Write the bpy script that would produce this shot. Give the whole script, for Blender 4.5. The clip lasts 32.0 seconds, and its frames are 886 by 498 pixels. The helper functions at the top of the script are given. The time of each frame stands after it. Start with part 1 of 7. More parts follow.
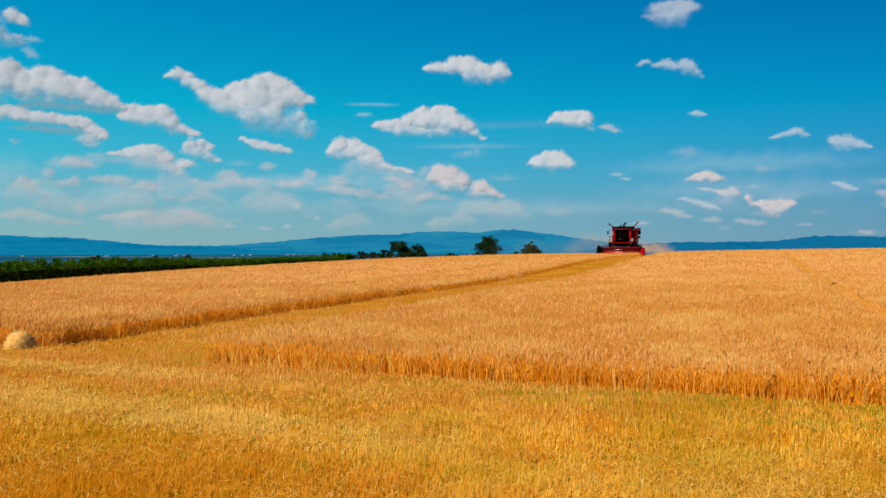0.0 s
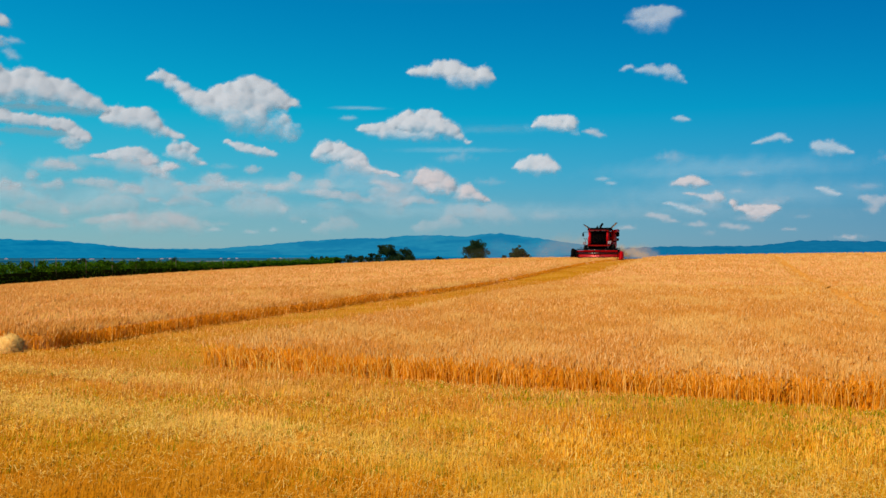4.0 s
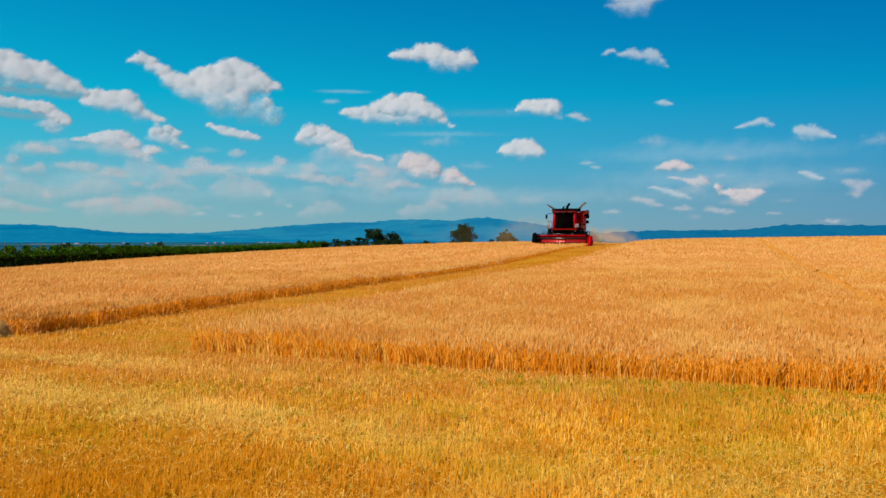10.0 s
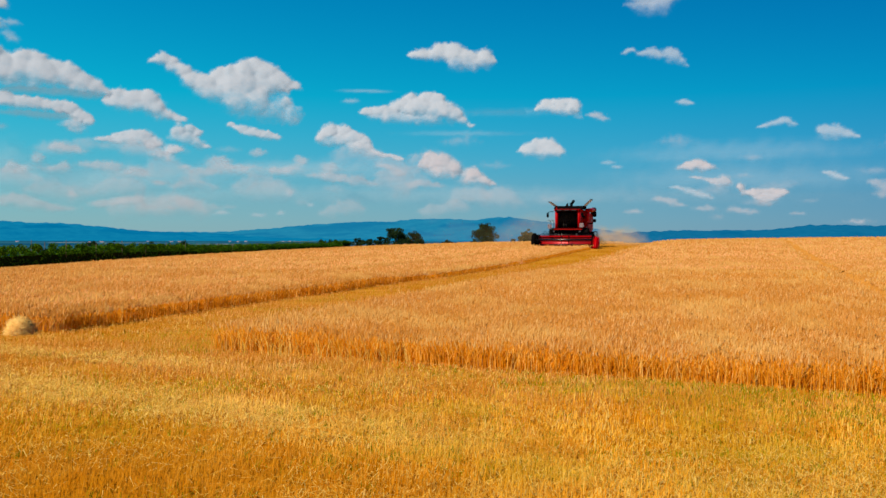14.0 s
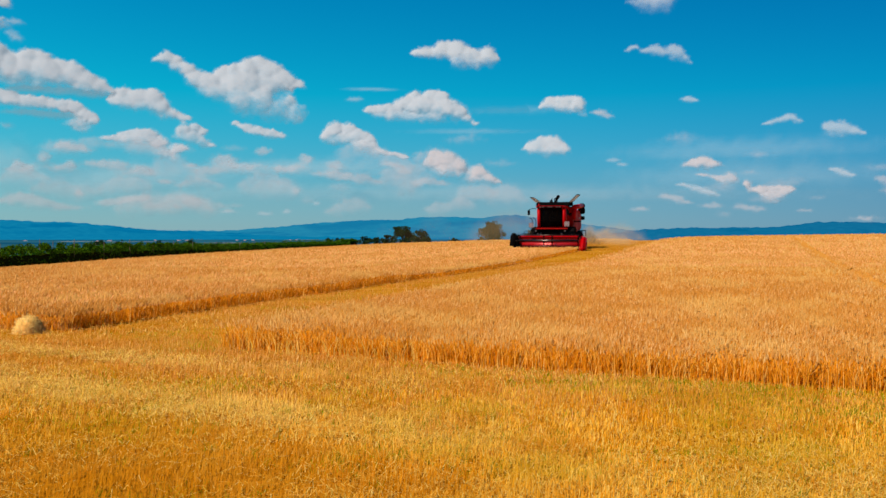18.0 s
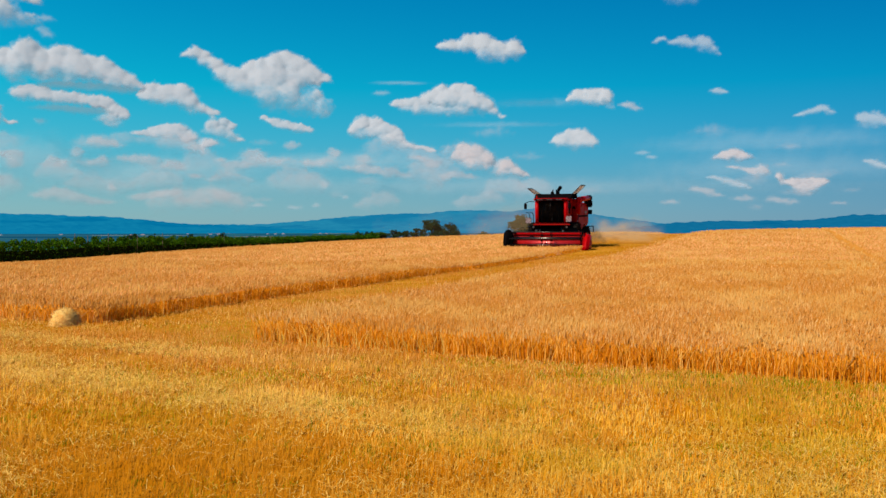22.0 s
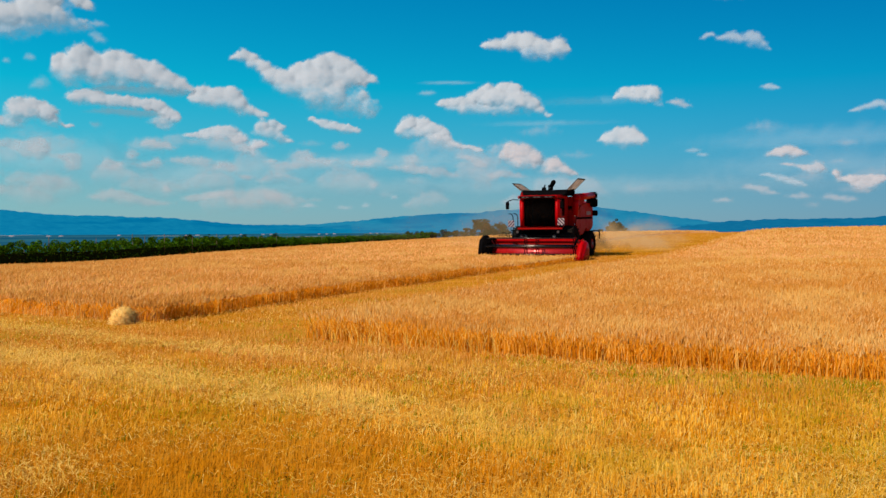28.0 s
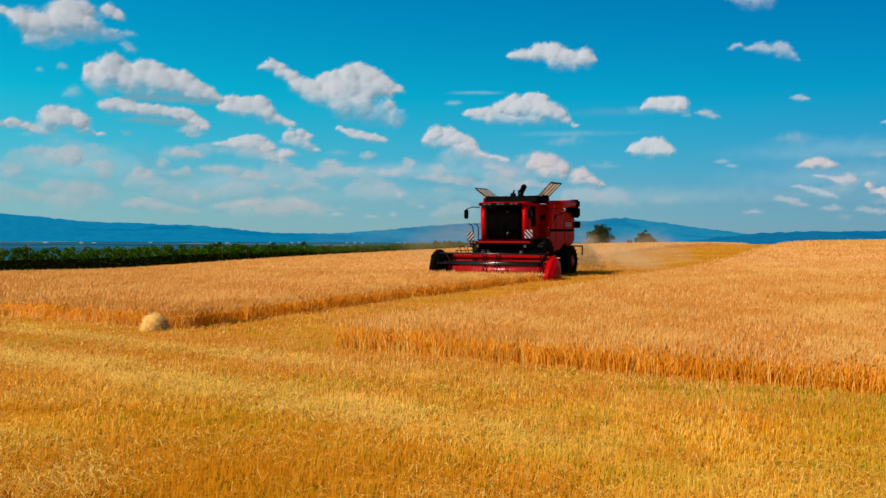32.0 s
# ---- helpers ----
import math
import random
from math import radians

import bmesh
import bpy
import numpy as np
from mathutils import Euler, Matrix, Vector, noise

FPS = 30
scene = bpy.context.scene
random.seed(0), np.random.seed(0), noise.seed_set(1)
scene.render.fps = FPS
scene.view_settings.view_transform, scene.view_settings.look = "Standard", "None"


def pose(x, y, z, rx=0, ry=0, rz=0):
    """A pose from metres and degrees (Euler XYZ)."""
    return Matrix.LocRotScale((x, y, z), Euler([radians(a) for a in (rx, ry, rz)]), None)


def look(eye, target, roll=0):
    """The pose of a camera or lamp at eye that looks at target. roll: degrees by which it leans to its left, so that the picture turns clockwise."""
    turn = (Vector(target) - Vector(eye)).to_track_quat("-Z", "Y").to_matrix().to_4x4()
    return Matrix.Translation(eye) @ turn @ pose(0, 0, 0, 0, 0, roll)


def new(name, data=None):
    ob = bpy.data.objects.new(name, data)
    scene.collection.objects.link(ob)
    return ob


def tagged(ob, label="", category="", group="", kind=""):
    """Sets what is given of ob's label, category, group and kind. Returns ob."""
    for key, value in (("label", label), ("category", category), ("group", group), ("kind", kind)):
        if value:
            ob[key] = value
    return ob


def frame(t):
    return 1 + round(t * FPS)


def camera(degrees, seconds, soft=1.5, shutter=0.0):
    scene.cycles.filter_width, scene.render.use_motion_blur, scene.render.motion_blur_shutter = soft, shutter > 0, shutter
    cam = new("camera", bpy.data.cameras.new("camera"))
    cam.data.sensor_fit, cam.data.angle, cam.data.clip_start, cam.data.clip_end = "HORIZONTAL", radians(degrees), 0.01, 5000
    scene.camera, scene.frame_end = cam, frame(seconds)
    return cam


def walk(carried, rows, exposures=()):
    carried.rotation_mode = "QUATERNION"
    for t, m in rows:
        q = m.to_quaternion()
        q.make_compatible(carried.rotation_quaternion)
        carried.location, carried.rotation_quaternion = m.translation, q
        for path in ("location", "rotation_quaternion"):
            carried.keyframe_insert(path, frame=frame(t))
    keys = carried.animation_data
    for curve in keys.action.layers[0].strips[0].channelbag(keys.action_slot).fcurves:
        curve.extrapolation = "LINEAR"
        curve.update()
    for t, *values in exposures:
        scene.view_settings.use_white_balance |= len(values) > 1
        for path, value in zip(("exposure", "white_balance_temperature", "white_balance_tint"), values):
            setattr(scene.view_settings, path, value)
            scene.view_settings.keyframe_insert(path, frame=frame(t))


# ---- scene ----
from mathutils import Quaternion


def aim(x, y, z, yaw, pitch, roll):
    """A camera pose: yaw to the left of +y, pitch up, roll leaning to its left, in degrees."""
    a, b = radians(yaw), radians(pitch)
    ahead = Vector((-math.sin(a) * math.cos(b), math.cos(a) * math.cos(b), math.sin(b)))
    eye = Vector((x, y, z))
    return look(eye, eye + ahead * 10, roll)


cam = camera(54.3, 32.0)
PATH = [
    (0.0, aim(0.351, -0.510, 2.051, 0.01, 0.10, -0.07)),
    (0.5, aim(0.352, -0.502, 2.046, 0.20, -0.14, -0.16)),
    (1.0, aim(0.345, -0.506, 2.046, -0.17, 0.23, -0.42)),
    (1.5, aim(0.343, -0.499, 2.048, -0.34, -0.01, -0.42)),
    (2.0, aim(0.325, -0.441, 2.053, 0.09, -0.18, -0.30)),
    (2.5, aim(0.278, -0.380, 2.048, -0.33, 0.08, -0.06)),
    (3.0, aim(0.166, -0.310, 2.055, -1.73, 0.81, -0.56)),
    (3.5, aim(0.096, -0.262, 2.039, -0.78, 0.57, 0.04)),
    (5.5, aim(0.056, -0.039, 2.001, -1.23, -0.48, 0.12)),
    (6.0, aim(0.040, -0.004, 2.013, -1.22, -0.97, 0.52)),
    (6.5, aim(0.014, -0.023, 2.007, -2.80, -0.07, 0.54)),
    (7.0, aim(0.015, -0.007, 2.008, -3.25, -0.23, 0.65)),
    (7.5, aim(0.021, -0.012, 2.004, -3.17, -0.53, 0.53)),
    (8.0, aim(0.011, -0.013, 2.007, -3.79, -0.64, 0.62)),
    (8.5, aim(0.016, -0.004, 2.003, -3.00, -0.63, 0.15)),
    (9.0, aim(0.016, -0.006, 2.003, -2.46, -0.62, 0.07)),
    (9.5, aim(0.012, 0.004, 2.005, -2.09, -0.70, 0.28)),
    (10.0, aim(0.006, -0.009, 2.000, -1.70, -0.70, 0.01)),
    (10.5, aim(0.011, -0.005, 2.002, -1.25, -0.79, -0.23)),
    (11.0, aim(0.009, -0.009, 2.003, -1.32, -0.75, -0.09)),
    (11.5, aim(0.010, -0.005, 2.003, -0.80, -0.67, -0.04)),
    (12.0, aim(0.006, -0.006, 2.004, -0.41, -0.89, 0.06)),
    (12.5, aim(-0.002, -0.012, 2.002, -0.13, -0.88, 0.11)),
    (13.0, aim(0.000, -0.000, 2.000, 0.00, -0.94, -0.00)),
    (13.5, aim(0.007, -0.002, 2.004, -0.18, -0.84, 0.00)),
    (14.0, aim(0.003, -0.004, 2.004, -0.28, -0.74, 0.17)),
    (14.5, aim(0.006, -0.006, 1.999, -0.24, -1.00, 0.07)),
    (16.5, aim(0.001, 0.003, 2.007, -0.03, -0.87, -0.18)),
    (17.0, aim(0.001, 0.000, 2.006, 0.06, -0.87, 0.04)),
    (17.5, aim(-0.003, 0.005, 1.997, 0.09, -0.95, 0.00)),
    (18.0, aim(-0.001, -0.004, 2.007, 0.17, -0.87, 0.02)),
    (18.5, aim(-0.000, -0.003, 1.998, 0.66, -0.77, 0.04)),
    (19.0, aim(0.000, 0.004, 1.999, 0.43, -1.11, 0.34)),
    (19.5, aim(0.006, 0.003, 1.999, 0.72, -1.18, 0.04)),
    (20.0, aim(-0.003, -0.005, 2.002, 0.72, -1.17, 0.19)),
    (20.5, aim(-0.004, -0.001, 2.004, 0.77, -1.22, 0.16)),
    (21.0, aim(-0.000, 0.005, 1.996, 1.26, -1.23, 0.07)),
    (21.5, aim(-0.009, 0.005, 1.997, 1.74, -1.25, 0.23)),
    (22.0, aim(-0.013, 0.000, 2.001, 2.11, -1.30, -0.06)),
    (22.5, aim(-0.009, 0.004, 2.000, 2.42, -1.28, -0.26)),
    (23.0, aim(-0.007, 0.001, 2.003, 2.52, -1.17, -0.08)),
    (23.5, aim(-0.009, 0.002, 1.999, 2.50, -1.16, -0.13)),
    (24.0, aim(-0.015, 0.004, 2.002, 2.41, -1.30, -0.07)),
    (24.5, aim(-0.009, 0.003, 1.997, 2.57, -1.21, -0.02)),
    (25.0, aim(-0.028, 0.006, 2.005, 2.94, -1.41, -0.13)),
    (25.5, aim(-0.027, 0.001, 1.993, 3.48, -1.36, -0.14)),
    (27.5, aim(-0.031, 0.003, 2.000, 5.24, -1.20, -0.28)),
    (28.0, aim(-0.023, 0.010, 1.992, 5.42, -1.32, -0.28)),
    (28.5, aim(-0.038, 0.013, 2.002, 5.66, -1.45, -0.24)),
    (29.0, aim(-0.026, 0.010, 2.004, 5.50, -1.37, -0.03)),
    (29.5, aim(-0.033, 0.016, 1.996, 5.60, -1.00, 0.10)),
    (30.0, aim(-0.041, 0.009, 2.000, 6.02, -1.14, -0.03)),
    (30.5, aim(-0.076, 0.008, 2.005, 6.41, -1.04, 0.19)),
    (31.0, aim(-0.072, 0.011, 2.003, 6.60, -1.03, 0.16)),
    (31.5, aim(-0.026, 0.023, 2.002, 7.08, -0.87, 0.23)),
    (32.0, aim(-0.044, 0.016, 1.995, 7.25, -0.68, 0.18)),
]
walk(cam, PATH)

# ---- light ----
SUN_WAY = Vector((-0.51, -0.46, 0.73)).normalized()  # towards the sun: high, over the left shoulder
world = bpy.data.worlds.new("sky")
scene.world = world
world.use_nodes = True
wn, wl = world.node_tree.nodes, world.node_tree.links
sky = wn.new("ShaderNodeTexSky")
sky.sky_type = "NISHITA"
sky.sun_disc = False
sky.sun_elevation = math.asin(SUN_WAY.z)
sky.sun_rotation = math.atan2(SUN_WAY.x, SUN_WAY.y)
sky.air_density, sky.dust_density, sky.ozone_density = 1.0, 0.0, 3.0
sky.altitude = 200
# teal cast, hazy at the horizon; overhead, out of view, warm fill light added
co = wn.new("ShaderNodeTexCoord")
sep = wn.new("ShaderNodeSeparateXYZ")
wl.new(co.outputs["Generated"], sep.inputs[0])
cast = wn.new("ShaderNodeValToRGB")
stops = ((0.0, (0.27, 0.465, 0.75)), (0.045, (0.28, 0.535, 0.70)), (0.10, (0.135, 0.70, 0.815)), (0.16, (0.01, 0.845, 0.91)), (0.28, (0.0, 0.74, 0.97)), (0.42, (0.80, 0.80, 0.84)), (0.6, (1.2, 0.95, 0.74)), (1.0, (1.25, 0.97, 0.72)))
while len(cast.color_ramp.elements) < len(stops):
    cast.color_ramp.elements.new(0.5)
for e, (at, c) in zip(cast.color_ramp.elements, stops):
    e.position, e.color = at, (*c, 1)
wl.new(sep.outputs["Z"], cast.inputs[0])
tint = wn.new("ShaderNodeMix")
tint.data_type, tint.blend_type = "RGBA", "MULTIPLY"
tint.inputs[0].default_value = 1.0
wl.new(sky.outputs[0], tint.inputs[6])
wl.new(cast.outputs[0], tint.inputs[7])
# paler towards the sun's side, deeper away from it
side = wn.new("ShaderNodeValToRGB")
side.color_ramp.elements[0].position, side.color_ramp.elements[0].color = 0.22, (1.15, 1.18, 1.09, 1)
side.color_ramp.elements[1].position, side.color_ramp.elements[1].color = 0.75, (0.45, 0.56, 0.70, 1)
half = wn.new("ShaderNodeMath")
half.operation = "MULTIPLY_ADD"
half.inputs[1].default_value, half.inputs[2].default_value = 0.5, 0.5
wl.new(sep.outputs["X"], half.inputs[0])
wl.new(half.outputs[0], side.inputs[0])
deep = wn.new("ShaderNodeMix")
deep.data_type, deep.blend_type = "RGBA", "MULTIPLY"
deep.inputs[0].default_value = 1.0
wl.new(tint.outputs[2], deep.inputs[6])
wl.new(side.outputs[0], deep.inputs[7])
wl.new(deep.outputs[2], wn["Background"].inputs["Color"])
wn["Background"].inputs["Strength"].default_value = 0.114

sun = new("sun", bpy.data.lights.new("sun", "SUN"))
sun.data.energy, sun.data.angle, sun.data.color = 4.75, radians(0.55), (1.0, 0.84, 0.64)
sun.matrix_world = look((0, 0, 60), Vector((0, 0, 60)) - SUN_WAY)

# ---- materials ----
def material(name):
    m = bpy.data.materials.new(name)
    m.use_nodes = True
    return m, m.node_tree.nodes, m.node_tree.links, m.node_tree.nodes["Principled BSDF"]


def ramp(nodes, *stops):
    r = nodes.new("ShaderNodeValToRGB")
    while len(r.color_ramp.elements) < len(stops):
        r.color_ramp.elements.new(0.5)
    for e, (at, c) in zip(r.color_ramp.elements, stops):
        e.position, e.color = at, (*c, 1)
    return r


def tex_noise(nodes, links, scale, detail=4.0, rough=0.55, where="Object", stretch=None):
    co = nodes.new("ShaderNodeTexCoord")
    n = nodes.new("ShaderNodeTexNoise")
    n.inputs["Scale"].default_value, n.inputs["Detail"].default_value, n.inputs["Roughness"].default_value = scale, detail, rough
    if stretch:
        mp = nodes.new("ShaderNodeMapping")
        mp.inputs["Scale"].default_value = stretch
        links.new(co.outputs[where], mp.inputs[0])
        links.new(mp.outputs[0], n.inputs["Vector"])
    else:
        links.new(co.outputs[where], n.inputs["Vector"])
    return n


def mixed(nodes, links, a, b, fac, blend="MIX"):
    m = nodes.new("ShaderNodeMix")
    m.data_type, m.blend_type = "RGBA", blend
    for sock, v in ((m.inputs[6], a), (m.inputs[7], b)):
        if isinstance(v, tuple):
            sock.default_value = (*v, 1)
        else:
            links.new(v, sock)
    if isinstance(fac, float):
        m.inputs[0].default_value = fac
    else:
        links.new(fac, m.inputs[0])
    return m.outputs[2]


def windrow(nodes, links, c, colour, strength):
    """Bleached straw left in two uneven lines by an earlier pass."""
    co = nodes.new("ShaderNodeTexCoord")
    rough = tex_noise(nodes, links, 0.9, 4, 0.6)
    clump = tex_noise(nodes, links, 1.7, 4, 0.6, stretch=(0.8, 1.5, 1))
    dot = nodes.new("ShaderNodeVectorMath")
    dot.operation = "DOT_PRODUCT"
    dot.inputs[1].default_value = (0.447, 0.894, 0.0)
    links.new(co.outputs["Object"], dot.inputs[0])
    bent = nodes.new("ShaderNodeMath")
    bent.operation = "MULTIPLY_ADD"
    links.new(rough.outputs["Fac"], bent.inputs[0])
    bent.inputs[1].default_value = 1.6
    links.new(dot.outputs["Value"], bent.inputs[2])
    way = nodes.new("ShaderNodeMapRange")
    way.inputs["From Min"].default_value, way.inputs["From Max"].default_value = 3.0, 13.0
    links.new(bent.outputs[0], way.inputs["Value"])
    s = strength
    lines = ramp(nodes, (0.06, (0.5 * s,) * 3), (0.16, (0, 0, 0)), (0.47, (0, 0, 0)), (0.53, (s,) * 3), (0.57, (s,) * 3), (0.63, (0, 0, 0)), (0.71, (0, 0, 0)), (0.77, (0.6 * s,) * 3), (0.83, (0, 0, 0)))
    links.new(way.outputs[0], lines.inputs[0])
    part_x = nodes.new("ShaderNodeSeparateXYZ")
    links.new(co.outputs["Object"], part_x.inputs[0])
    ends = nodes.new("ShaderNodeMapRange")
    ends.inputs["From Min"].default_value, ends.inputs["From Max"].default_value = 1.5, -2.5
    links.new(part_x.outputs["X"], ends.inputs["Value"])
    patchy = ramp(nodes, (0.40, (0.15, 0.15, 0.15)), (0.58, (1, 1, 1)))
    links.new(clump.outputs["Fac"], patchy.inputs[0])
    mask = mixed(nodes, links, lines.outputs[0], patchy.outputs[0], 1.0, "MULTIPLY")
    fade = nodes.new("ShaderNodeMath")
    fade.operation = "MULTIPLY"
    links.new(mask, fade.inputs[0])
    links.new(ends.outputs[0], fade.inputs[1])
    return mixed(nodes, links, c, colour, fade.outputs[0])


def straw_material(name, stops, patch, patch_scale, translucent=0.3, patch_amount=0.5, rough=0.75, deep=None, lines=False, sheer=0.0):
    """Dry plant matter: each blade its own tone, broad patches of another, some light coming through."""
    m, n, l, p = material(name)
    geo = n.new("ShaderNodeNewGeometry")
    r = ramp(n, *stops)
    l.new(geo.outputs["Random Per Island"], r.inputs[0])
    big = tex_noise(n, l, patch_scale, 5, 0.6)
    edge = ramp(n, (0.42, (0, 0, 0)), (0.62, (patch_amount,) * 3))
    l.new(big.outputs["Fac"], edge.inputs[0])
    c = mixed(n, l, r.outputs[0], patch, edge.outputs[0])
    if deep:  # patches of deeper straw tones
        for scale, colour, most in ((0.9, deep[0], 0.6), (0.5, deep[1], 0.6), (2.3, deep[0], 0.35)):
            low = tex_noise(n, l, scale, 5, 0.65, stretch=(1, 0.8, 1))
            de = ramp(n, (0.48, (0, 0, 0)), (0.60, (most,) * 3))
            l.new(low.outputs["Fac"], de.inputs[0])
            c = mixed(n, l, c, colour, de.outputs[0])
        # a rust-orange patch of stubble, placed to match the lower left of the view
        co = n.new("ShaderNodeTexCoord")
        far = n.new("ShaderNodeVectorMath")
        far.operation = "DISTANCE"
        l.new(co.outputs["Object"], far.inputs[0])
        far.inputs[1].default_value = (-2.8, 5.6, 0.0)
        rim = ramp(n, (0.0, (0.8, 0.8, 0.8)), (0.55, (0.6, 0.6, 0.6)), (1.0, (0, 0, 0)))
        scale = n.new("ShaderNodeMath")
        scale.operation = "DIVIDE"
        scale.inputs[1].default_value = 4.0
        l.new(far.outputs["Value"], scale.inputs[0])
        l.new(scale.outputs[0], rim.inputs[0])
        c = mixed(n, l, c, deep[0], rim.outputs[0])
        if lines:
            c = windrow(n, l, c, (0.95, 0.66, 0.18), 0.55)
    l.new(c, p.inputs["Base Color"])
    p.inputs["Roughness"].default_value = rough
    p.inputs["Specular IOR Level"].default_value = 0.0
    if translucent:
        t = n.new("ShaderNodeBsdfTranslucent")
        l.new(c, t.inputs[0])
        s = n.new("ShaderNodeMixShader")
        s.inputs[0].default_value = translucent
        l.new(p.outputs[0], s.inputs[1])
        l.new(t.outputs[0], s.inputs[2])
        if sheer:  # thin dry blades and awns let some sunlight past, warmed
            past = n.new("ShaderNodeBsdfTransparent")
            past.inputs[0].default_value = (1.0, 0.84, 0.58, 1)
            s2 = n.new("ShaderNodeMixShader")
            s2.inputs[0].default_value = sheer
            l.new(s.outputs[0], s2.inputs[1])
            l.new(past.outputs[0], s2.inputs[2])
            s = s2
        l.new(s.outputs[0], n["Material Output"].inputs[0])
    return m


def paint(name, colour, rough=0.35, metal=0.0, dirt=(0.32, 0.2, 0.09), dirt_amount=0.35, dirt_scale=2.2, coat=0.0, gloss=0.5):
    """Painted metal, rubber or plastic with field dust in patches."""
    m, n, l, p = material(name)
    a = tex_noise(n, l, dirt_scale, 6, 0.65)
    b = tex_noise(n, l, dirt_scale * 9, 3, 0.6)
    e = ramp(n, (0.45, (0, 0, 0)), (0.8, (dirt_amount,) * 3))
    l.new(a.outputs["Fac"], e.inputs[0])
    c = mixed(n, l, colour, dirt, e.outputs[0])
    tone = ramp(n, (0.3, (0.78, 0.78, 0.78)), (0.7, (1.08, 1.08, 1.08)))
    l.new(b.outputs["Fac"], tone.inputs[0])
    c = mixed(n, l, c, tone.outputs[0], 1.0, "MULTIPLY")
    l.new(c, p.inputs["Base Color"])
    rr = ramp(n, (0.3, (rough * 0.8,) * 3), (0.75, (min(1, rough * 1.5),) * 3))
    l.new(a.outputs["Fac"], rr.inputs[0])
    l.new(rr.outputs[0], p.inputs["Roughness"])
    p.inputs["Metallic"].default_value = metal
    p.inputs["Coat Weight"].default_value = coat
    p.inputs["Specular IOR Level"].default_value = gloss
    bump = n.new("ShaderNodeBump")
    bump.inputs["Strength"].default_value, bump.inputs["Distance"].default_value = 0.15, 0.01
    l.new(b.outputs["Fac"], bump.inputs["Height"])
    l.new(bump.outputs[0], p.inputs["Normal"])
    return m


WHEAT = straw_material("ripe_wheat_ears", ((0.0, (0.52, 0.185, 0.022)), (0.3, (0.72, 0.325, 0.070)), (0.7, (0.86, 0.465, 0.142)), (1.0, (0.97, 0.70, 0.33))),
                       (0.66, 0.31, 0.06), 0.16, 0.25, 0.3, deep=((0.68, 0.31, 0.05), (0.90, 0.60, 0.20)), sheer=0.14)
# deeper orange than straw: warm bounced shade on the crop's face is in it
STEM = straw_material("ripe_wheat_stems_warm_shade", ((0.0, (0.55, 0.16, 0.003)), (0.35, (0.71, 0.245, 0.008)), (0.7, (0.84, 0.36, 0.025)), (1.0, (0.96, 0.60, 0.16))),
                      (0.72, 0.25, 0.006), 0.5, 0.2, 0.4, sheer=0.06)
STUBBLE = straw_material("cut_straw", ((0.0, (0.40, 0.12, 0.001)), (0.3, (0.77, 0.29, 0.006)), (0.7, (0.94, 0.455, 0.03)), (1.0, (1.0, 0.71, 0.17))),
                         (0.92, 0.56, 0.08), 0.8, 0.12, 0.5, deep=((0.50, 0.165, 0.002), (0.54, 0.32, 0.014)), lines=True, sheer=0.05)
CHOPPED = straw_material("chopped_straw", ((0.0, (0.41, 0.14, 0.017)), (0.3, (0.56, 0.22, 0.036)), (0.7, (0.69, 0.315, 0.07)), (1.0, (0.85, 0.49, 0.17))),
                         (0.50, 0.22, 0.02), 0.35, 0.12, 0.4, deep=((0.57, 0.185, 0.012), (0.55, 0.28, 0.030)), lines=True)
PALE = straw_material("bleached_straw", ((0.0, (0.84, 0.52, 0.06)), (1.0, (0.98, 0.76, 0.25))), (0.84, 0.55, 0.08), 2.0, 0.25, 0.4, sheer=0.15)
WEED = straw_material("green_weed", ((0.0, (0.26, 0.27, 0.004)), (0.6, (0.40, 0.38, 0.008)), (1.0, (0.56, 0.47, 0.02))), (0.26, 0.26, 0.004), 1.5, 0.25, 0.4, sheer=0.15)
GRASS = straw_material("green_grass", ((0.0, (0.10, 0.16, 0.002)), (0.6, (0.20, 0.27, 0.003)), (1.0, (0.40, 0.41, 0.010))), (0.14, 0.20, 0.002), 1.5, 0.25, 0.4, sheer=0.15)
VINE = straw_material("vine_leaves", ((0.0, (0.016, 0.055, 0.003)), (0.6, (0.045, 0.14, 0.006)), (1.0, (0.13, 0.28, 0.012))), (0.03, 0.075, 0.004), 0.25, 0.12, 0.5, 0.5)
# near-black: the shaded sides of the vine rows are painted with it
CORE_SHADE = straw_material("vine_row_shade", ((0.0, (0.006, 0.014, 0.003)), (1.0, (0.012, 0.026, 0.005))), (0.012, 0.012, 0.006), 0.6, 0.0, 0.6, 0.8)
LEAF = straw_material("tree_leaves", ((0.0, (0.012, 0.03, 0.012)), (0.6, (0.03, 0.06, 0.022)), (1.0, (0.06, 0.095, 0.03))), (0.02, 0.04, 0.015), 0.5, 0.25, 0.6, 0.5)
RED = paint("red_paint", (0.43, 0.001, 0.003), 0.35, coat=0.0, dirt_amount=0.03, gloss=0.08, dirt=(0.30, 0.05, 0.02))
# dusty, and darker than RED: shade on side, header back and ledges painted in
RED_DUSTY_SHADE = paint("dusty_shaded_red_paint", (0.35, 0.005, 0.003), 0.45, dirt_amount=0.16, dirt=(0.42, 0.07, 0.015), gloss=0.05)
RED_GLOSS = paint("polished_red_paint", (0.62, 0.010, 0.014), 0.32, 0.35, dirt_amount=0.03, gloss=1.0, coat=0.3, dirt=(0.30, 0.05, 0.02))
BLACK = paint("black_paint", (0.004, 0.004, 0.005), 0.7, dirt_amount=0.01, gloss=0.0)
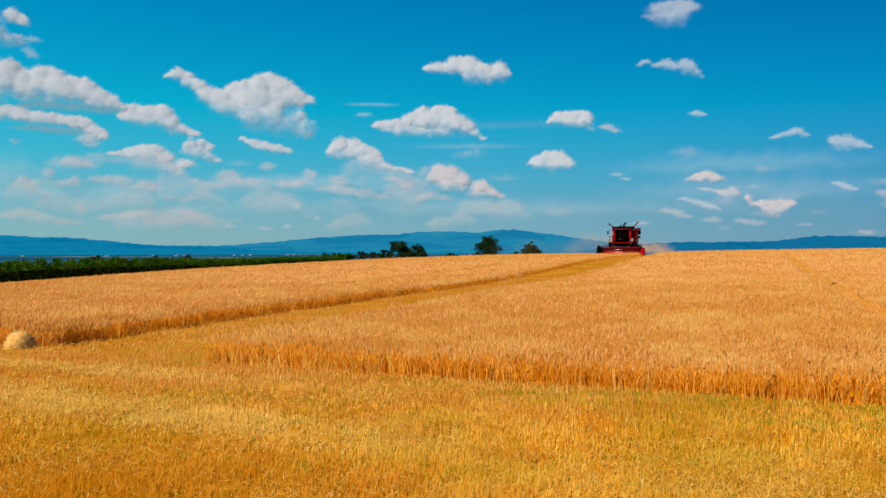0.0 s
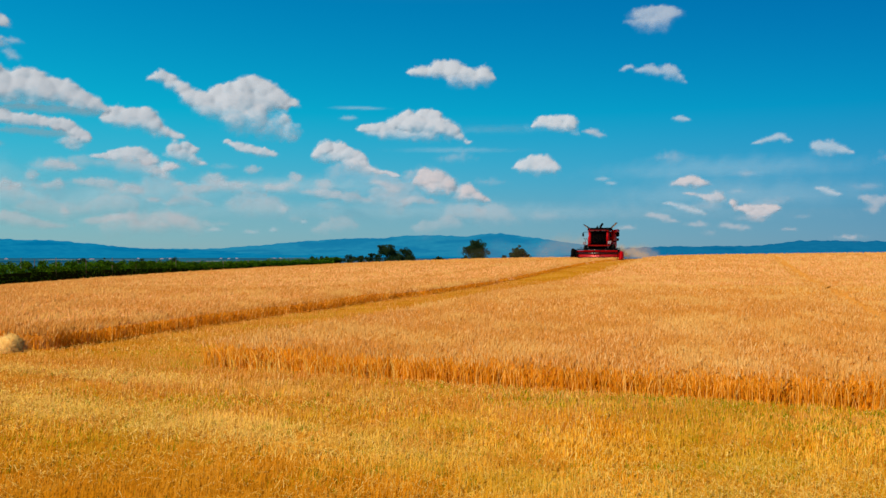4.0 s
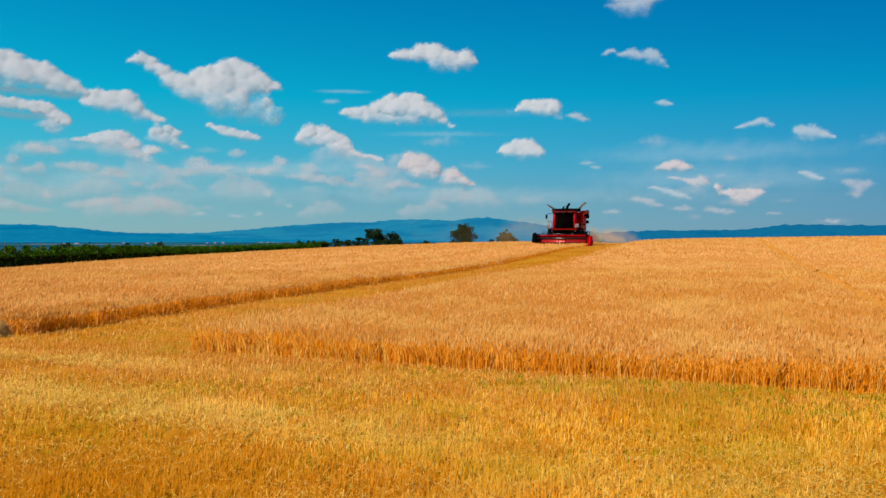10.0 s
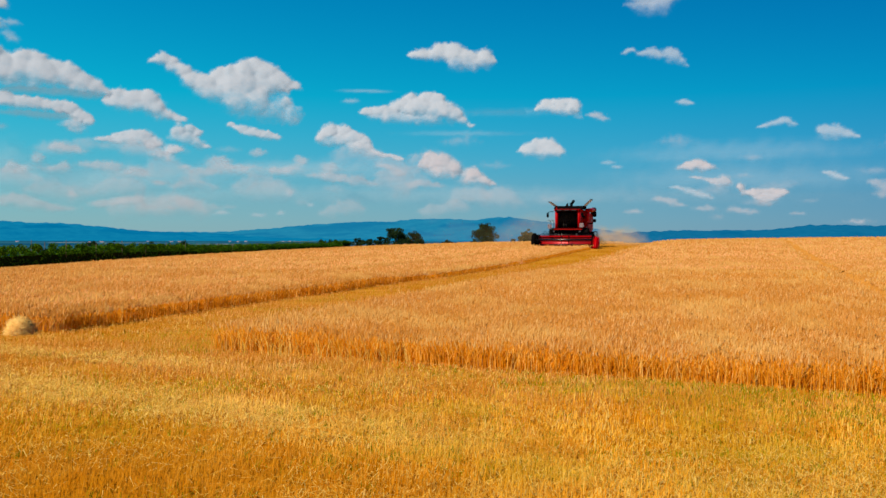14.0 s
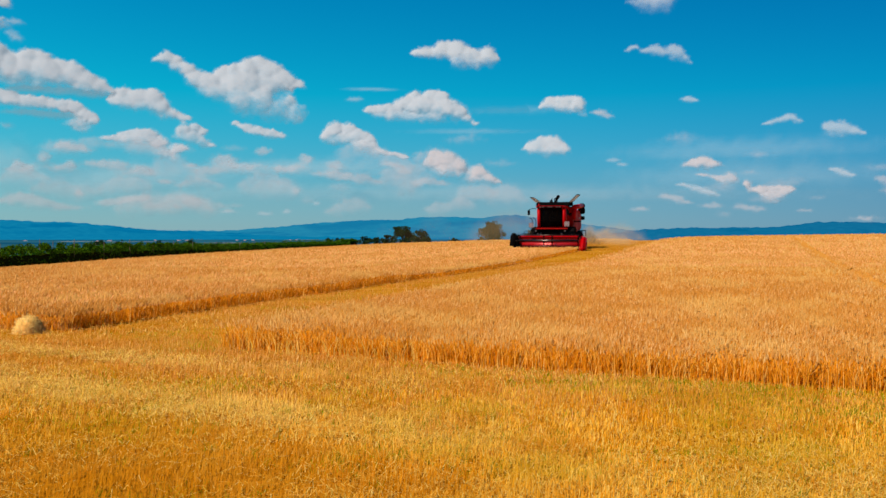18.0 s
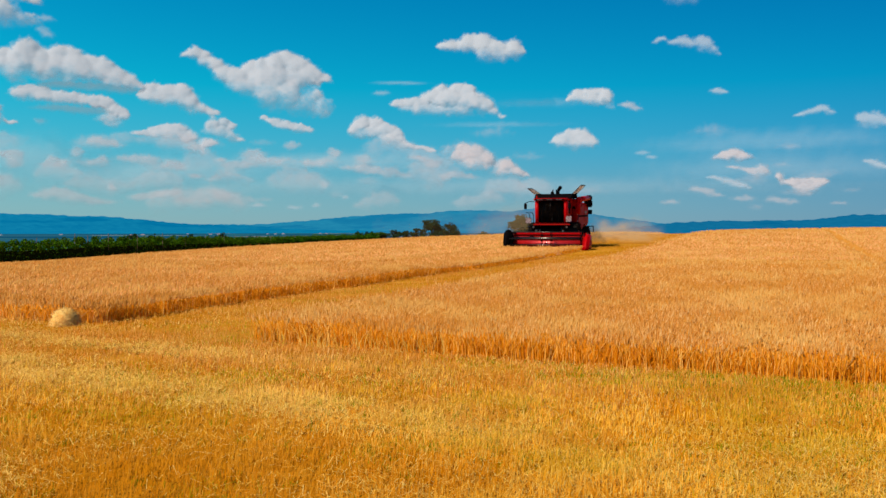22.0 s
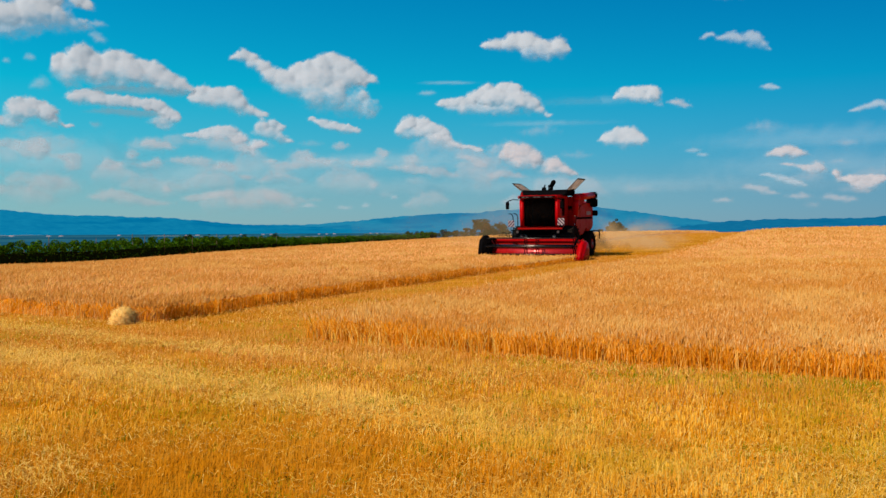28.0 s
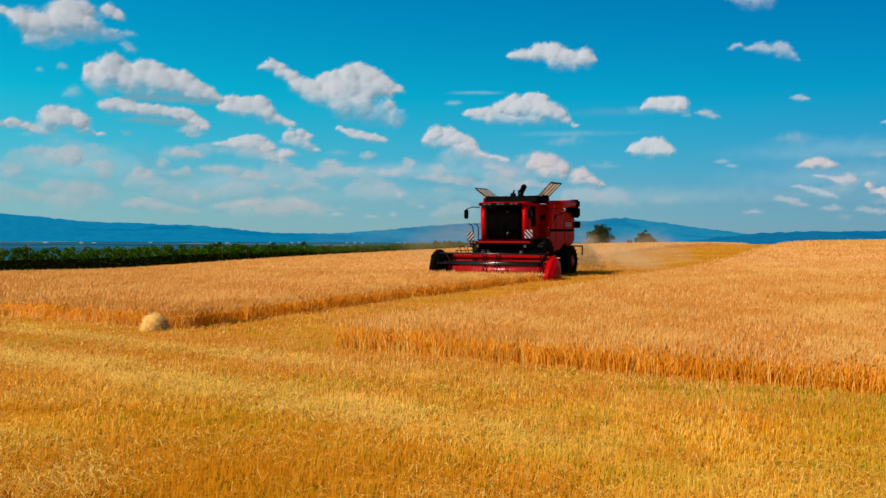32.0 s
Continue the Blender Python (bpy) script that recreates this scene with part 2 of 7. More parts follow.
TUBE = paint("worn_steel_tube", (0.075, 0.07, 0.07), 0.27, 1.0, dirt=(0.03, 0.02, 0.015), dirt_amount=0.6)
HEAP = straw_material("pale_straw_heap", ((0.0, (0.86, 0.47, 0.10)), (1.0, (1.0, 0.76, 0.31))), (0.92, 0.58, 0.16), 3.0, 0.2, 0.4)
RUBBER = paint("tyre_rubber", (0.012, 0.011, 0.011), 0.9, dirt_amount=0.05, gloss=0.0)
STEEL = paint("worn_steel", (0.45, 0.42, 0.40), 0.35, 0.85, dirt_amount=0.3)
GREY = paint("grey_plastic", (0.18, 0.18, 0.19), 0.5, dirt_amount=0.3)
WHITE = paint("white_sheet", (0.78, 0.76, 0.74), 0.5, dirt_amount=0.3)
BOARD = paint("dusty_white_board", (0.50, 0.44, 0.46), 0.5, dirt_amount=0.4)
NAVY = paint("dark_stripe_film", (0.05, 0.012, 0.05), 0.5, dirt_amount=0.05, gloss=0.1)
SHEET = straw_material("translucent_sheet", ((0.0, (0.74, 0.70, 0.66)), (1.0, (0.80, 0.76, 0.72))), (0.6, 0.52, 0.42), 1.5, 0.6, 0.4, 0.5)
LINING = paint("grey_mesh_lining", (0.50, 0.43, 0.37), 0.6, dirt_amount=0.3)
BARK = paint("bark", (0.06, 0.04, 0.028), 0.9, dirt=(0.09, 0.07, 0.05), dirt_scale=4.0)
POST = paint("weathered_post", (0.16, 0.12, 0.09), 0.9, dirt=(0.25, 0.2, 0.16), dirt_scale=5.0)

# near-opaque black: the dark inside of the cab is put into the glass
GLASS, _, _, gp = material("dark_glass")
gp.inputs["Base Color"].default_value = (0.003, 0.003, 0.004, 1)
gp.inputs["Roughness"].default_value = 0.2
gp.inputs["Specular IOR Level"].default_value = 0.06
gp.inputs["Alpha"].default_value = 0.96
LAMP, _, _, lp = material("lamp_glass")
lp.inputs["Base Color"].default_value = (0.07, 0.05, 0.05, 1)
lp.inputs["Roughness"].default_value = 0.45
MIRROR, _, _, mp_ = material("mirror_glass")
mp_.inputs["Base Color"].default_value = (0.8, 0.8, 0.82, 1)
mp_.inputs["Metallic"].default_value, mp_.inputs["Roughness"].default_value = 1.0, 0.08


def soil_material():
    """Field soil under dry straw, turning to hazy green and tan farmland far off."""
    m, n, l, p = material("field_ground")
    fine = tex_noise(n, l, 9.0, 6, 0.7)
    r = ramp(n, (0.3, (0.28, 0.085, 0.002)), (0.5, (0.45, 0.17, 0.004)), (0.7, (0.62, 0.28, 0.016)))
    l.new(fine.outputs["Fac"], r.inputs[0])
    broad = tex_noise(n, l, 0.45, 4, 0.6)
    e = ramp(n, (0.5, (0, 0, 0)), (0.72, (0.5, 0.5, 0.5)))
    l.new(broad.outputs["Fac"], e.inputs[0])
    c = mixed(n, l, r.outputs[0], (0.38, 0.19, 0.006), e.outputs[0])
    cover = tex_noise(n, l, 0.55, 5, 0.6, stretch=(0.6, 1.4, 1))
    pc = ramp(n, (0.46, (0, 0, 0)), (0.68, (0.75, 0.75, 0.75)))
    l.new(cover.outputs["Fac"], pc.inputs[0])
    c = mixed(n, l, c, (0.68, 0.35, 0.035), pc.outputs[0])
    c = windrow(n, l, c, (0.78, 0.48, 0.09), 0.5)
    l.new(c, p.inputs["Base Color"])
    p.inputs["Roughness"].default_value = 0.9
    p.inputs["Specular IOR Level"].default_value = 0.0
    bump = n.new("ShaderNodeBump")
    bump.inputs["Strength"].default_value, bump.inputs["Distance"].default_value = 0.7, 0.05
    l.new(fine.outputs["Fac"], bump.inputs["Height"])
    l.new(bump.outputs[0], p.inputs["Normal"])
    return m


SOIL = soil_material()


def canopy_material(name, fibre, stops, patch):
    """The closed mass of the standing crop, its ears or stems too close to part."""
    m, n, l, p = material(name)
    fine = tex_noise(n, l, 7.0, 8, 0.8, stretch=fibre)
    r = ramp(n, *stops)
    l.new(fine.outputs["Fac"], r.inputs[0])
    broad = tex_noise(n, l, 0.12, 4, 0.6)
    e = ramp(n, (0.42, (0, 0, 0)), (0.7, (0.4, 0.4, 0.4)))
    l.new(broad.outputs["Fac"], e.inputs[0])
    c = mixed(n, l, r.outputs[0], patch, e.outputs[0])
    l.new(c, p.inputs["Base Color"])
    p.inputs["Roughness"].default_value = 0.85
    p.inputs["Specular IOR Level"].default_value = 0.0
    bump = n.new("ShaderNodeBump")
    bump.inputs["Strength"].default_value, bump.inputs["Distance"].default_value = 0.5, 0.05
    l.new(fine.outputs["Fac"], bump.inputs["Height"])
    l.new(bump.outputs[0], p.inputs["Normal"])
    return m


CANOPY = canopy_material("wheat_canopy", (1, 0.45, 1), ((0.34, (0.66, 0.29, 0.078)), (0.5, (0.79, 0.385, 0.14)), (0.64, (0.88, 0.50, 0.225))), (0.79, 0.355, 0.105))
# stem colour with the crop face's warm shade painted in
STEM_WARM_SHADE = canopy_material("wheat_stems_in_warm_shade", (5, 5, 0.6), ((0.34, (0.55, 0.155, 0.003)), (0.5, (0.72, 0.24, 0.006)), (0.64, (0.86, 0.40, 0.03))), (0.68, 0.22, 0.004))
# wheel track groove: the shade of its walls is in the darker orange
TRACK_SHADE = canopy_material("shaded_wheat_track", (1, 0.45, 1), ((0.34, (0.52, 0.20, 0.028)), (0.5, (0.64, 0.28, 0.05)), (0.64, (0.75, 0.39, 0.10))), (0.62, 0.25, 0.03))
# darker, more orange CANOPY: shade between near ears is in the colour
CANOPY_GAP_SHADE = canopy_material("wheat_shade_under_ears", (1, 0.45, 1), ((0.34, (0.50, 0.17, 0.014)), (0.5, (0.64, 0.265, 0.036)), (0.64, (0.78, 0.42, 0.11))), (0.64, 0.24, 0.022))


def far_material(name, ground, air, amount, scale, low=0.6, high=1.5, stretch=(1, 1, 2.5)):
    """Distant land: its own colour, with the haze before it painted on as emission."""
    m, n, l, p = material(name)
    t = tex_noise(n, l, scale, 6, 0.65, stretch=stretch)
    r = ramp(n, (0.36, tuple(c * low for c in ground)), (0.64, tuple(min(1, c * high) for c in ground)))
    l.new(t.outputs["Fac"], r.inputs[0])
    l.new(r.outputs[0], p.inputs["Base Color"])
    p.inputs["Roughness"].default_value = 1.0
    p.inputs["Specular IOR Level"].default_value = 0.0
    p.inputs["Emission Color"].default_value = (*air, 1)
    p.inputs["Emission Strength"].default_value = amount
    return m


def vapour_material(name, colour, glow, density=1.0, glow_strength=0.3):
    """Cloud or dust: as thick as its 'thickness' attribute says; emission paints in scattered light."""
    m, n, l, p = material(name)
    at = n.new("ShaderNodeAttribute")
    at.attribute_name = "thickness"
    p.inputs["Base Color"].default_value = (*colour, 1)
    p.inputs["Roughness"].default_value = 1.0
    p.inputs["Specular IOR Level"].default_value = 0.0
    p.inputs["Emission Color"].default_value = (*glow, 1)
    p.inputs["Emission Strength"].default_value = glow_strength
    tl = n.new("ShaderNodeBsdfTranslucent")
    tl.inputs[0].default_value = (*colour, 1)
    s0 = n.new("ShaderNodeMixShader")
    s0.inputs[0].default_value = 0.15
    l.new(p.outputs[0], s0.inputs[1])
    l.new(tl.outputs[0], s0.inputs[2])
    tr = n.new("ShaderNodeBsdfTransparent")
    mu = n.new("ShaderNodeMath")
    mu.operation = "MULTIPLY"
    mu.use_clamp = True
    mu.inputs[1].default_value = density
    l.new(at.outputs["Fac"], mu.inputs[0])
    s = n.new("ShaderNodeMixShader")
    l.new(mu.outputs[0], s.inputs[0])
    l.new(tr.outputs[0], s.inputs[1])
    l.new(s0.outputs[0], s.inputs[2])
    l.new(s.outputs[0], n["Material Output"].inputs[0])
    return m


CLOUD = vapour_material("cloud_vapour", (0.29, 0.30, 0.345), (0.38, 0.44, 0.47), 1.0, 0.75)
# pinker than CLOUD: haze before the low clouds is in the colour
CLOUD_WARM = vapour_material("low_cloud_vapour", (0.29, 0.27, 0.30), (0.43, 0.415, 0.42), 1.0, 0.75)
# dim grey bank that paints the shaded underside of a cumulus
CLOUD_SHADE = vapour_material("cloud_shade_vapour", (0.10, 0.115, 0.13), (0.20, 0.37, 0.45), 1.0, 0.75)
VEIL = vapour_material("thin_cloud", (0.3, 0.33, 0.36), (0.42, 0.54, 0.60), 1.0, 0.62)
# dust glows by emission, so the machine's shadow hardly shows on it
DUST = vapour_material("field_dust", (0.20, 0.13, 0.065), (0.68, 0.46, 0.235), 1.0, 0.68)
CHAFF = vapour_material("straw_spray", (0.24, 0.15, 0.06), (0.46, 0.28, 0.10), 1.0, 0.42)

# ---- helpers for shapes ----
def part(name, bm, mat, parent=None, label="", smooth=False):
    """Links a bmesh as one mesh object, under a thing or a part if given."""
    me = bpy.data.meshes.new(name)
    bm.normal_update()
    bm.to_mesh(me)
    bm.free()
    me.materials.append(mat)
    if smooth:
        me.polygons.foreach_set("use_smooth", [True] * len(me.polygons))
    ob = new(name, me)
    if parent:
        ob.parent = parent
    if label:
        ob["label"] = label
    return ob


def mesh_part(name, verts, faces, mat, parent=None, label="", smooth=False):
    """A mesh from arrays: faces is an (n, 3) or (n, 4) array."""
    verts, faces = np.asarray(verts, np.float32), np.asarray(faces, np.int32)
    k = faces.shape[1]
    me = bpy.data.meshes.new(name)
    me.vertices.add(len(verts))
    me.vertices.foreach_set("co", verts.ravel())
    me.loops.add(faces.size)
    me.loops.foreach_set("vertex_index", faces.ravel())
    me.polygons.add(len(faces))
    me.polygons.foreach_set("loop_start", np.arange(len(faces), dtype=np.int32) * k)
    me.polygons.foreach_set("use_smooth", np.full(len(faces), smooth))
    me.update(calc_edges=True)
    me.materials.append(mat)
    ob = new(name, me)
    if parent:
        ob.parent = parent
    if label:
        ob["label"] = label
    return ob


def stand_up(ob, spread, rng, tall=0.0):
    """Turns the shading of thin blades to the sky, as a mass of stalks takes the light; tall: below this height they face outward."""
    me = ob.data
    n = len(me.vertices)
    co = np.empty(n * 3, np.float32)
    me.vertices.foreach_get("co", co)
    co = co.reshape(-1, 3)
    up = np.ones(n)
    if tall:
        up = smooth01(((co[:, 2] - ground_z(co[:, 0], co[:, 1])) / tall - 0.5) / 0.4)
    k = np.stack([rng.normal(0, spread, n), rng.normal(-0.25, spread, n) - 0.6 * (1 - up), 0.5 + 0.5 * up], -1)
    k /= np.linalg.norm(k, axis=1)[:, None]
    me.polygons.foreach_set("use_smooth", np.full(len(me.polygons), True))
    me.normals_split_custom_set_from_vertices(k.tolist())
    return ob


def thing(name, label, category, group="", kind="", at=None):
    ob = new(name)
    ob.empty_display_size = 0.1
    if at:
        ob.matrix_world = at
    return tagged(ob, label, category, group, kind)


def box(bm, x0, x1, y0, y1, z0, z1, bevel=0.0):
    vs = [bm.verts.new((x, y, z)) for z in (z0, z1) for x, y in ((x0, y0), (x1, y0), (x1, y1), (x0, y1))]
    fs = [bm.faces.new([vs[i] for i in f]) for f in ((3, 2, 1, 0), (4, 5, 6, 7), (0, 1, 5, 4), (1, 2, 6, 5), (2, 3, 7, 6), (3, 0, 4, 7))]
    if bevel:
        es = {e for f in fs for e in f.edges}
        bmesh.ops.bevel(bm, geom=list(es), offset=bevel, segments=2, affect="EDGES")
    return bm


def prism(bm, outline, x0, x1, bevel=0.0):
    """An outline of (y, z) points drawn out along x."""
    a = [bm.verts.new((x0, y, z)) for y, z in outline]
    b = [bm.verts.new((x1, y, z)) for y, z in outline]
    k = len(outline)
    fs = [bm.faces.new(a[::-1]), bm.faces.new(b)] + [bm.faces.new((a[i], a[(i + 1) % k], b[(i + 1) % k], b[i])) for i in range(k)]
    bmesh.ops.recalc_face_normals(bm, faces=fs)
    if bevel:
        bmesh.ops.bevel(bm, geom=list({e for f in fs for e in f.edges}), offset=bevel, segments=2, affect="EDGES")
    return bm


def rod(bm, p, q, r, r2=None, seg=10):
    p, q = Vector(p), Vector(q)
    d = q - p
    turn = d.to_track_quat("Z", "Y").to_matrix().to_4x4()
    bmesh.ops.create_cone(bm, cap_ends=True, segments=seg, radius1=r, radius2=r if r2 is None else r2, depth=d.length,
                          matrix=Matrix.Translation((p + q) / 2) @ turn)
    return bm


def tube(bm, points, r, seg=8):
    for p, q in zip(points, points[1:]):
        rod(bm, p, q, r, seg=seg)
    for p in points[1:-1]:
        bmesh.ops.create_icosphere(bm, subdivisions=1, radius=r, matrix=Matrix.Translation(p))
    return bm


def smooth01(t):
    t = np.clip(t, 0, 1)
    return t * t * (3 - 2 * t)


def value_noise(x, y, seed):
    xi, yi = np.floor(x).astype(np.int64), np.floor(y).astype(np.int64)
    u, v = smooth01(x - xi), smooth01(y - yi)

    def h(i, j):
        k = (i * 374761393 + j * 668265263 + seed * 144665) & 0x7FFFFFFF
        k = ((k ^ (k >> 13)) * 1274126177) & 0x7FFFFFFF
        return ((k ^ (k >> 16)) & 0xFFFF) / 65535.0

    return (h(xi, yi) * (1 - u) + h(xi + 1, yi) * u) * (1 - v) + (h(xi, yi + 1) * (1 - u) + h(xi + 1, yi + 1) * u) * v


def fbm(x, y, seed=0, octaves=5, gain=0.5):
    s, a, n = 0.0, 1.0, 0.0
    for k in range(octaves):
        s = s + a * value_noise(x * 2**k + 17.3 * k, y * 2**k - 9.1 * k, seed + k)
        n, a = n + a, a * gain
    return s / n


# ---- the lie of the land ----
HEADING = radians(19.74)  # the tramlines run this far to the right of +y
EA = np.array((math.sin(HEADING), math.cos(HEADING)))
EB = np.array((math.cos(HEADING), -math.sin(HEADING)))
RISE_Y = (-200, 0, 8, 16, 25, 32, 38, 43, 47, 52, 56, 63, 69, 75, 80, 87, 103, 120, 140, 170, 230, 400, 900, 1600, 6000)
RISE_Z = (0.0, 0.0, 0.03, 0.1, 0.16, 0.205, 0.205, 0.25, 0.31, 0.41, 0.50, 0.69, 0.88, 1.03, 1.13, 1.21, 1.33, 1.28, 1.05, 0.6, 0.0, -4.0, -11.0, -13.0, -14.0)
TILT_Y = (-200, 15, 30, 60, 90, 140, 260, 500, 6000)
TILT_L = (0.0, 0.0, 0.0004, 0.00094, 0.00092, 0.00056, 0.00016, 0.0, 0.0)
TILT_R = (0.0, 0.0, 0.006, 0.012, 0.014, 0.015, 0.010, 0.0, 0.0)


def ground_z(x, y):
    x, y = np.asarray(x, float), np.asarray(y, float)
    mid = 0.645 + (y - 48.72) * 0.359
    u = np.clip(x - np.where(y < 250, mid, 0), -95, 160)
    tilt = np.where(u < 0, -np.interp(y, TILT_Y, TILT_L) * np.maximum(u, -80) ** 2, np.interp(y, TILT_Y, TILT_R) * u)
    return np.interp(y, RISE_Y, RISE_Z) + tilt + 0.04 * (fbm(x * 0.13 + 40, y * 0.13, 5, 3) - 0.5)


def ab(a, b):
    """From along and across the tramlines to x, y."""
    return a * EA[0] + b * EB[0], a * EA[1] + b * EB[1]


def build_ground():
    s = np.linspace(-1, 1, 171)
    xs = 60 * s + 4740 * np.sign(s) * np.abs(s) ** 5
    v = np.linspace(0, 1, 231)
    ys = -300 + 306 * np.minimum(v / 0.04, 1) + np.maximum(v - 0.04, 0) * 190 + 4500 * np.maximum(v - 0.04, 0) ** 6
    X, Y = np.meshgrid(xs, ys)
    Z = ground_z(X, Y)
    nx, ny = len(xs), len(ys)
    i = np.arange(nx * ny).reshape(ny, nx)
    faces = np.stack([i[:-1, :-1], i[:-1, 1:], i[1:, 1:], i[1:, :-1]], -1).reshape(-1, 4)
    ob = mesh_part("ground", np.stack([X, Y, Z], -1).reshape(-1, 3), faces, SOIL, smooth=True)
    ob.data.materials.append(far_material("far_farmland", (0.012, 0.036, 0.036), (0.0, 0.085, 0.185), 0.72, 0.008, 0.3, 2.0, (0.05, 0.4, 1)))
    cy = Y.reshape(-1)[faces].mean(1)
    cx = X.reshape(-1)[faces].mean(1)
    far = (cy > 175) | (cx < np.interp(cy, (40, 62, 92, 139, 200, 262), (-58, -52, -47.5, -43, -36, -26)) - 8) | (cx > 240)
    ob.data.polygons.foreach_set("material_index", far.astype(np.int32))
    return tagged(ob, "gently rising harvested field running down to a wide hazy plain", "ground", kind="structure")


build_ground()


# ---- standing and cut crop ----
def ribbons(P, H, W, yaw, lean, lean_dir, segs=2, taper=0.5):
    """Upright ribbons: segs quads each, bending over towards lean_dir. Returns vertices and quads."""
    n = len(P)
    t = np.linspace(0, 1, segs + 1)
    side = np.stack([np.cos(yaw), np.sin(yaw), 0 * yaw], -1)
    over = np.stack([np.cos(lean_dir), np.sin(lean_dir), 0 * yaw], -1)
    V = np.empty((n, segs + 1, 2, 3))
    for k, tk in enumerate(t):
        c = P + over * (lean * H * tk**2)[:, None]
        c[:, 2] += H * tk * (1 - 0.35 * lean * tk)
        w = W * (1 - taper * tk) * 0.5
        V[:, k, 0], V[:, k, 1] = c - side * w[:, None], c + side * w[:, None]
    base = (np.arange(n) * (segs + 1) * 2)[:, None, None]
    q = np.array([[2 * k, 2 * k + 1, 2 * k + 3, 2 * k + 2] for k in range(segs)])[None]
    return V.reshape(-1, 3), (base + q).reshape(-1, 4)


def lying(P, L, W, way, tilt):
    """Straws lying flat: one narrow quad each, its face to the sky."""
    n = len(P)
    d = np.stack([np.cos(way) * np.cos(tilt), np.sin(way) * np.cos(tilt), np.sin(tilt)], -1) * (L * 0.5)[:, None]
    side = np.stack([-np.sin(way), np.cos(way), 0 * way], -1) * (W * 0.5)[:, None]
    V = np.stack([P - d - side, P + d - side, P + d + side, P - d + side], 1).reshape(-1, 3)
    return V, np.arange(n * 4).reshape(n, 4)


def ears(tip, L, W, yaw, lean, lean_dir):
    """Two lozenges for each ear, set at an angle and leaning over."""
    n = len(tip)
    over = np.stack([np.cos(lean_dir) * lean, np.sin(lean_dir) * lean, np.sqrt(np.maximum(0.05, 1 - lean**2))], -1)
    out_v, out_f = [], []
    for turn in (-0.5, 0.5):
        side = np.stack([np.cos(yaw + turn), np.sin(yaw + turn), 0 * yaw], -1)
        mid = tip + over * (L * 0.4)[:, None]
        V = np.stack([tip, mid + side * (W * 0.5)[:, None], tip + over * L[:, None], mid - side * (W * 0.5)[:, None]], 1)
        out_f.append(np.arange(n * 4).reshape(n, 4) + 4 * n * len(out_v))
        out_v.append(V.reshape(-1, 3))
    return np.concatenate(out_v), np.concatenate(out_f)


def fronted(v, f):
    """Winds each blade so that its front faces the camera's standing place."""
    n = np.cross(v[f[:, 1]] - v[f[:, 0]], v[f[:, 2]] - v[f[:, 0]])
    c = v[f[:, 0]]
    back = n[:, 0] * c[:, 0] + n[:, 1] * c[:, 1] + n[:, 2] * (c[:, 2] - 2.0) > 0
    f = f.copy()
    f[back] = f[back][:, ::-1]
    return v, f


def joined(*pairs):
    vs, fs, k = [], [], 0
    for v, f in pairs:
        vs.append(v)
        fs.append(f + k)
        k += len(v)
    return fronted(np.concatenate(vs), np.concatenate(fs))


def in_view(x, y):
    """The stretch of the plan that the camera's view sweeps over."""
    return (x > -0.76 * y - 2) & (x < 0.66 * y + 2)


CROP = 0.46  # height of the standing wheat
# the borders of the uncut crop, along and across the tramlines
EDGE_L, EDGE_R, FRONT_R, FRONT_L, SWATH = -12.75, -8.5, 12.35, 13.3, 5.1
CUT_TO = 31.5  # the combine comes as near as this along its way


def front_r(b):
    """How far the crop's front edge runs aslant, by its place across the tramlines."""
    return -0.062 * (b - EDGE_R)


def scatter(rng, a0, a1, b0, b1, per_m2):
    n = rng.poisson(max(0.0, (a1 - a0) * (b1 - b0) * per_m2))
    a, b = rng.uniform(a0, a1, n), rng.uniform(b0, b1, n)
    if b0 >= EDGE_R:
        a = a + front_r(b)
    x, y = ab(a, b)
    k = in_view(x, y)
    return a[k], b[k], x[k], y[k]


def stature(x, y):
    """Height of the crop: full near the open ground, shortened across the combine's way to fit the view."""
    a, b = x * EA[0] + y * EA[1], x * EB[0] + y * EB[1]
    border_extra = np.where(b > -9.5, 0.18 * smooth01((FRONT_R + 6.5 - a) / 4.5), 0.0)  # the border stands taller, to match its height in view
    return 1 + border_extra - 0.34 * smooth01((a - 27) / 11) * smooth01((-9.5 - b) / 2)


def lodging(x, y):
    """Where the wind has pressed the crop a little: 0 to 1."""
    return smooth01((fbm(x * 0.22, y * 0.22, 31, 3) - 0.45) * 4)


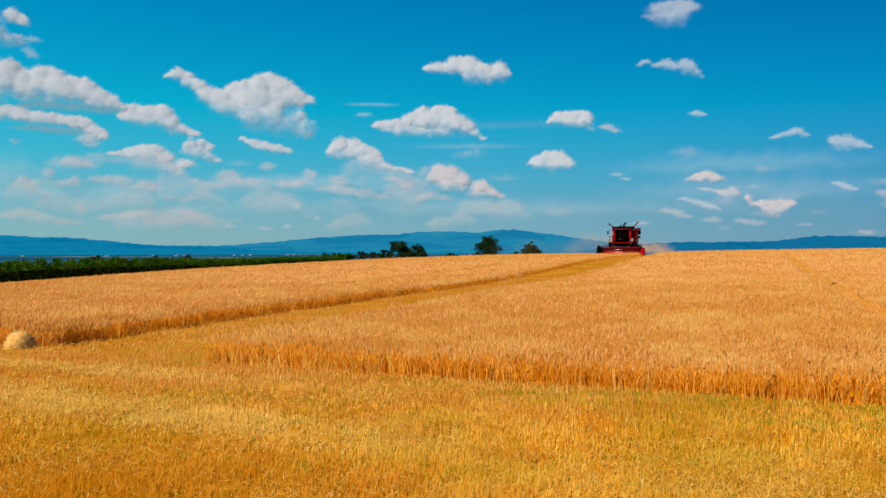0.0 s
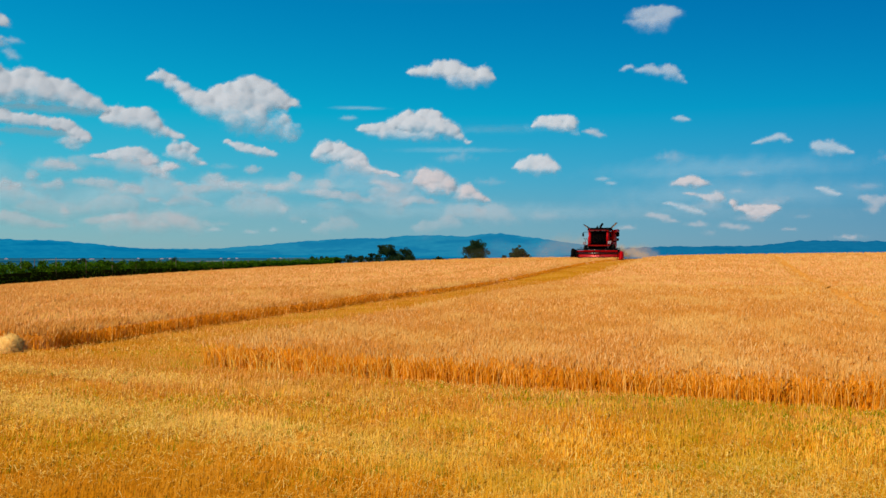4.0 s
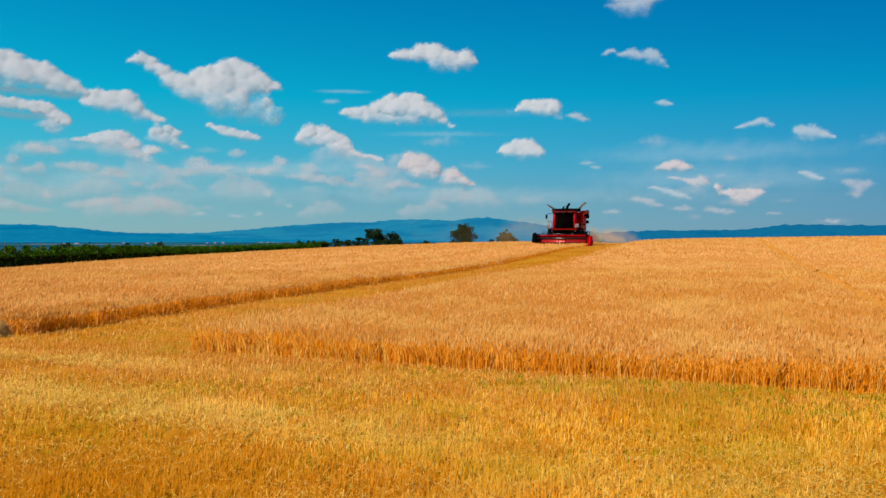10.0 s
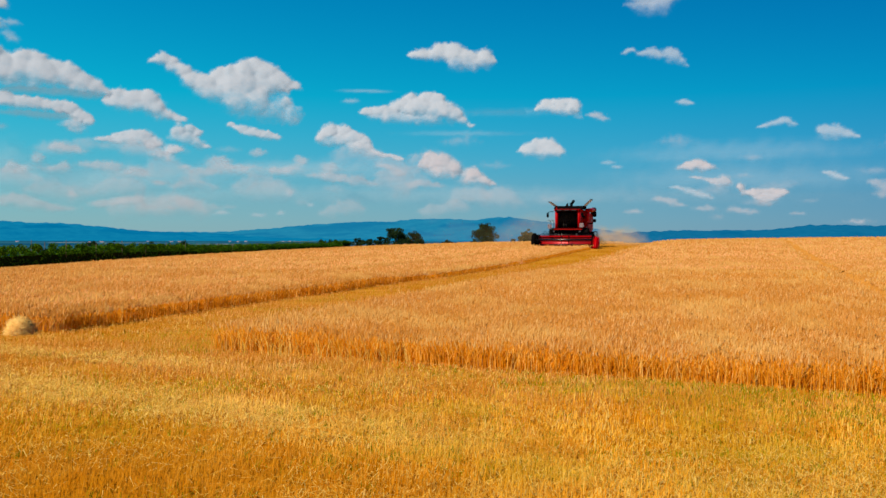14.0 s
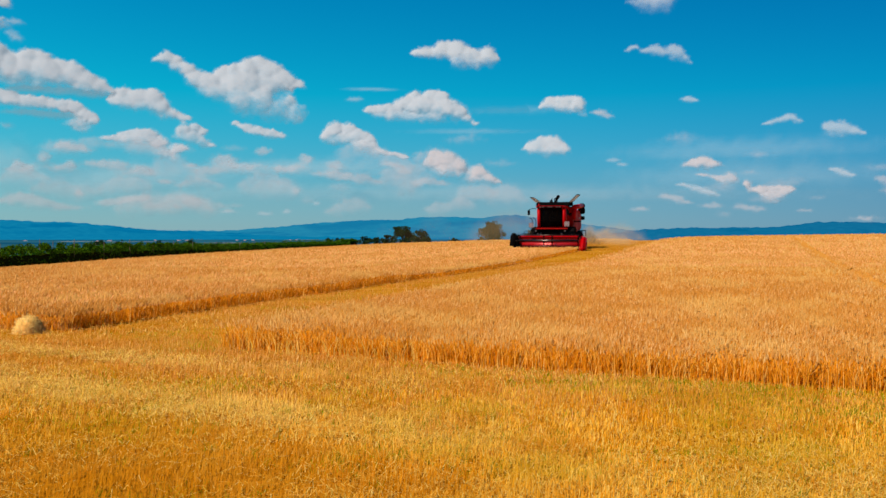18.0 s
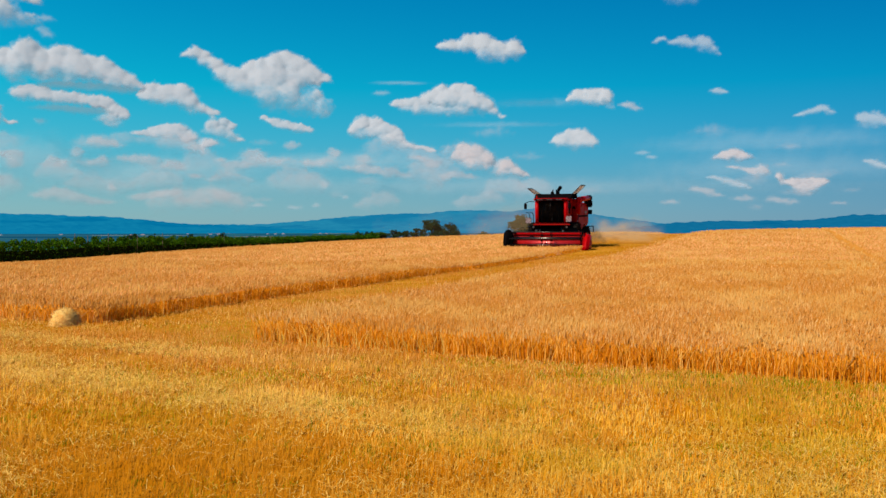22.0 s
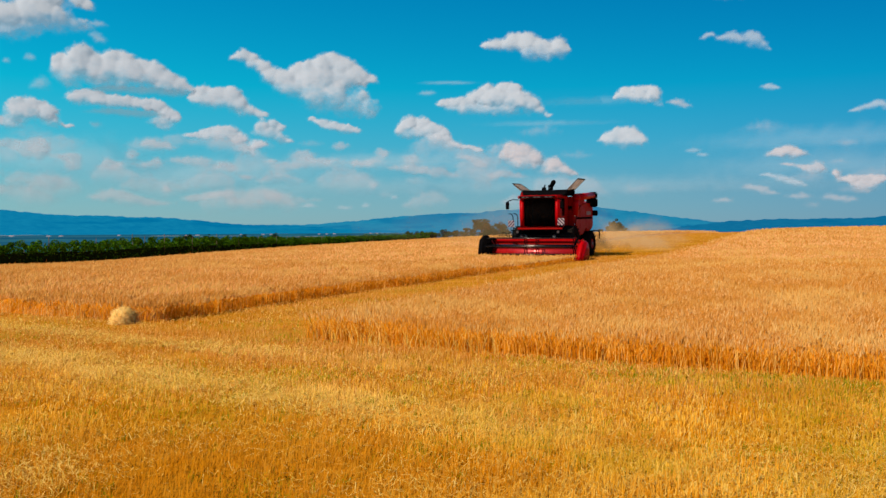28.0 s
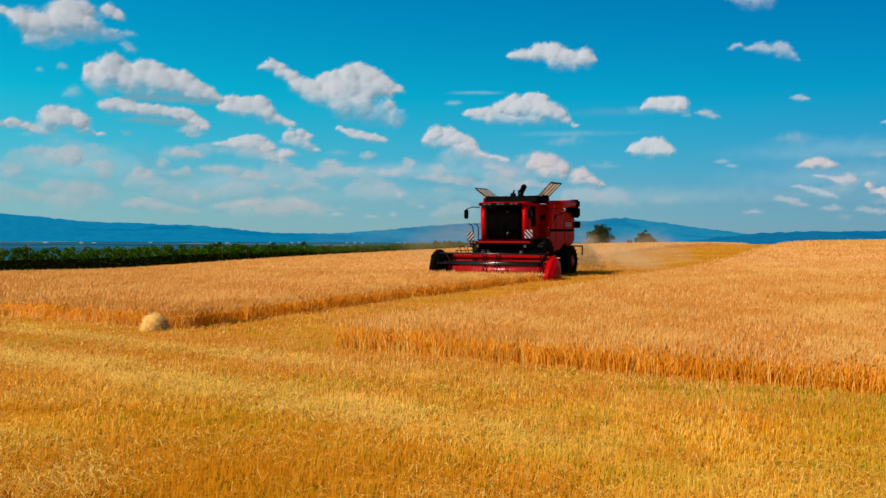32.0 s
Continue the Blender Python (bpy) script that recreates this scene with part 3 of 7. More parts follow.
def wheat_stand(rng, x, y, size=1.0, stem=True, wide=1.0):
    """Stalks with ears at the given places."""
    n = len(x)
    z = ground_z(x, y)
    low = 1 - 0.12 * lodging(x, y)
    H = CROP * low * stature(x, y) * rng.normal(0.80, 0.075, n)
    yaw, ld = rng.normal(-0.66, 0.4, n), rng.normal(0.8, 0.95, n)
    lean = np.abs(rng.normal(0.16, 0.12, n))
    # stalks on the open borders hang outward and stand unevenly
    a, b = x * EA[0] + y * EA[1], x * EB[0] + y * EB[1]
    right = b > -9.5
    out_a = np.exp(-np.maximum(a - np.where(right, FRONT_R + front_r(b), FRONT_L), 0) / 0.4)
    out_b = np.where(right, np.exp(-np.maximum(b - EDGE_R, 0) / 0.35), np.exp(-np.maximum(EDGE_L - b, 0) / 0.4) * 0.5)
    ld = np.where(rng.random(n) < out_a * 0.7, math.atan2(-EA[1], -EA[0]) + rng.normal(0, 0.7, n), ld)
    ld = np.where(rng.random(n) < out_b * 0.6, np.where(right, 2.8, -0.34) + rng.normal(0, 0.7, n), ld)
    lean = lean + np.maximum(out_a, out_b) * rng.uniform(0, 0.28, n)
    H = H * (1 - (0.35 if stem == "only" else 0.14) * np.maximum(out_a, out_b) * rng.random(n) ** 2)
    P = np.stack([x, y, z], -1)
    over = np.stack([np.cos(ld), np.sin(ld), 0 * ld], -1)
    tip = P + over * (lean * H)[:, None]
    tip[:, 2] = z + H * (1 - 0.35 * lean)
    L = rng.normal(0.105, 0.018, n) * size
    el = np.clip(rng.normal(0.42, 0.22, n), 0.05, 0.85) * np.where(np.cos(ld - 0.9) < 0.1, 0.3, 1.0)  # ears leaning to the camera bow less, so no dark undersides show
    heads = [] if stem == "only" else [ears(tip - np.array((0, 0, 0.01)), L, rng.uniform(0.016, 0.026, n) * size * wide, yaw, el, ld)]
    out = []
    if stem:
        out.append(ribbons(P, H, rng.uniform(0.006, 0.011, n) * wide, yaw, lean, ld, 2, 0.4))
        k = rng.random(n) < 0.35  # dry leaf blades
        m = int(k.sum())
        B = P[k].copy()
        B[:, 2] += H[k] * rng.uniform(0.25, 0.6, m)
        out.append(ribbons(B, rng.uniform(0.12, 0.22, m), rng.uniform(0.008, 0.014, m) * wide, rng.normal(-0.66, 0.4, m),
                           rng.uniform(0.4, 1.1, m), rng.normal(0.9, 1.0, m), 2, 0.9))
    return heads, out


def add_wheat(crop, sets, rng):
    """Joins ears and stems into the two parts of a crop."""
    v, f = joined(*[q for one in sets for q in one[0]])
    stand_up(mesh_part("ears", v, f, WHEAT, crop), 0.25, rng)
    stems = [q for one in sets for q in one[1]]
    if stems:
        v, f = joined(*stems)
        stand_up(mesh_part("stems", v, f, STEM, crop, "orange straw stems"), 0.3, rng, CROP)


def canopy(name, a0, a1, b0, b1, low, parent, step_a=0.5, step_b=0.6, gap=None, open_edges=(1, 1, 1, 1), skin=None):
    """The closed mass of the crop between its tops, with rounded borders and bumpy top."""
    A = np.linspace(a0, a1, max(3, int((a1 - a0) / step_a)))
    B = np.linspace(b0, b1, max(3, int((b1 - b0) / step_b)))
    AA, BB = np.meshgrid(A, B)
    X, Y = ab(AA + front_r(BB) if b0 > EDGE_R else AA, BB)
    d = np.full(AA.shape, 9.0)
    for on, e in zip(open_edges, (AA - a0, a1 - AA, BB - b0, b1 - BB)):
        if on:
            d = np.minimum(d, e)
    low = np.interp(AA, (12, 15, 40), (low - 0.10, low - 0.08, low)) if a0 < CUT_TO - 1 else low
    h = low * stature(X, Y) * np.sqrt(smooth01(d / 0.42 + 0.01)) * (1 - 0.1 * lodging(X, Y)) + 0.05 * (fbm(X * 1.7, Y * 1.7, 8, 3) - 0.5)
    groove = np.zeros_like(AA)
    if gap:
        for g0, g1 in gap:
            groove = np.maximum(groove, smooth01(1 - np.abs(BB - (g0 + g1) / 2) / (g1 - g0)))
        h = h * (1 - 0.6 * groove)
    Z = ground_z(X, Y) + np.maximum(h, -0.05)
    nb, na = AA.shape
    i = np.arange(na * nb).reshape(nb, na)
    f = np.stack([i[:-1, :-1], i[1:, :-1], i[1:, 1:], i[:-1, 1:]], -1).reshape(-1, 4)
    V = np.stack([X, Y, Z], -1).reshape(-1, 3)
    k = in_view(V[:, 0], V[:, 1])[f].any(1)
    f = f[k]
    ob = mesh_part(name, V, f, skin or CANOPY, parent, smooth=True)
    # open sides take the stem skin, its orange holding the warm shade there
    ob.data.materials.append(STEM_WARM_SHADE)
    ob.data.materials.append(TRACK_SHADE)
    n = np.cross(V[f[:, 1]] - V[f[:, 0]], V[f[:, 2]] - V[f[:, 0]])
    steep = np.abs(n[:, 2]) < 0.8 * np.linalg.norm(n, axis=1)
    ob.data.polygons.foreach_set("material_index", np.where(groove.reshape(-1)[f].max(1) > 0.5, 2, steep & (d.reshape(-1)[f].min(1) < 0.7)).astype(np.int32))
    return ob


A_END = 150.0
TRACKS = ((3.25, 3.65),)


def build_right_crop(rng):
    crop = thing("wheat_crop", "ripe golden wheat standing uncut beside the mown strip", "wheat", kind="stuff")
    sets = []
    for a0, a1, b0, b1, dens, size, stem, wide in (
        (FRONT_R, FRONT_R + 1.4, EDGE_R, 14, 380, 0.95, True, 1.0),
        (FRONT_R, FRONT_R + 0.45, EDGE_R, 14, 420, 0.8, "only", 1.4),
        (FRONT_R + 1.4, 17, EDGE_R, 16, 300, 0.9, False, 1.05), (17, 21, EDGE_R, 16, 220, 1.0, False, 1.1),
        (21, 32, EDGE_R, 22, 130, 1.1, False, 1.25),
        (32, 52, EDGE_R, 32, 60, 1.25, False, 1.5),
        (52, 85, EDGE_R, 46, 17, 1.6, False, 2.0),
        (85, A_END - 15, EDGE_R, 70, 5.0, 1.9, False, 2.6),
        (16, 45, EDGE_R, EDGE_R + 0.9, 90, 1.1, True, 1.3)):
        a, b, x, y = scatter(rng, a0, a1, b0, b1, dens)
        # ragged borders, and the wheel tracks left bare
        wob = 0.3 * (fbm(b * 0.9, a * 0.0 + 3, 3, 4) - 0.5) * 2
        keep = (a > FRONT_R + front_r(b) + wob) & (b > EDGE_R + 0.25 * (fbm(a * 0.9, b * 0 + 7, 4, 3) - 0.5))
        for g0, g1 in TRACKS:
            keep &= ~((b > g0) & (b < g1))
        sets.append(wheat_stand(rng, x[keep], y[keep], size, stem, wide))
    add_wheat(crop, sets, rng)
    # pale straw pressed over at the corner where the machine turned in
    n = 300
    a, b = FRONT_R - 0.15 + 0.7 * rng.random(n), EDGE_R + 0.5 + 3.2 * rng.random(n)
    x, y = ab(a + front_r(b), b)
    P = np.stack([x, y, ground_z(x, y)], -1)
    v, f = joined(ribbons(P, rng.uniform(0.2, 0.44, n), rng.uniform(0.006, 0.012, n), rng.normal(-0.66, 0.4, n), rng.uniform(0.15, 0.9, n), rng.normal(-1.9, 0.9, n), 3, 0.4))
    stand_up(mesh_part("lodged_straw", v, f, PALE, crop, "pale straw leaning out at the corner"), 0.3, rng)
    canopy("canopy", FRONT_R + 0.2, 40, EDGE_R + 0.3, 36, 0.39, crop, 0.16, 0.3, TRACKS, (1, 0, 1, 0), CANOPY_GAP_SHADE)
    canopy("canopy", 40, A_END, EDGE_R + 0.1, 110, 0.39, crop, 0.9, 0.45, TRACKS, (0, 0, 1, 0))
    return crop


def build_left_crop(rng):
    crop = thing("wheat_crop", "ripe golden wheat standing uncut along the combine's side", "wheat", kind="stuff")
    sets = []
    inner = EDGE_L - SWATH
    for a0, a1, b0, b1, dens, size, stem, wide in (
        (FRONT_L, FRONT_L + 1.6, -48, EDGE_L, 260, 1.1, True, 1.25),
        (FRONT_L, CUT_TO, EDGE_L - 1.2, EDGE_L, 300, 1.05, True, 1.2),
        (FRONT_L + 1.6, 26, -46, EDGE_L - 1.2, 110, 1.15, False, 1.25),
        (26, CUT_TO, -58, EDGE_L - 1.2, 65, 1.25, False, 1.4),
        (CUT_TO, 36, -62, inner, 50, 1.3, False, 1.5),
        (36, 55, -72, inner, 26, 1.4, False, 1.6),
        (55, 90, -78, inner, 11, 1.7, False, 2.0),
        (90, A_END - 15, -84, inner, 4.5, 1.9, False, 2.6),
        (CUT_TO, 60, inner - 0.5, inner, 90, 1.2, True, 2.2),
        (60, 110, inner - 0.6, inner, 40, 1.5, True, 3.2)):
        a, b, x, y = scatter(rng, a0, a1, b0, b1, dens)
        wob = 0.4 * (fbm(b * 0.9, a * 0.0 + 3, 13, 4) - 0.5) * 2
        keep = (a > FRONT_L + wob) & (b < EDGE_L + 0.3 * (fbm(a * 0.8, b * 0 + 7, 14, 3) - 0.5))
        sets.append(wheat_stand(rng, x[keep], y[keep], size, stem, wide))
    add_wheat(crop, sets, rng)
    # pale straw hanging out along the front
    n = 900
    x, y = ab(FRONT_L - 0.05 + 0.45 * rng.random(n), EDGE_L - 0.3 - 14 * rng.random(n))
    P = np.stack([x, y, ground_z(x, y)], -1)
    v, f = joined(ribbons(P, rng.uniform(0.16, 0.40, n), rng.uniform(0.008, 0.016, n), rng.normal(-0.5, 0.4, n), rng.uniform(0.1, 0.6, n), rng.normal(0.9, 1.2, n), 2, 0.4))
    stand_up(mesh_part("lodged_straw", v, f, WHEAT, crop, "pale straw hanging out along the front"), 0.3, rng)
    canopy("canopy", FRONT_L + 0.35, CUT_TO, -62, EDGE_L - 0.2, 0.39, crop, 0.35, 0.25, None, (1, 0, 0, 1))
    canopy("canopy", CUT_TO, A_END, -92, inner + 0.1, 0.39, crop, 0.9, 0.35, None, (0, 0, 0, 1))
    return crop


STRIP = 1.5


def build_swath(rng):
    """The wheat that the combine cuts, in short bands across its way; each goes down as the knife reaches it."""
    made = []
    a = CUT_TO
    while a < 120:
        band = thing("wheat_band", "band of ripe wheat falling to the cutter bar", "wheat", "wheat bands in the combine's way", "stuff")
        dens, size = (40, 1.4) if a < 48 else (20, 1.5) if a < 70 else (9, 1.8)
        sets = []
        for b0, b1, k in ((EDGE_L - SWATH, EDGE_L - 1, 1.0), (EDGE_L - 1, EDGE_L, 3.5)):
            _, _, x, y = scatter(rng, a, a + STRIP, b0, b1, dens * k)
            sets.append(wheat_stand(rng, x, y, size, k > 1, 1.5))
        add_wheat(band, sets, rng)
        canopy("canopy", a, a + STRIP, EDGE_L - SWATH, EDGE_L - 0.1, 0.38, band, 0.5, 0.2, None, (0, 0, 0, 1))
        made.append((a + STRIP / 2, band))
        a += STRIP
    return made


def build_stubble(rng):
    """Short cut stalks, loose straw and green weeds on the mown ground."""
    lot = thing("stubble", "short golden stubble strewn with loose straw and green weeds", "stubble", kind="stuff")
    sets, weeds, pale, far = [], [], [], []

    def mown(a, b):
        return ~(((a > FRONT_R + front_r(b)) & (b > EDGE_R)) | ((a > FRONT_L) & (b < EDGE_L - SWATH)) | ((a > FRONT_L) & (a < CUT_TO) & (b < EDGE_L)))

    for y0, y1, dens, wide in ((4.6, 8, 1700, 0.72), (8, 11, 1000, 0.85), (11, 16, 560, 1.05), (16, 26, 200, 1.4), (26, 50, 150, 1.7), (50, 125, 24, 2.6)):
        n = rng.poisson((y1 - y0) * 1.5 * y1 * dens * (1 if y1 < 27 else 0.45))
        y = rng.uniform(y0, y1, n)
        x = rng.uniform(-0.76, 0.7, n) * y1
        a, b = x * EA[0] + y * EA[1], x * EB[0] + y * EB[1]
        k = mown(a, b) & in_view(x, y)
        x, y = x[k], y[k]
        n = len(x)
        P = np.stack([x, y, ground_z(x, y) - 0.01], -1)
        tall = 0.5 + 1.05 * fbm(x * 0.9, y * 0.9, 21, 4)
        H = np.abs(rng.normal(0.068, 0.026, n)) * tall + 0.015
        args = (P, H, rng.uniform(0.006, 0.012, n) * wide, rng.normal(-0.66, 0.4, n), np.abs(rng.normal(0.2, 0.28, n)), rng.normal(0.9, 1.1, n))
        # farther stalks take the darker CHOPPED tone, to match the view
        dry = rng.random(n) < smooth01((y - 7.5) / 6)
        sets.append(ribbons(*[q[~dry] for q in args], 1, 0.3))
        far.append(ribbons(*[q[dry] for q in args], 1, 0.3))
        # loose straw lying about
        m = 2 * n
        pick = rng.integers(0, n, m)
        band = smooth01((fbm(P[pick][:, 0] * 0.35, P[pick][:, 1] * 0.8, 77, 4) - 0.42) * 5)
        # a pale line of straw left from an earlier pass
        qx, qy = P[pick][:, 0], P[pick][:, 1]
        across = (qx + 3.4) * 0.447 + (qy - 10.15) * 0.894 + 0.7 * (fbm(qx * 0.6, qy * 0.6, 91, 3) - 0.5)
        clump = 0.35 + 1.3 * smooth01((fbm(qx * 1.1, qy * 1.6, 92, 3) - 0.38) * 4)
        line = clump * (np.exp(-(across / 0.5) ** 2) * smooth01((1.5 - qx) / 3) + 0.6 * np.exp(-((across - 2.2) / 0.45) ** 2) * smooth01((-2.5 - qx) / 2)
                        + 0.8 * np.exp(-((across + 3.6) / 0.5) ** 2) * smooth01((-2.9 - qx) / 1.0))
        spot = np.exp(-(((qx - 2.6) / 2.2) ** 2 + ((qy - 6.3) / 1.5) ** 2)) * (0.4 + fbm(qx, qy, 93, 3))
        rust = np.exp(-(((qx + 2.8) / 2.6) ** 2 + ((qy - 5.8) / 2.0) ** 2))  # little straw on the rust-orange patch
        pick = pick[rng.random(m) < ((0.05 if y0 < 8 else 0.035 if y0 < 16 else 0.125 if y0 < 26 else 0.2) + 0.16 * band + 1.2 * line + 0.55 * spot) * (1 - 0.8 * rust)]
        m = len(pick)
        Q = P[pick] + np.stack([rng.normal(0, 0.05, m), rng.normal(0, 0.05, m), rng.uniform(0.03, 0.09, m)], -1)
        args = (Q, rng.uniform(0.03, 0.11, m), rng.uniform(0.005, 0.010, m) * wide, rng.uniform(0, 6.28, m), rng.normal(0, 0.35, m))
        far_lying = rng.random(m) < smooth01((Q[:, 1] - 12) / 18)
        pale.append(lying(*[q[~far_lying] for q in args]))
        far.append(lying(*[q[far_lying] for q in args]))
        # weeds in patches
        g = fbm(x * 0.55, y * 0.55, 51, 4)
        xa, xb = x * EA[0] + y * EA[1], x * EB[0] + y * EB[1]
        strip = np.exp(-((xa - front_r(xb) - (FRONT_R - 0.45)) / 0.55) ** 2) * smooth01((xb + 4) / 4)
        beside = np.exp(-(((x + 3.4) * 0.447 + (y - 10.15) * 0.894 - 1.3) / 0.5) ** 2) * smooth01((0.5 - x) / 3) * smooth01((g - 0.40) * 6)
        k = rng.random(n) < smooth01((g - 0.50) * 6) * (0.3 if y1 < 27 else 0.06) + 0.6 * beside + strip * 2.2 * smooth01((fbm(x * 0.8, y * 0.8, 57, 3) - 0.35) * 5)
        m = int(k.sum())
        weeds.append(ribbons(P[k], rng.uniform(0.04, 0.12, m), rng.uniform(0.008, 0.018, m) * wide, rng.normal(-0.66, 0.4, m), rng.uniform(0.1, 0.9, m), rng.uniform(0, 6.28, m), 2, 0.8))
    # tufts of grass and thistle, thickest at the foot of the crop where it stays damp
    n = 3400
    ty = rng.uniform(4.6, 14.0, n)
    tx = rng.uniform(-0.75, 0.7, n) * ty
    ta, tb = tx * EA[0] + ty * EA[1], tx * EB[0] + ty * EB[1]
    near = np.exp(-((ta - front_r(tb) - (FRONT_R - 0.6)) / 0.8) ** 2) * smooth01((tb + 4) / 4)
    k = mown(ta, tb) & (rng.random(n) < 0.02 + 0.2 * smooth01((fbm(tx * 0.5, ty * 0.5, 53, 3) - 0.42) * 4) + 2.2 * near)
    fb = -3 + 17 * np.sqrt(rng.random(900))
    fx, fy = ab(FRONT_R + front_r(fb) - 0.05 - np.abs(rng.normal(0, 0.5, 900)), fb)
    seen = in_view(fx, fy) & (rng.random(900) < smooth01((fbm(fx * 0.9, fy * 0.9, 58, 3) - 0.34) * 5))
    tx, ty = np.repeat(np.concatenate([tx[k], fx[seen]]), 14), np.repeat(np.concatenate([ty[k], fy[seen]]), 14)
    m = len(tx)
    tx, ty = tx + rng.normal(0, 0.035, m), ty + rng.normal(0, 0.035, m)
    P = np.stack([tx, ty, ground_z(tx, ty) - 0.01], -1)
    v, f = joined(ribbons(P, rng.uniform(0.05, 0.13, m), rng.uniform(0.006, 0.014, m), rng.normal(-0.66, 0.4, m), rng.uniform(0.1, 0.9, m), rng.uniform(0, 6.28, m), 2, 0.8))
    stand_up(mesh_part("grass_tufts", v, f, GRASS, lot, "green tufts of grass"), 0.4, rng)
    v, f = joined(*sets)
    stand_up(mesh_part("stalks", v, f, STUBBLE, lot), 0.3, rng)
    v, f = joined(*far)
    stand_up(mesh_part("chopped_straw", v, f, CHOPPED, lot, "tan chopped straw on the mown strip"), 0.3, rng)
    v, f = joined(*pale)
    stand_up(mesh_part("loose_straw", v, f, PALE, lot, "bleached loose straw"), 0.4, rng)
    v, f = joined(*weeds)
    stand_up(mesh_part("weeds", v, f, WEED, lot, "green weeds"), 0.4, rng)


def build_pile(rng):
    """The pale bunch of straw at the corner of the standing crop."""
    ob = thing("straw_heap", "pale heap of loose straw at the corner of the crop", "straw", kind="stuff")
    x0, y0 = ab(13.0, -13.24)
    z0 = float(ground_z(x0, y0)) - 0.02
    size = np.array((0.25, 0.23, 0.33))
    bm = bmesh.new()
    bmesh.ops.create_icosphere(bm, subdivisions=4, radius=1)
    for q in bm.verts:
        s = 0.86 + 0.30 * noise.noise(q.co * 1.6 + Vector((0.3, 0.8, 0.1)))
        q.co = Vector((q.co.x * size[0] * s, q.co.y * size[1] * s, max(q.co.z, -0.05) * size[2] * s))
    core = part("core", bm, HEAP, ob, smooth=True)
    core.location = (x0, y0, z0)
    # straws that bristle from it and hang over its sides
    n = 2600
    d = rng.normal(0, 1, (n, 3))
    d[:, 2] = np.abs(d[:, 2])
    d /= np.linalg.norm(d, axis=1)[:, None]
    c = np.array((x0, y0, z0)) + d * size * rng.uniform(0.86, 0.99, n)[:, None]
    way = d * 0.45 + rng.normal(0, 0.5, (n, 3)) - np.array((0, 0, 0.35))
    way /= np.linalg.norm(way, axis=1)[:, None]
    w = np.cross(way, (0.0, 1.0, 0.0))
    w *= (rng.uniform(0.003, 0.007, n) / np.linalg.norm(w, axis=1))[:, None]
    t = way * (rng.uniform(0.04, 0.12, n) + 0.06 * rng.random(n) ** 6)[:, None]
    v = np.stack([c - w, c + w, c + t + w * 0.4, c + t - w * 0.4], 1).reshape(-1, 3)
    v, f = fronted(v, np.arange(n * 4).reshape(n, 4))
    straw = mesh_part("straw", v, f, HEAP, ob, smooth=True)
    k = np.repeat(d / size, 4, 0) + rng.normal(0, 0.5, (4 * n, 3))
    k /= np.linalg.norm(k, axis=1)[:, None]
    straw.data.normals_split_custom_set_from_vertices(k.tolist())


rng = np.random.default_rng(11)
build_right_crop(rng)
build_left_crop(rng)
BANDS = build_swath(rng)
build_stubble(rng)
build_pile(rng)

# ---- vineyard, trees, hills ----
def leaf_cloud(rng, centres, radii, per, size):
    """Leaf quads thrown round many small clump centres."""
    n = len(centres) * per
    c = np.repeat(centres, per, 0)
    r = np.repeat(radii, per)
    d = rng.normal(0, 1, (n, 3))
    d /= np.linalg.norm(d, axis=1)[:, None]
    p = c + d * (r * rng.uniform(0.35, 1.0, n) ** 0.5)[:, None] * np.array((1, 1, 0.8))
    u = rng.normal(0, 1, (n, 3))
    u /= np.linalg.norm(u, axis=1)[:, None]
    w = np.cross(u, rng.normal(0, 1, (n, 3)))
    w /= np.linalg.norm(w, axis=1)[:, None]
    s = (size * rng.uniform(0.6, 1.3, n))[:, None]
    V = np.stack([p - u * s * 0.5, p + w * s * 0.36, p + u * s * 0.5, p - w * s * 0.36], 1).reshape(-1, 3)
    return V, np.arange(n * 4).reshape(n, 4)


ROW_Y, ROW_X = (40, 62, 92, 139, 200, 262), (-58, -52, -47.5, -43, -36, -26)


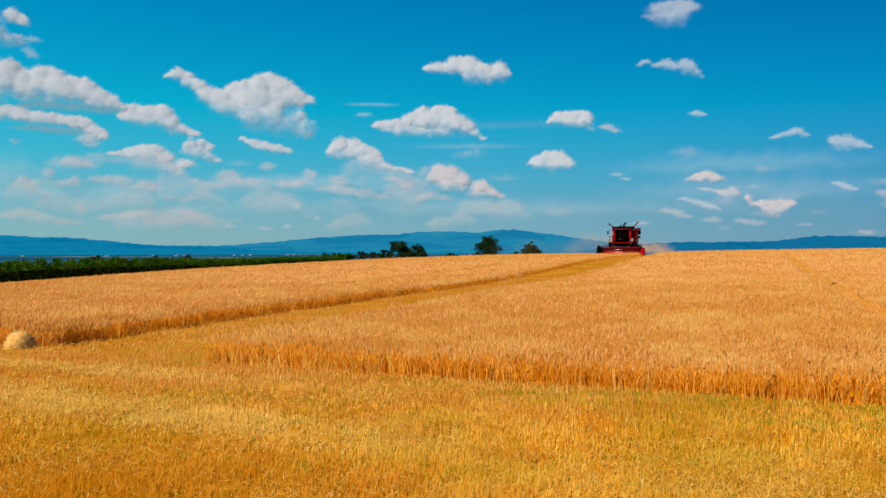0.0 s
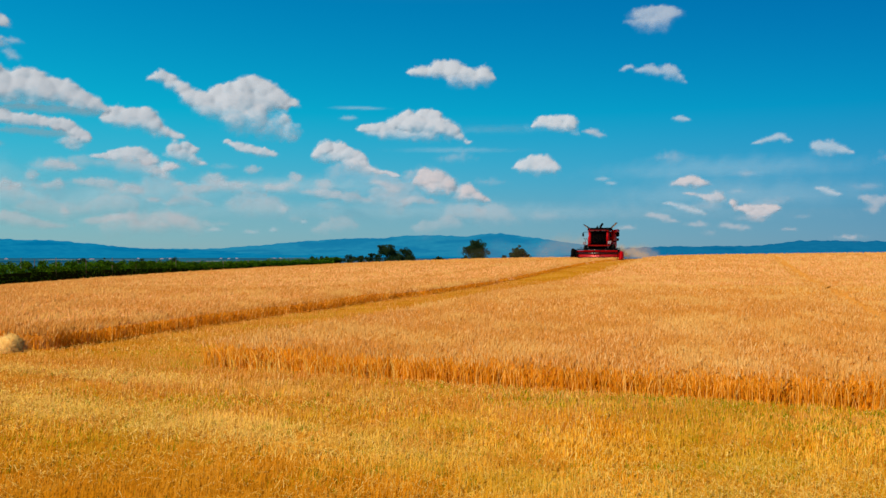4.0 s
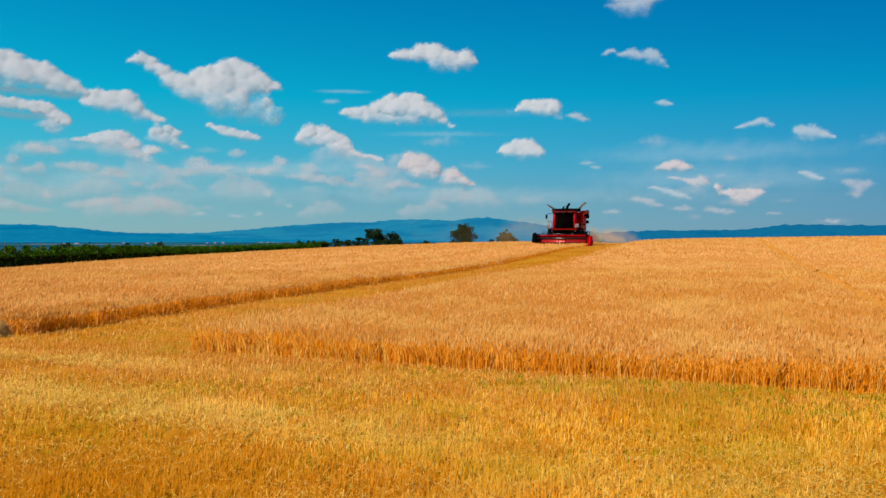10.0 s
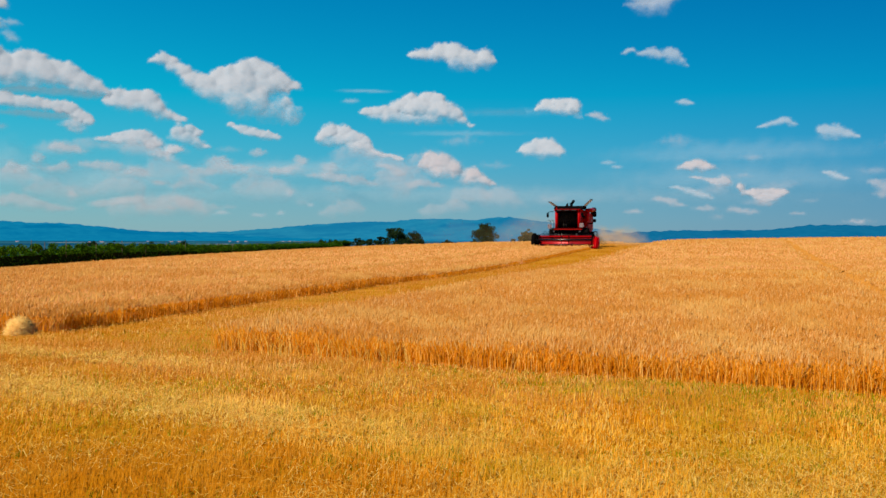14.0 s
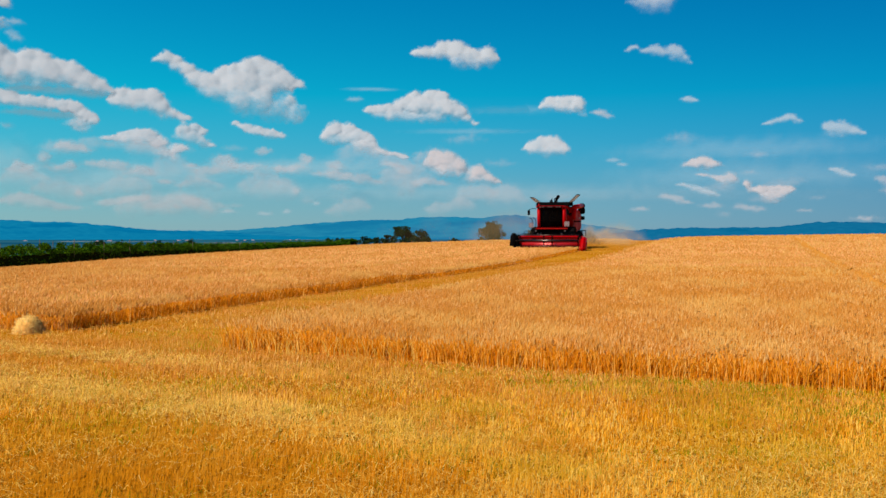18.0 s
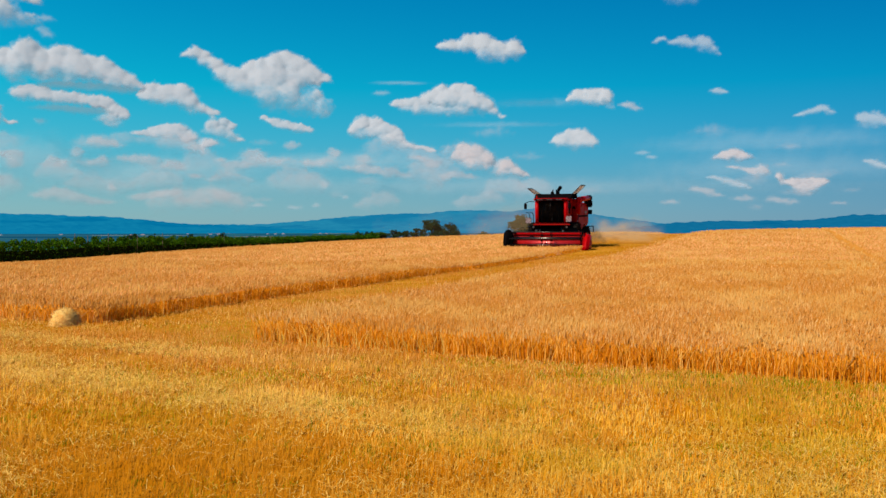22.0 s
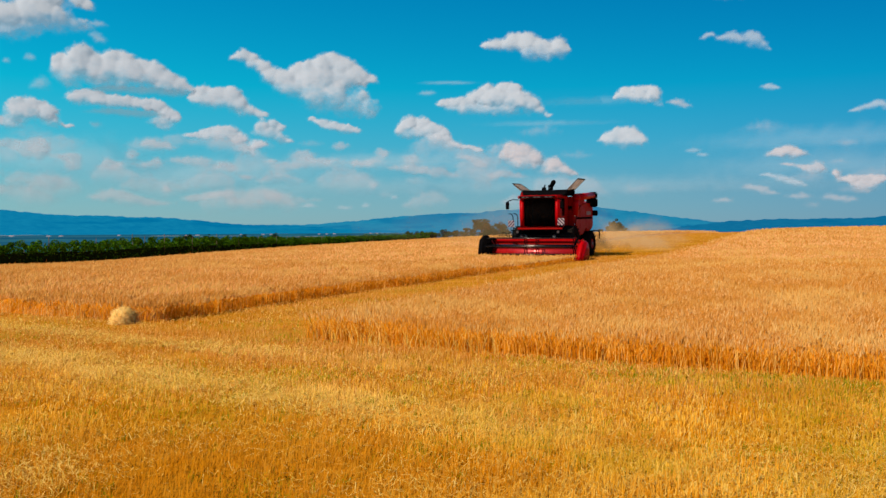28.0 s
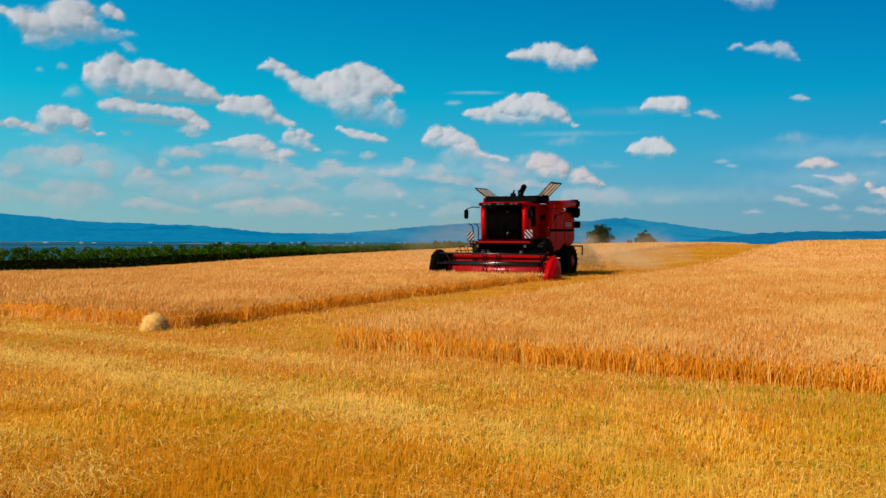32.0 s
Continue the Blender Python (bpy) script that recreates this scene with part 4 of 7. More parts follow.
def build_vines(rng):
    for k in range(9):
        row = thing("vine_row", "leafy dark green row of grapevines on wooden posts", "vineyard", "rows of vines")
        gap = 2.4 * k
        ys = np.arange(44, 258, 0.38 if k < 2 else 0.8) + rng.uniform(-0.2, 0.2)
        n = len(ys)
        xs = np.interp(ys, ROW_Y, ROW_X) - gap + rng.normal(0, 0.1, n)
        zg = ground_z(xs, ys)
        grown = np.interp(ys, (110, 258), (1.0, 0.5))
        vs = []
        for h0, h1 in ((0.3, 1.2), (1.2, 2.3), (2.3, 3.3)):
            if k > 2 and h1 < 1.0:
                continue
            c = np.stack([xs + rng.normal(0, 0.32 if h1 > 3 else 0.16, n), ys + rng.normal(0, 0.2, n), zg + rng.uniform(h0, h1, n) * grown], -1)
            v, f = leaf_cloud(rng, c, rng.uniform(0.3, 0.5, n), (6 if h1 < 1.5 else 24 if h1 < 2.5 else 120) if k == 0 else 30 if k < 2 else 9, 0.18 if k == 0 else 0.24)
            vs.append((v, f))
        v, f = joined(*vs)
        mesh_part("foliage", v, f, VINE, row)
        # a near-black core inside the row, painting the shade among its leaves
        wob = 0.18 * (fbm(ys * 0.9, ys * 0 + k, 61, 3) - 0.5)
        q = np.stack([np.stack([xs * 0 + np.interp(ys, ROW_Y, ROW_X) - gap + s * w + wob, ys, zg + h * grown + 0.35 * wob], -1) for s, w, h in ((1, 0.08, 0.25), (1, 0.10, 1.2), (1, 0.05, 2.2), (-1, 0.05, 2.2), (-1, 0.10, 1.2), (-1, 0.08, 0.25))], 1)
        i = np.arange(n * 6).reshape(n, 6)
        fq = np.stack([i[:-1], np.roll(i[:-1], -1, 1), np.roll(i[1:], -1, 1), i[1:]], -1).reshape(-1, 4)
        mesh_part("shade_core", q.reshape(-1, 3), fq, CORE_SHADE, row)
        for y in np.arange(50 + rng.uniform(0, 6), 250, 7.5 if k < 3 else 15):
            x = float(np.interp(y, ROW_Y, ROW_X)) - gap
            z = float(ground_z(x, y))
            bm = bmesh.new()
            lean = rng.uniform(-0.06, 0.06)
            rod(bm, (x, y, z - 0.1), (x + lean, y, z + rng.uniform(3.5, 3.95) * float(np.interp(y, (110, 258), (1.0, 0.5)))), 0.05, 0.04, 6)
            part("post", bm, POST, row)


def build_tree(rng, name, label, x, y, height, width, lobes=9, base=None, leaf=0.32, per=420):
    t = thing(name, label, "tree" if name == "tree" else "bush", "trees on the skyline")
    z0 = float(ground_z(x, y)) if base is None else base
    bm = bmesh.new()
    trunk_h = height * 0.42
    rod(bm, (x, y, z0 - 0.2), (x + 0.1, y, z0 + trunk_h), 0.03 * height + 0.03, 0.018 * height + 0.02, 8)
    part("trunk", bm, BARK, t)
    cs, rs = [], []
    for k in range(lobes):
        ang, up = rng.uniform(0, 6.283), rng.random()
        rad = width * 0.5 * math.sqrt(rng.random()) * (1.0 - 0.55 * up)
        c = Vector((x + rad * math.cos(ang), y + rad * math.sin(ang), z0 + height * (0.08 + 0.80 * up)))
        r = width * rng.uniform(0.13, 0.22) * (1.1 - 0.3 * up)
        bm = bmesh.new()
        a, b = Vector((x + 0.05, y, z0 + trunk_h * rng.uniform(0.45, 0.95))), c
        rod(bm, a, b, 0.012 * height + 0.01, 0.01, 5)
        part("limb", bm, BARK, t)
        for _ in range(5):
            cs.append(c + Vector((rng.normal(0, r * 0.6), rng.normal(0, r * 0.6), rng.normal(0, r * 0.45))))
            rs.append(r * rng.uniform(0.5, 0.9))
    v, f = leaf_cloud(rng, np.array(cs), np.array(rs), max(20, per // 5), leaf)
    mesh_part("crown", v, f, LEAF, t)
    return t


def build_trees(rng):
    dark = "dark green broadleaf tree rising behind the field's crest"
    bush = "low dark green bush behind the field's crest"
    build_tree(rng, "tree", dark, -12.6, 251, 5.9, 7.0, 20)
    build_tree(rng, "tree", dark, -7.2, 249, 5.4, 7.2, 20)
    build_tree(rng, "tree", "dark green round tree rising behind the field's crest", 13.5, 250, 6.0, 7.8, 24)
    build_tree(rng, "tree", "small dark green tree with a thin neighbour", 25.2, 249, 5.0, 6.2, 16)
    build_tree(rng, "tree", "thin sparse young tree on the skyline", 21.6, 249, 4.0, 1.8, 4, per=160)
    for x, y, h, w in ((-16.6, 250, 3.0, 3.6), (2.7, 250, 1.9, 3.4), (-20.5, 252, 2.1, 4.2), (-23.5, 255, 2.3, 4.4), (-27.5, 256, 2.1, 4.6), (-31.5, 258, 2.3, 4.4),
                       (-35.5, 262, 2.6, 2.8), (28.2, 250, 2.2, 2.6), (10.0, 250, 2.0, 2.6), (-120, 300, 2.6, 6.2), (-114, 300, 2.4, 4.6), (-99, 296, 2.8, 5.0), (-88, 296, 2.4, 6.0)):
        build_tree(rng, "bush", bush, x, y, h, w, 7, per=260)


def build_ridge(name, label, dist, az, el, mat, seed):
    """A range of hills: its skyline in degrees, with folds and foothills before it."""
    A = np.radians(np.linspace(az[0], az[-1], int((az[-1] - az[0]) * 9)))
    E = np.interp(np.degrees(A), az, el)
    rows = []
    for k, t in enumerate(np.linspace(0, 1, 14)):
        d = dist - 700 * (1 - t)
        top = dist * np.tan(np.radians(E)) + 2.0 + 14
        fold = (fbm(A * 26 + k * 0.35, A * 0 + k * 0.5, seed, 4) - 0.5) * 0.5 * math.sin(math.pi * t)
        z = -14 + top * np.clip(t**1.25 + fold, 0, 1) + (fbm(A * 160, A * 0 + 3.0 * k, seed + 5, 3) - 0.5) * 9 * t
        rows.append(np.stack([np.sin(A) * d, np.cos(A) * d, z], -1))
    rows.append(np.stack([np.sin(A) * (dist + 60), np.cos(A) * (dist + 60), A * 0 - 14], -1))
    V = np.stack(rows)
    m, n = V.shape[:2]
    i = np.arange(m * n).reshape(m, n)
    f = np.stack([i[:-1, :-1], i[:-1, 1:], i[1:, 1:], i[1:, :-1]], -1).reshape(-1, 4)
    ob = mesh_part(name, V.reshape(-1, 3), f, mat, smooth=True)
    tagged(ob, label, "hills", kind="structure")


def build_hills():
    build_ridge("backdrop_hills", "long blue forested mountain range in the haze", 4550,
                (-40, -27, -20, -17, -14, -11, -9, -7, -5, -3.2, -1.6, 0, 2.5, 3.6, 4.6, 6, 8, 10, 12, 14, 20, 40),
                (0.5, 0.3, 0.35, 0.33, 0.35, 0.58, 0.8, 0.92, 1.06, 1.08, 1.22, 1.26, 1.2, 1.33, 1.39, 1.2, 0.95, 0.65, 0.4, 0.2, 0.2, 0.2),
                far_material("haze_blue_mountain", (0.006, 0.04, 0.04), (0.008, 0.215, 0.42), 0.85, 0.02, 0.6, 1.4), 71)
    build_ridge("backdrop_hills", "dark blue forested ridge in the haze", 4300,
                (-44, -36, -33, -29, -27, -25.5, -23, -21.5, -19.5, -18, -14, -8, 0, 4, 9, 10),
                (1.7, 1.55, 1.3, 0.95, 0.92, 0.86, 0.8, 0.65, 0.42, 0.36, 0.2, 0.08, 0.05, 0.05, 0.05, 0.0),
                far_material("haze_blue_ridge", (0.003, 0.04, 0.045), (0.0, 0.185, 0.40), 0.85, 0.03, 0.6, 1.4), 93)
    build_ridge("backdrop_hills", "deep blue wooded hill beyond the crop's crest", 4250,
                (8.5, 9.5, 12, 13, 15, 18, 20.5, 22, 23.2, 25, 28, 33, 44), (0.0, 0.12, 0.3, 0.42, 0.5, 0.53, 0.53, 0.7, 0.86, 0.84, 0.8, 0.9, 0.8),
                far_material("haze_blue_hill", (0.004, 0.03, 0.04), (0.0, 0.14, 0.32), 0.85, 0.03, 0.6, 1.4), 97)


def build_villages(rng):
    """Pale roofs and walls scattered on the plain."""
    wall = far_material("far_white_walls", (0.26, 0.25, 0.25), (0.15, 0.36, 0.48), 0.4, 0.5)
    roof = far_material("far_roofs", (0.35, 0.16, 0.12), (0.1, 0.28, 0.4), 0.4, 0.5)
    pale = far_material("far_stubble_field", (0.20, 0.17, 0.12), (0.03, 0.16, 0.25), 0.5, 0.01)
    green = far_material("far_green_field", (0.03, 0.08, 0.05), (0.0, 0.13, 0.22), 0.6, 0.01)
    for k in range(22):
        az, d = radians(rng.uniform(-38, -2)), 900 + 2700 * rng.random() ** 0.8
        wide, deep = d * rng.uniform(0.008, 0.03), d * rng.uniform(0.04, 0.12)
        u, v = np.meshgrid(np.linspace(-wide, wide, 7), np.linspace(0, deep, 5))
        x, y = d * math.sin(az) + u + v * rng.uniform(-0.3, 0.3), d * math.cos(az) + v
        i = np.arange(35).reshape(5, 7)
        f = np.stack([i[:-1, :-1], i[:-1, 1:], i[1:, 1:], i[1:, :-1]], -1).reshape(-1, 4)
        ob = mesh_part("field", np.stack([x, y, ground_z(x, y) + 0.35], -1).reshape(-1, 3), f, pale if k % 5 < 2 else green)
        tagged(ob, "pale mown field far off on the plain" if k % 5 < 2 else "green field far off on the plain", "field", "fields on the plain")
    for az, d, w in ((-22.0, 2500, 16), (-21.7, 2530, 18), (-21.3, 2500, 22), (-26, 2700, 30), (-17.2, 2700, 20), (-16.7, 2650, 26), (-13.6, 2800, 22), (-13.1, 2760, 30),
                     (-12.6, 2820, 20), (-18.6, 2900, 18), (-10.2, 2900, 22), (-9.8, 2880, 18), (-30, 2500, 30), (-29.3, 2550, 24), (-32, 2600, 26), (-7.0, 2950, 20)):
        x, y = d * math.sin(radians(az)), d * math.cos(radians(az))
        z = float(ground_z(x, y))
        t = thing("farmhouse", "tiny pale farm building far off on the plain", "house", "buildings on the plain")
        w, dep, h = w * rng.uniform(0.15, 0.5), 9.0, rng.uniform(0.6, 1.8)
        bm = bmesh.new()
        box(bm, x - w / 2, x + w / 2, y, y + dep, z - 1, z + h)
        part("wall", bm, wall, t)
        bm = bmesh.new()
        prism(bm, ((y - 0.6, z + h), (y + dep / 2, z + h + 1.5), (y + dep + 0.6, z + h)), x - w / 2 - 0.5, x + w / 2 + 0.5)
        part("roof", bm, roof, t)


# ---- clouds ----
def blurred(h, r):
    for _ in range(3):
        for axis in (0, 1):
            pad = np.concatenate([np.repeat(np.take(h, [0], axis), r, axis), h, np.repeat(np.take(h, [-1], axis), r, axis)], axis)
            h = sum(np.take(pad, np.arange(k, k + h.shape[axis]), axis) for k in range(2 * r + 1)) / (2 * r + 1)
    return h


def relief(name, blobs, scale, cell, depth, seed, rough, soft, mat, thick, flat_base=0.0, freq=1.0, bulge=1.0, lean=0.9, tall=1.0):
    """A lumpy bank of vapour from round lumps (x, z, rx, rz): bulging forward, thin at its rim, facing -y."""
    B = np.array(blobs) * scale
    m = (B[:, 2].max() * 0.5 + 6 * cell)
    far = 1.35 if lean else 2.1
    x0, x1 = (B[:, 0] - B[:, 2] * far).min() - m * 0.2, (B[:, 0] + B[:, 2] * far).max() + m * 0.2
    z0, z1 = (B[:, 1] - B[:, 3] * 1.5).min(), (B[:, 1] + B[:, 3] * (far + 0.15)).max()
    X, Z = np.meshgrid(np.linspace(x0, x1, max(8, int((x1 - x0) / cell))), np.linspace(z0, z1, max(8, int((z1 - z0) / cell))))
    s = np.median(B[:, 3]) / freq
    wx = X + s * 0.42 * (fbm(X / s * 0.9, Z / s * 0.9, seed, 4) - 0.5) * 2
    wz = Z + s * 0.42 * (fbm(X / s * 0.9 + 31, Z / s * 0.9, seed + 3, 4) - 0.5) * 2
    field = np.zeros_like(X)
    acc = np.zeros_like(X)
    side = np.zeros_like(X)
    for bx, bz, rx, rz in B:
        below = np.where(wz < bz, 1.0 + flat_base, 1.0)
        q = ((wx - bx) / rx) ** 2 + ((wz - bz) * below / rz) ** 2
        g = np.exp(-1.25 * q)
        field += g
        side += g * (wz - bz) / rz
        acc = np.maximum(acc, np.sqrt(np.maximum(1 - q, 0)) * min(rx, rz * 1.6))
    d = np.minimum((field - 0.30) / 0.6, 1.2)
    fine = fbm(X / s * 1.9, Z / s * 1.9, seed + 9, 6, 0.56) - 0.5
    under = smooth01(-side / np.maximum(field, 1e-3) * 1.1)
    dens = smooth01((d + rough * fine * 2 + 0.22) / (soft * (1 + 1.3 * under))) * thick
    if not lean:  # dust thins out where it touches the ground
        dens = dens * smooth01((Z + 0.05) / 0.5)
    mid = np.average(B[:, 1])
    bil = fbm(X / s * 1.3 + 7, Z / s * 1.3, seed + 21, 5, 0.55) - 0.5
    Z = mid + (Z - mid) * tall
    Y = lean * (Z - mid) - depth * (acc + s * 1.3 * bil * np.clip(d + 0.3, 0, 1))
    V = np.stack([X, Y, Z], -1).reshape(-1, 3)
    n, k = X.shape
    i = np.arange(n * k).reshape(n, k)
    f = np.stack([i[:-1, :-1], i[:-1, 1:], i[1:, 1:], i[1:, :-1]], -1).reshape(-1, 4)
    dn = dens.reshape(-1)
    edge = ((X == x0) | (X == x1) | (Z == z0) | (Z == z1)).reshape(-1)
    dn[edge] = 0
    f = f[(dn[f] > (0.004 if lean else 0.012)).any(1)]
    used, inv = np.unique(f, return_inverse=True)
    ob = mesh_part(name, V[used], inv.reshape(-1, 4), mat, smooth=True)
    # shading normals from a softer bulge field, tilted up to look sunlit
    lumps = sum(np.abs(2 * value_noise(wx / s * 1.4 * 2**k + 5 * k, wz / s * 1.4 * 2**k, seed + 40 + k) - 1) * 0.55**k for k in range(4))
    H = s * 1.5 * (1 - np.exp(-1.3 * field)) + blurred(s * 0.16 * lumps * np.clip(d + 0.3, 0, 1), max(1, int(s * 0.13 / cell)))
    dz, dx = np.gradient(H, Z[1, 0] - Z[0, 0], X[0, 1] - X[0, 0])
    N = np.stack([-dx * bulge, -np.full_like(dx, 0.75), -dz * bulge + 0.5], -1).reshape(-1, 3)[used]
    N /= np.linalg.norm(N, axis=1)[:, None]
    ob.data.normals_split_custom_set_from_vertices(N.tolist())
    at = ob.data.attributes.new("thickness", "FLOAT", "POINT")
    at.data.foreach_set("value", dn[used].astype(np.float32))
    return ob


def cumulus(name, blobs, unit, cell, seed, soft, thick, mat, tall, bulge=1.0, fray=0.16):
    """A heaped cloud, as a relief sheet facing the camera, from round lumps (x, z, rx, rz): each lump carries smaller
    billows on its upper side; crisp above, dissolving below.
    """
    B = np.array(blobs) * unit * np.array((1, 1, 1.12, 1.12))
    pick = np.random.default_rng(seed)
    puffs = []
    for x, z, rx, rz in B:
        for count, low, high, out, r0, r1, base in ((7, -0.4, 3.5, 0.55, 0.40, 0.62, 0.45), (12, -0.1, 3.2, 0.82, 0.18, 0.34, 0.35)):
            for _ in range(count):
                t, r = pick.uniform(low, high), rz * pick.uniform(r0, r1)
                o = out * pick.uniform(0.6, 1.12)
                puffs.append((x + o * rx * math.cos(t), z + o * rz * math.sin(t), r * pick.uniform(1.0, 1.6), r, base * rz))
    m = 5 * cell
    x0, x1 = (B[:, 0] - B[:, 2] * 1.35).min() - m, (B[:, 0] + B[:, 2] * 1.35).max() + m
    z0, z1 = (B[:, 1] - B[:, 3] * 1.5).min() - m, (B[:, 1] + B[:, 3] * 1.5).max() + m
    xs, zs = np.linspace(x0, x1, max(10, int((x1 - x0) / cell))), np.linspace(z0, z1, max(10, int((z1 - z0) / cell)))
    X, Z = np.meshgrid(xs, zs)
    s = float(np.median(B[:, 3]))
    wx = X + s * 0.9 * (fbm(X / s * 1.1, Z / s * 1.1, seed, 5, 0.6) - 0.5)
    wz = Z + s * 0.9 * (fbm(X / s * 1.1 + 31, Z / s * 1.1, seed + 3, 5, 0.6) - 0.5)
    field, side, mass = np.full_like(X, 1e-3), np.zeros_like(X), np.zeros_like(X)
    for px, pz, rx, rz in B:
        q = ((wx - px) / rx) ** 2 + ((wz - pz) / rz) ** 2
        g = np.exp(-1.1 * q)
        field += g
        side += g * (wz - pz) / rz
        mass = np.maximum(mass, np.sqrt(np.maximum(1.15 - q, 0)) * rz)
    body = np.minimum((field - 0.36) / 0.5, 1.4)
    rim, H = np.full_like(X, -1.0), np.zeros_like(X)
    for px, pz, rx, rz, base in puffs:
        q = ((wx - px) / rx) ** 2 + ((wz - pz) / rz) ** 2
        rim = np.maximum(rim, (1 - np.sqrt(q)) * min(1.0, 1.3 * rz / s))
        H = np.maximum(H, np.sqrt(np.maximum(1 - q, 0)) * rz + base * smooth01((1 - q) * 2))
    inside = np.maximum(body, np.minimum(rim * 1.1, body + 0.6))
    H = 0.09 * blurred(H, max(1, int(s * 0.2 / cell))) + 0.85 * blurred(mass, max(1, int(s * 0.16 / cell)))
    top = inside > 0
    # how deep each place lies in its own column of cloud: 0 at the top, 1 at the base
    high = np.where(top, Z, -1e9).max(0)
    low = np.where(top, Z, 1e9).min(0)
    has = high > low
    column = np.where(has, (high - Z) / np.maximum(high - low, s * 0.8), 0.5)
    column = blurred(np.clip(column, 0, 1), 2)
    under = smooth01((column - 0.35) / 0.65) * 0.75 + 0.4 * smooth01(-side / field * 0.8)
    fine = fbm(X / s * 2.4, Z / s * 2.4, seed + 9, 5, 0.68) - 0.5
    wisp = fbm(X / s * 0.8, Z / s * 1.1, seed + 19, 4, 0.55) - 0.5
    d = inside + fray * fine * 2 * (0.6 + under) + 0.20
    dens = smooth01(d / (soft * (1 + 1.9 * under))) ** 1.15 * np.clip(thick * (1 - 0.66 * under + 1.3 * wisp * (0.2 + under)), 0, 1)
    dens[0], dens[-1], dens[:, 0], dens[:, -1] = 0, 0, 0, 0
    mid = float(np.average(B[:, 1]))
    dz, dx = np.gradient(H, zs[1] - zs[0], xs[1] - xs[0])
    Zt = mid + (Z - mid) * tall
    V = np.stack([X, 0.9 * (Zt - mid) - 0.35 * H, Zt], -1).reshape(-1, 3)
    n, k = X.shape
    i = np.arange(n * k).reshape(n, k)
    f = np.stack([i[:-1, :-1], i[:-1, 1:], i[1:, 1:], i[1:, :-1]], -1).reshape(-1, 4)
    dn = dens.reshape(-1)
    f = f[(dn[f] > 0.004).any(1)]
    used, inv = np.unique(f, return_inverse=True)
    ob = mesh_part(name, V[used], inv.reshape(-1, 4), mat, smooth=True)
    # normals tilted up at cloud tops, down at bases: draws their light and shade
    lift = 0.62 - 0.75 * under + 0.9 * wisp
    N = np.stack([-dx * bulge, -np.full_like(dx, 0.85), -dz * bulge + lift], -1).reshape(-1, 3)[used]
    N /= np.linalg.norm(N, axis=1)[:, None]
    ob.data.normals_split_custom_set_from_vertices(N.tolist())
    at = ob.data.attributes.new("thickness", "FLOAT", "POINT")
    at.data.foreach_set("value", dn[used].astype(np.float32))
    return ob


DRIFTING = []


def cloud(label, kind, *blobs):
    """A cloud from round lumps given by azimuth, height, and their half widths and half heights, in degrees."""
    if kind == "S" and len(blobs) > 1:
        for one in blobs:
            cloud(label, kind, one)
        return
    k = len(DRIFTING)
    b = np.array(blobs)
    az, el = np.average(b[:, 0], weights=b[:, 2]), np.average(b[:, 1], weights=b[:, 2])
    dist = (4150 if kind == "V" else 3150 + 85 * max(el, 0)) + 3 * k
    grow = {"C": 1.0, "P": 1.3, "S": 1.2, "H": 1.5}.get(kind, 1.0)
    loc = [(p - az, q - el, r * grow, s * grow) for p, q, r, s in blobs]
    unit = dist * radians(1)
    tall = 1 / (1 - 0.9 * math.tan(radians(el)))  # leaning back makes it look lower
    low = max(0.0, 1 - el / 7.5)
    if kind == "V":
        ob = relief("haze_veil", loc, unit, 22.0, 0.0, 200 + k, 0.28, 1.5, VEIL, 0.32 if az < -2 else 0.2, freq=1.3, tall=tall)
    elif kind == "G":
        ob = cumulus("cloud_base_shade", loc, unit, 4.0, 200 + k, 1.4, 0.55, CLOUD_SHADE, tall, 0.3, 0.2)
    elif kind == "H":
        ob = cumulus("cloud_scrap", loc, unit, 5.0, 200 + k, 2.1, 0.36, CLOUD_WARM, tall, 0.35, 0.9)
    elif kind == "P":
        ob = cumulus("cloud_scrap", loc, unit, 3.0, 200 + k, 1.5, 0.66 - 0.26 * low, CLOUD_WARM, tall, 0.45, 0.75)
    elif kind == "S":
        ob = cumulus("cloud_scrap", loc, unit, 3.5, 200 + k, 1.4, 0.42, CLOUD, tall, 0.4, 0.34)
    elif kind == "T":
        ob = cumulus("cloud", loc, unit, 2.5, 200 + k, 1.45, 0.60, CLOUD, tall, 0.5, 0.45)
    else:
        small = smooth01((3.2 - b[:, 2].sum()) / 2.0)
        ob = cumulus("cloud", loc, unit, 2.5, 200 + k, 1.05 + 0.4 * low + 0.35 * small, 1.0 - 0.12 * low - 0.34 * small, CLOUD if el > 5 else CLOUD_WARM, tall, 0.72, 0.38)
    tagged(ob, label, "cloud", "clouds in the sky")
    # the whole sky drifts slowly to the left, the higher the faster
    DRIFTING.append((ob, az, el, dist, -(0.004 + 0.0043 * max(el, 0)) if kind != "V" else -0.012))


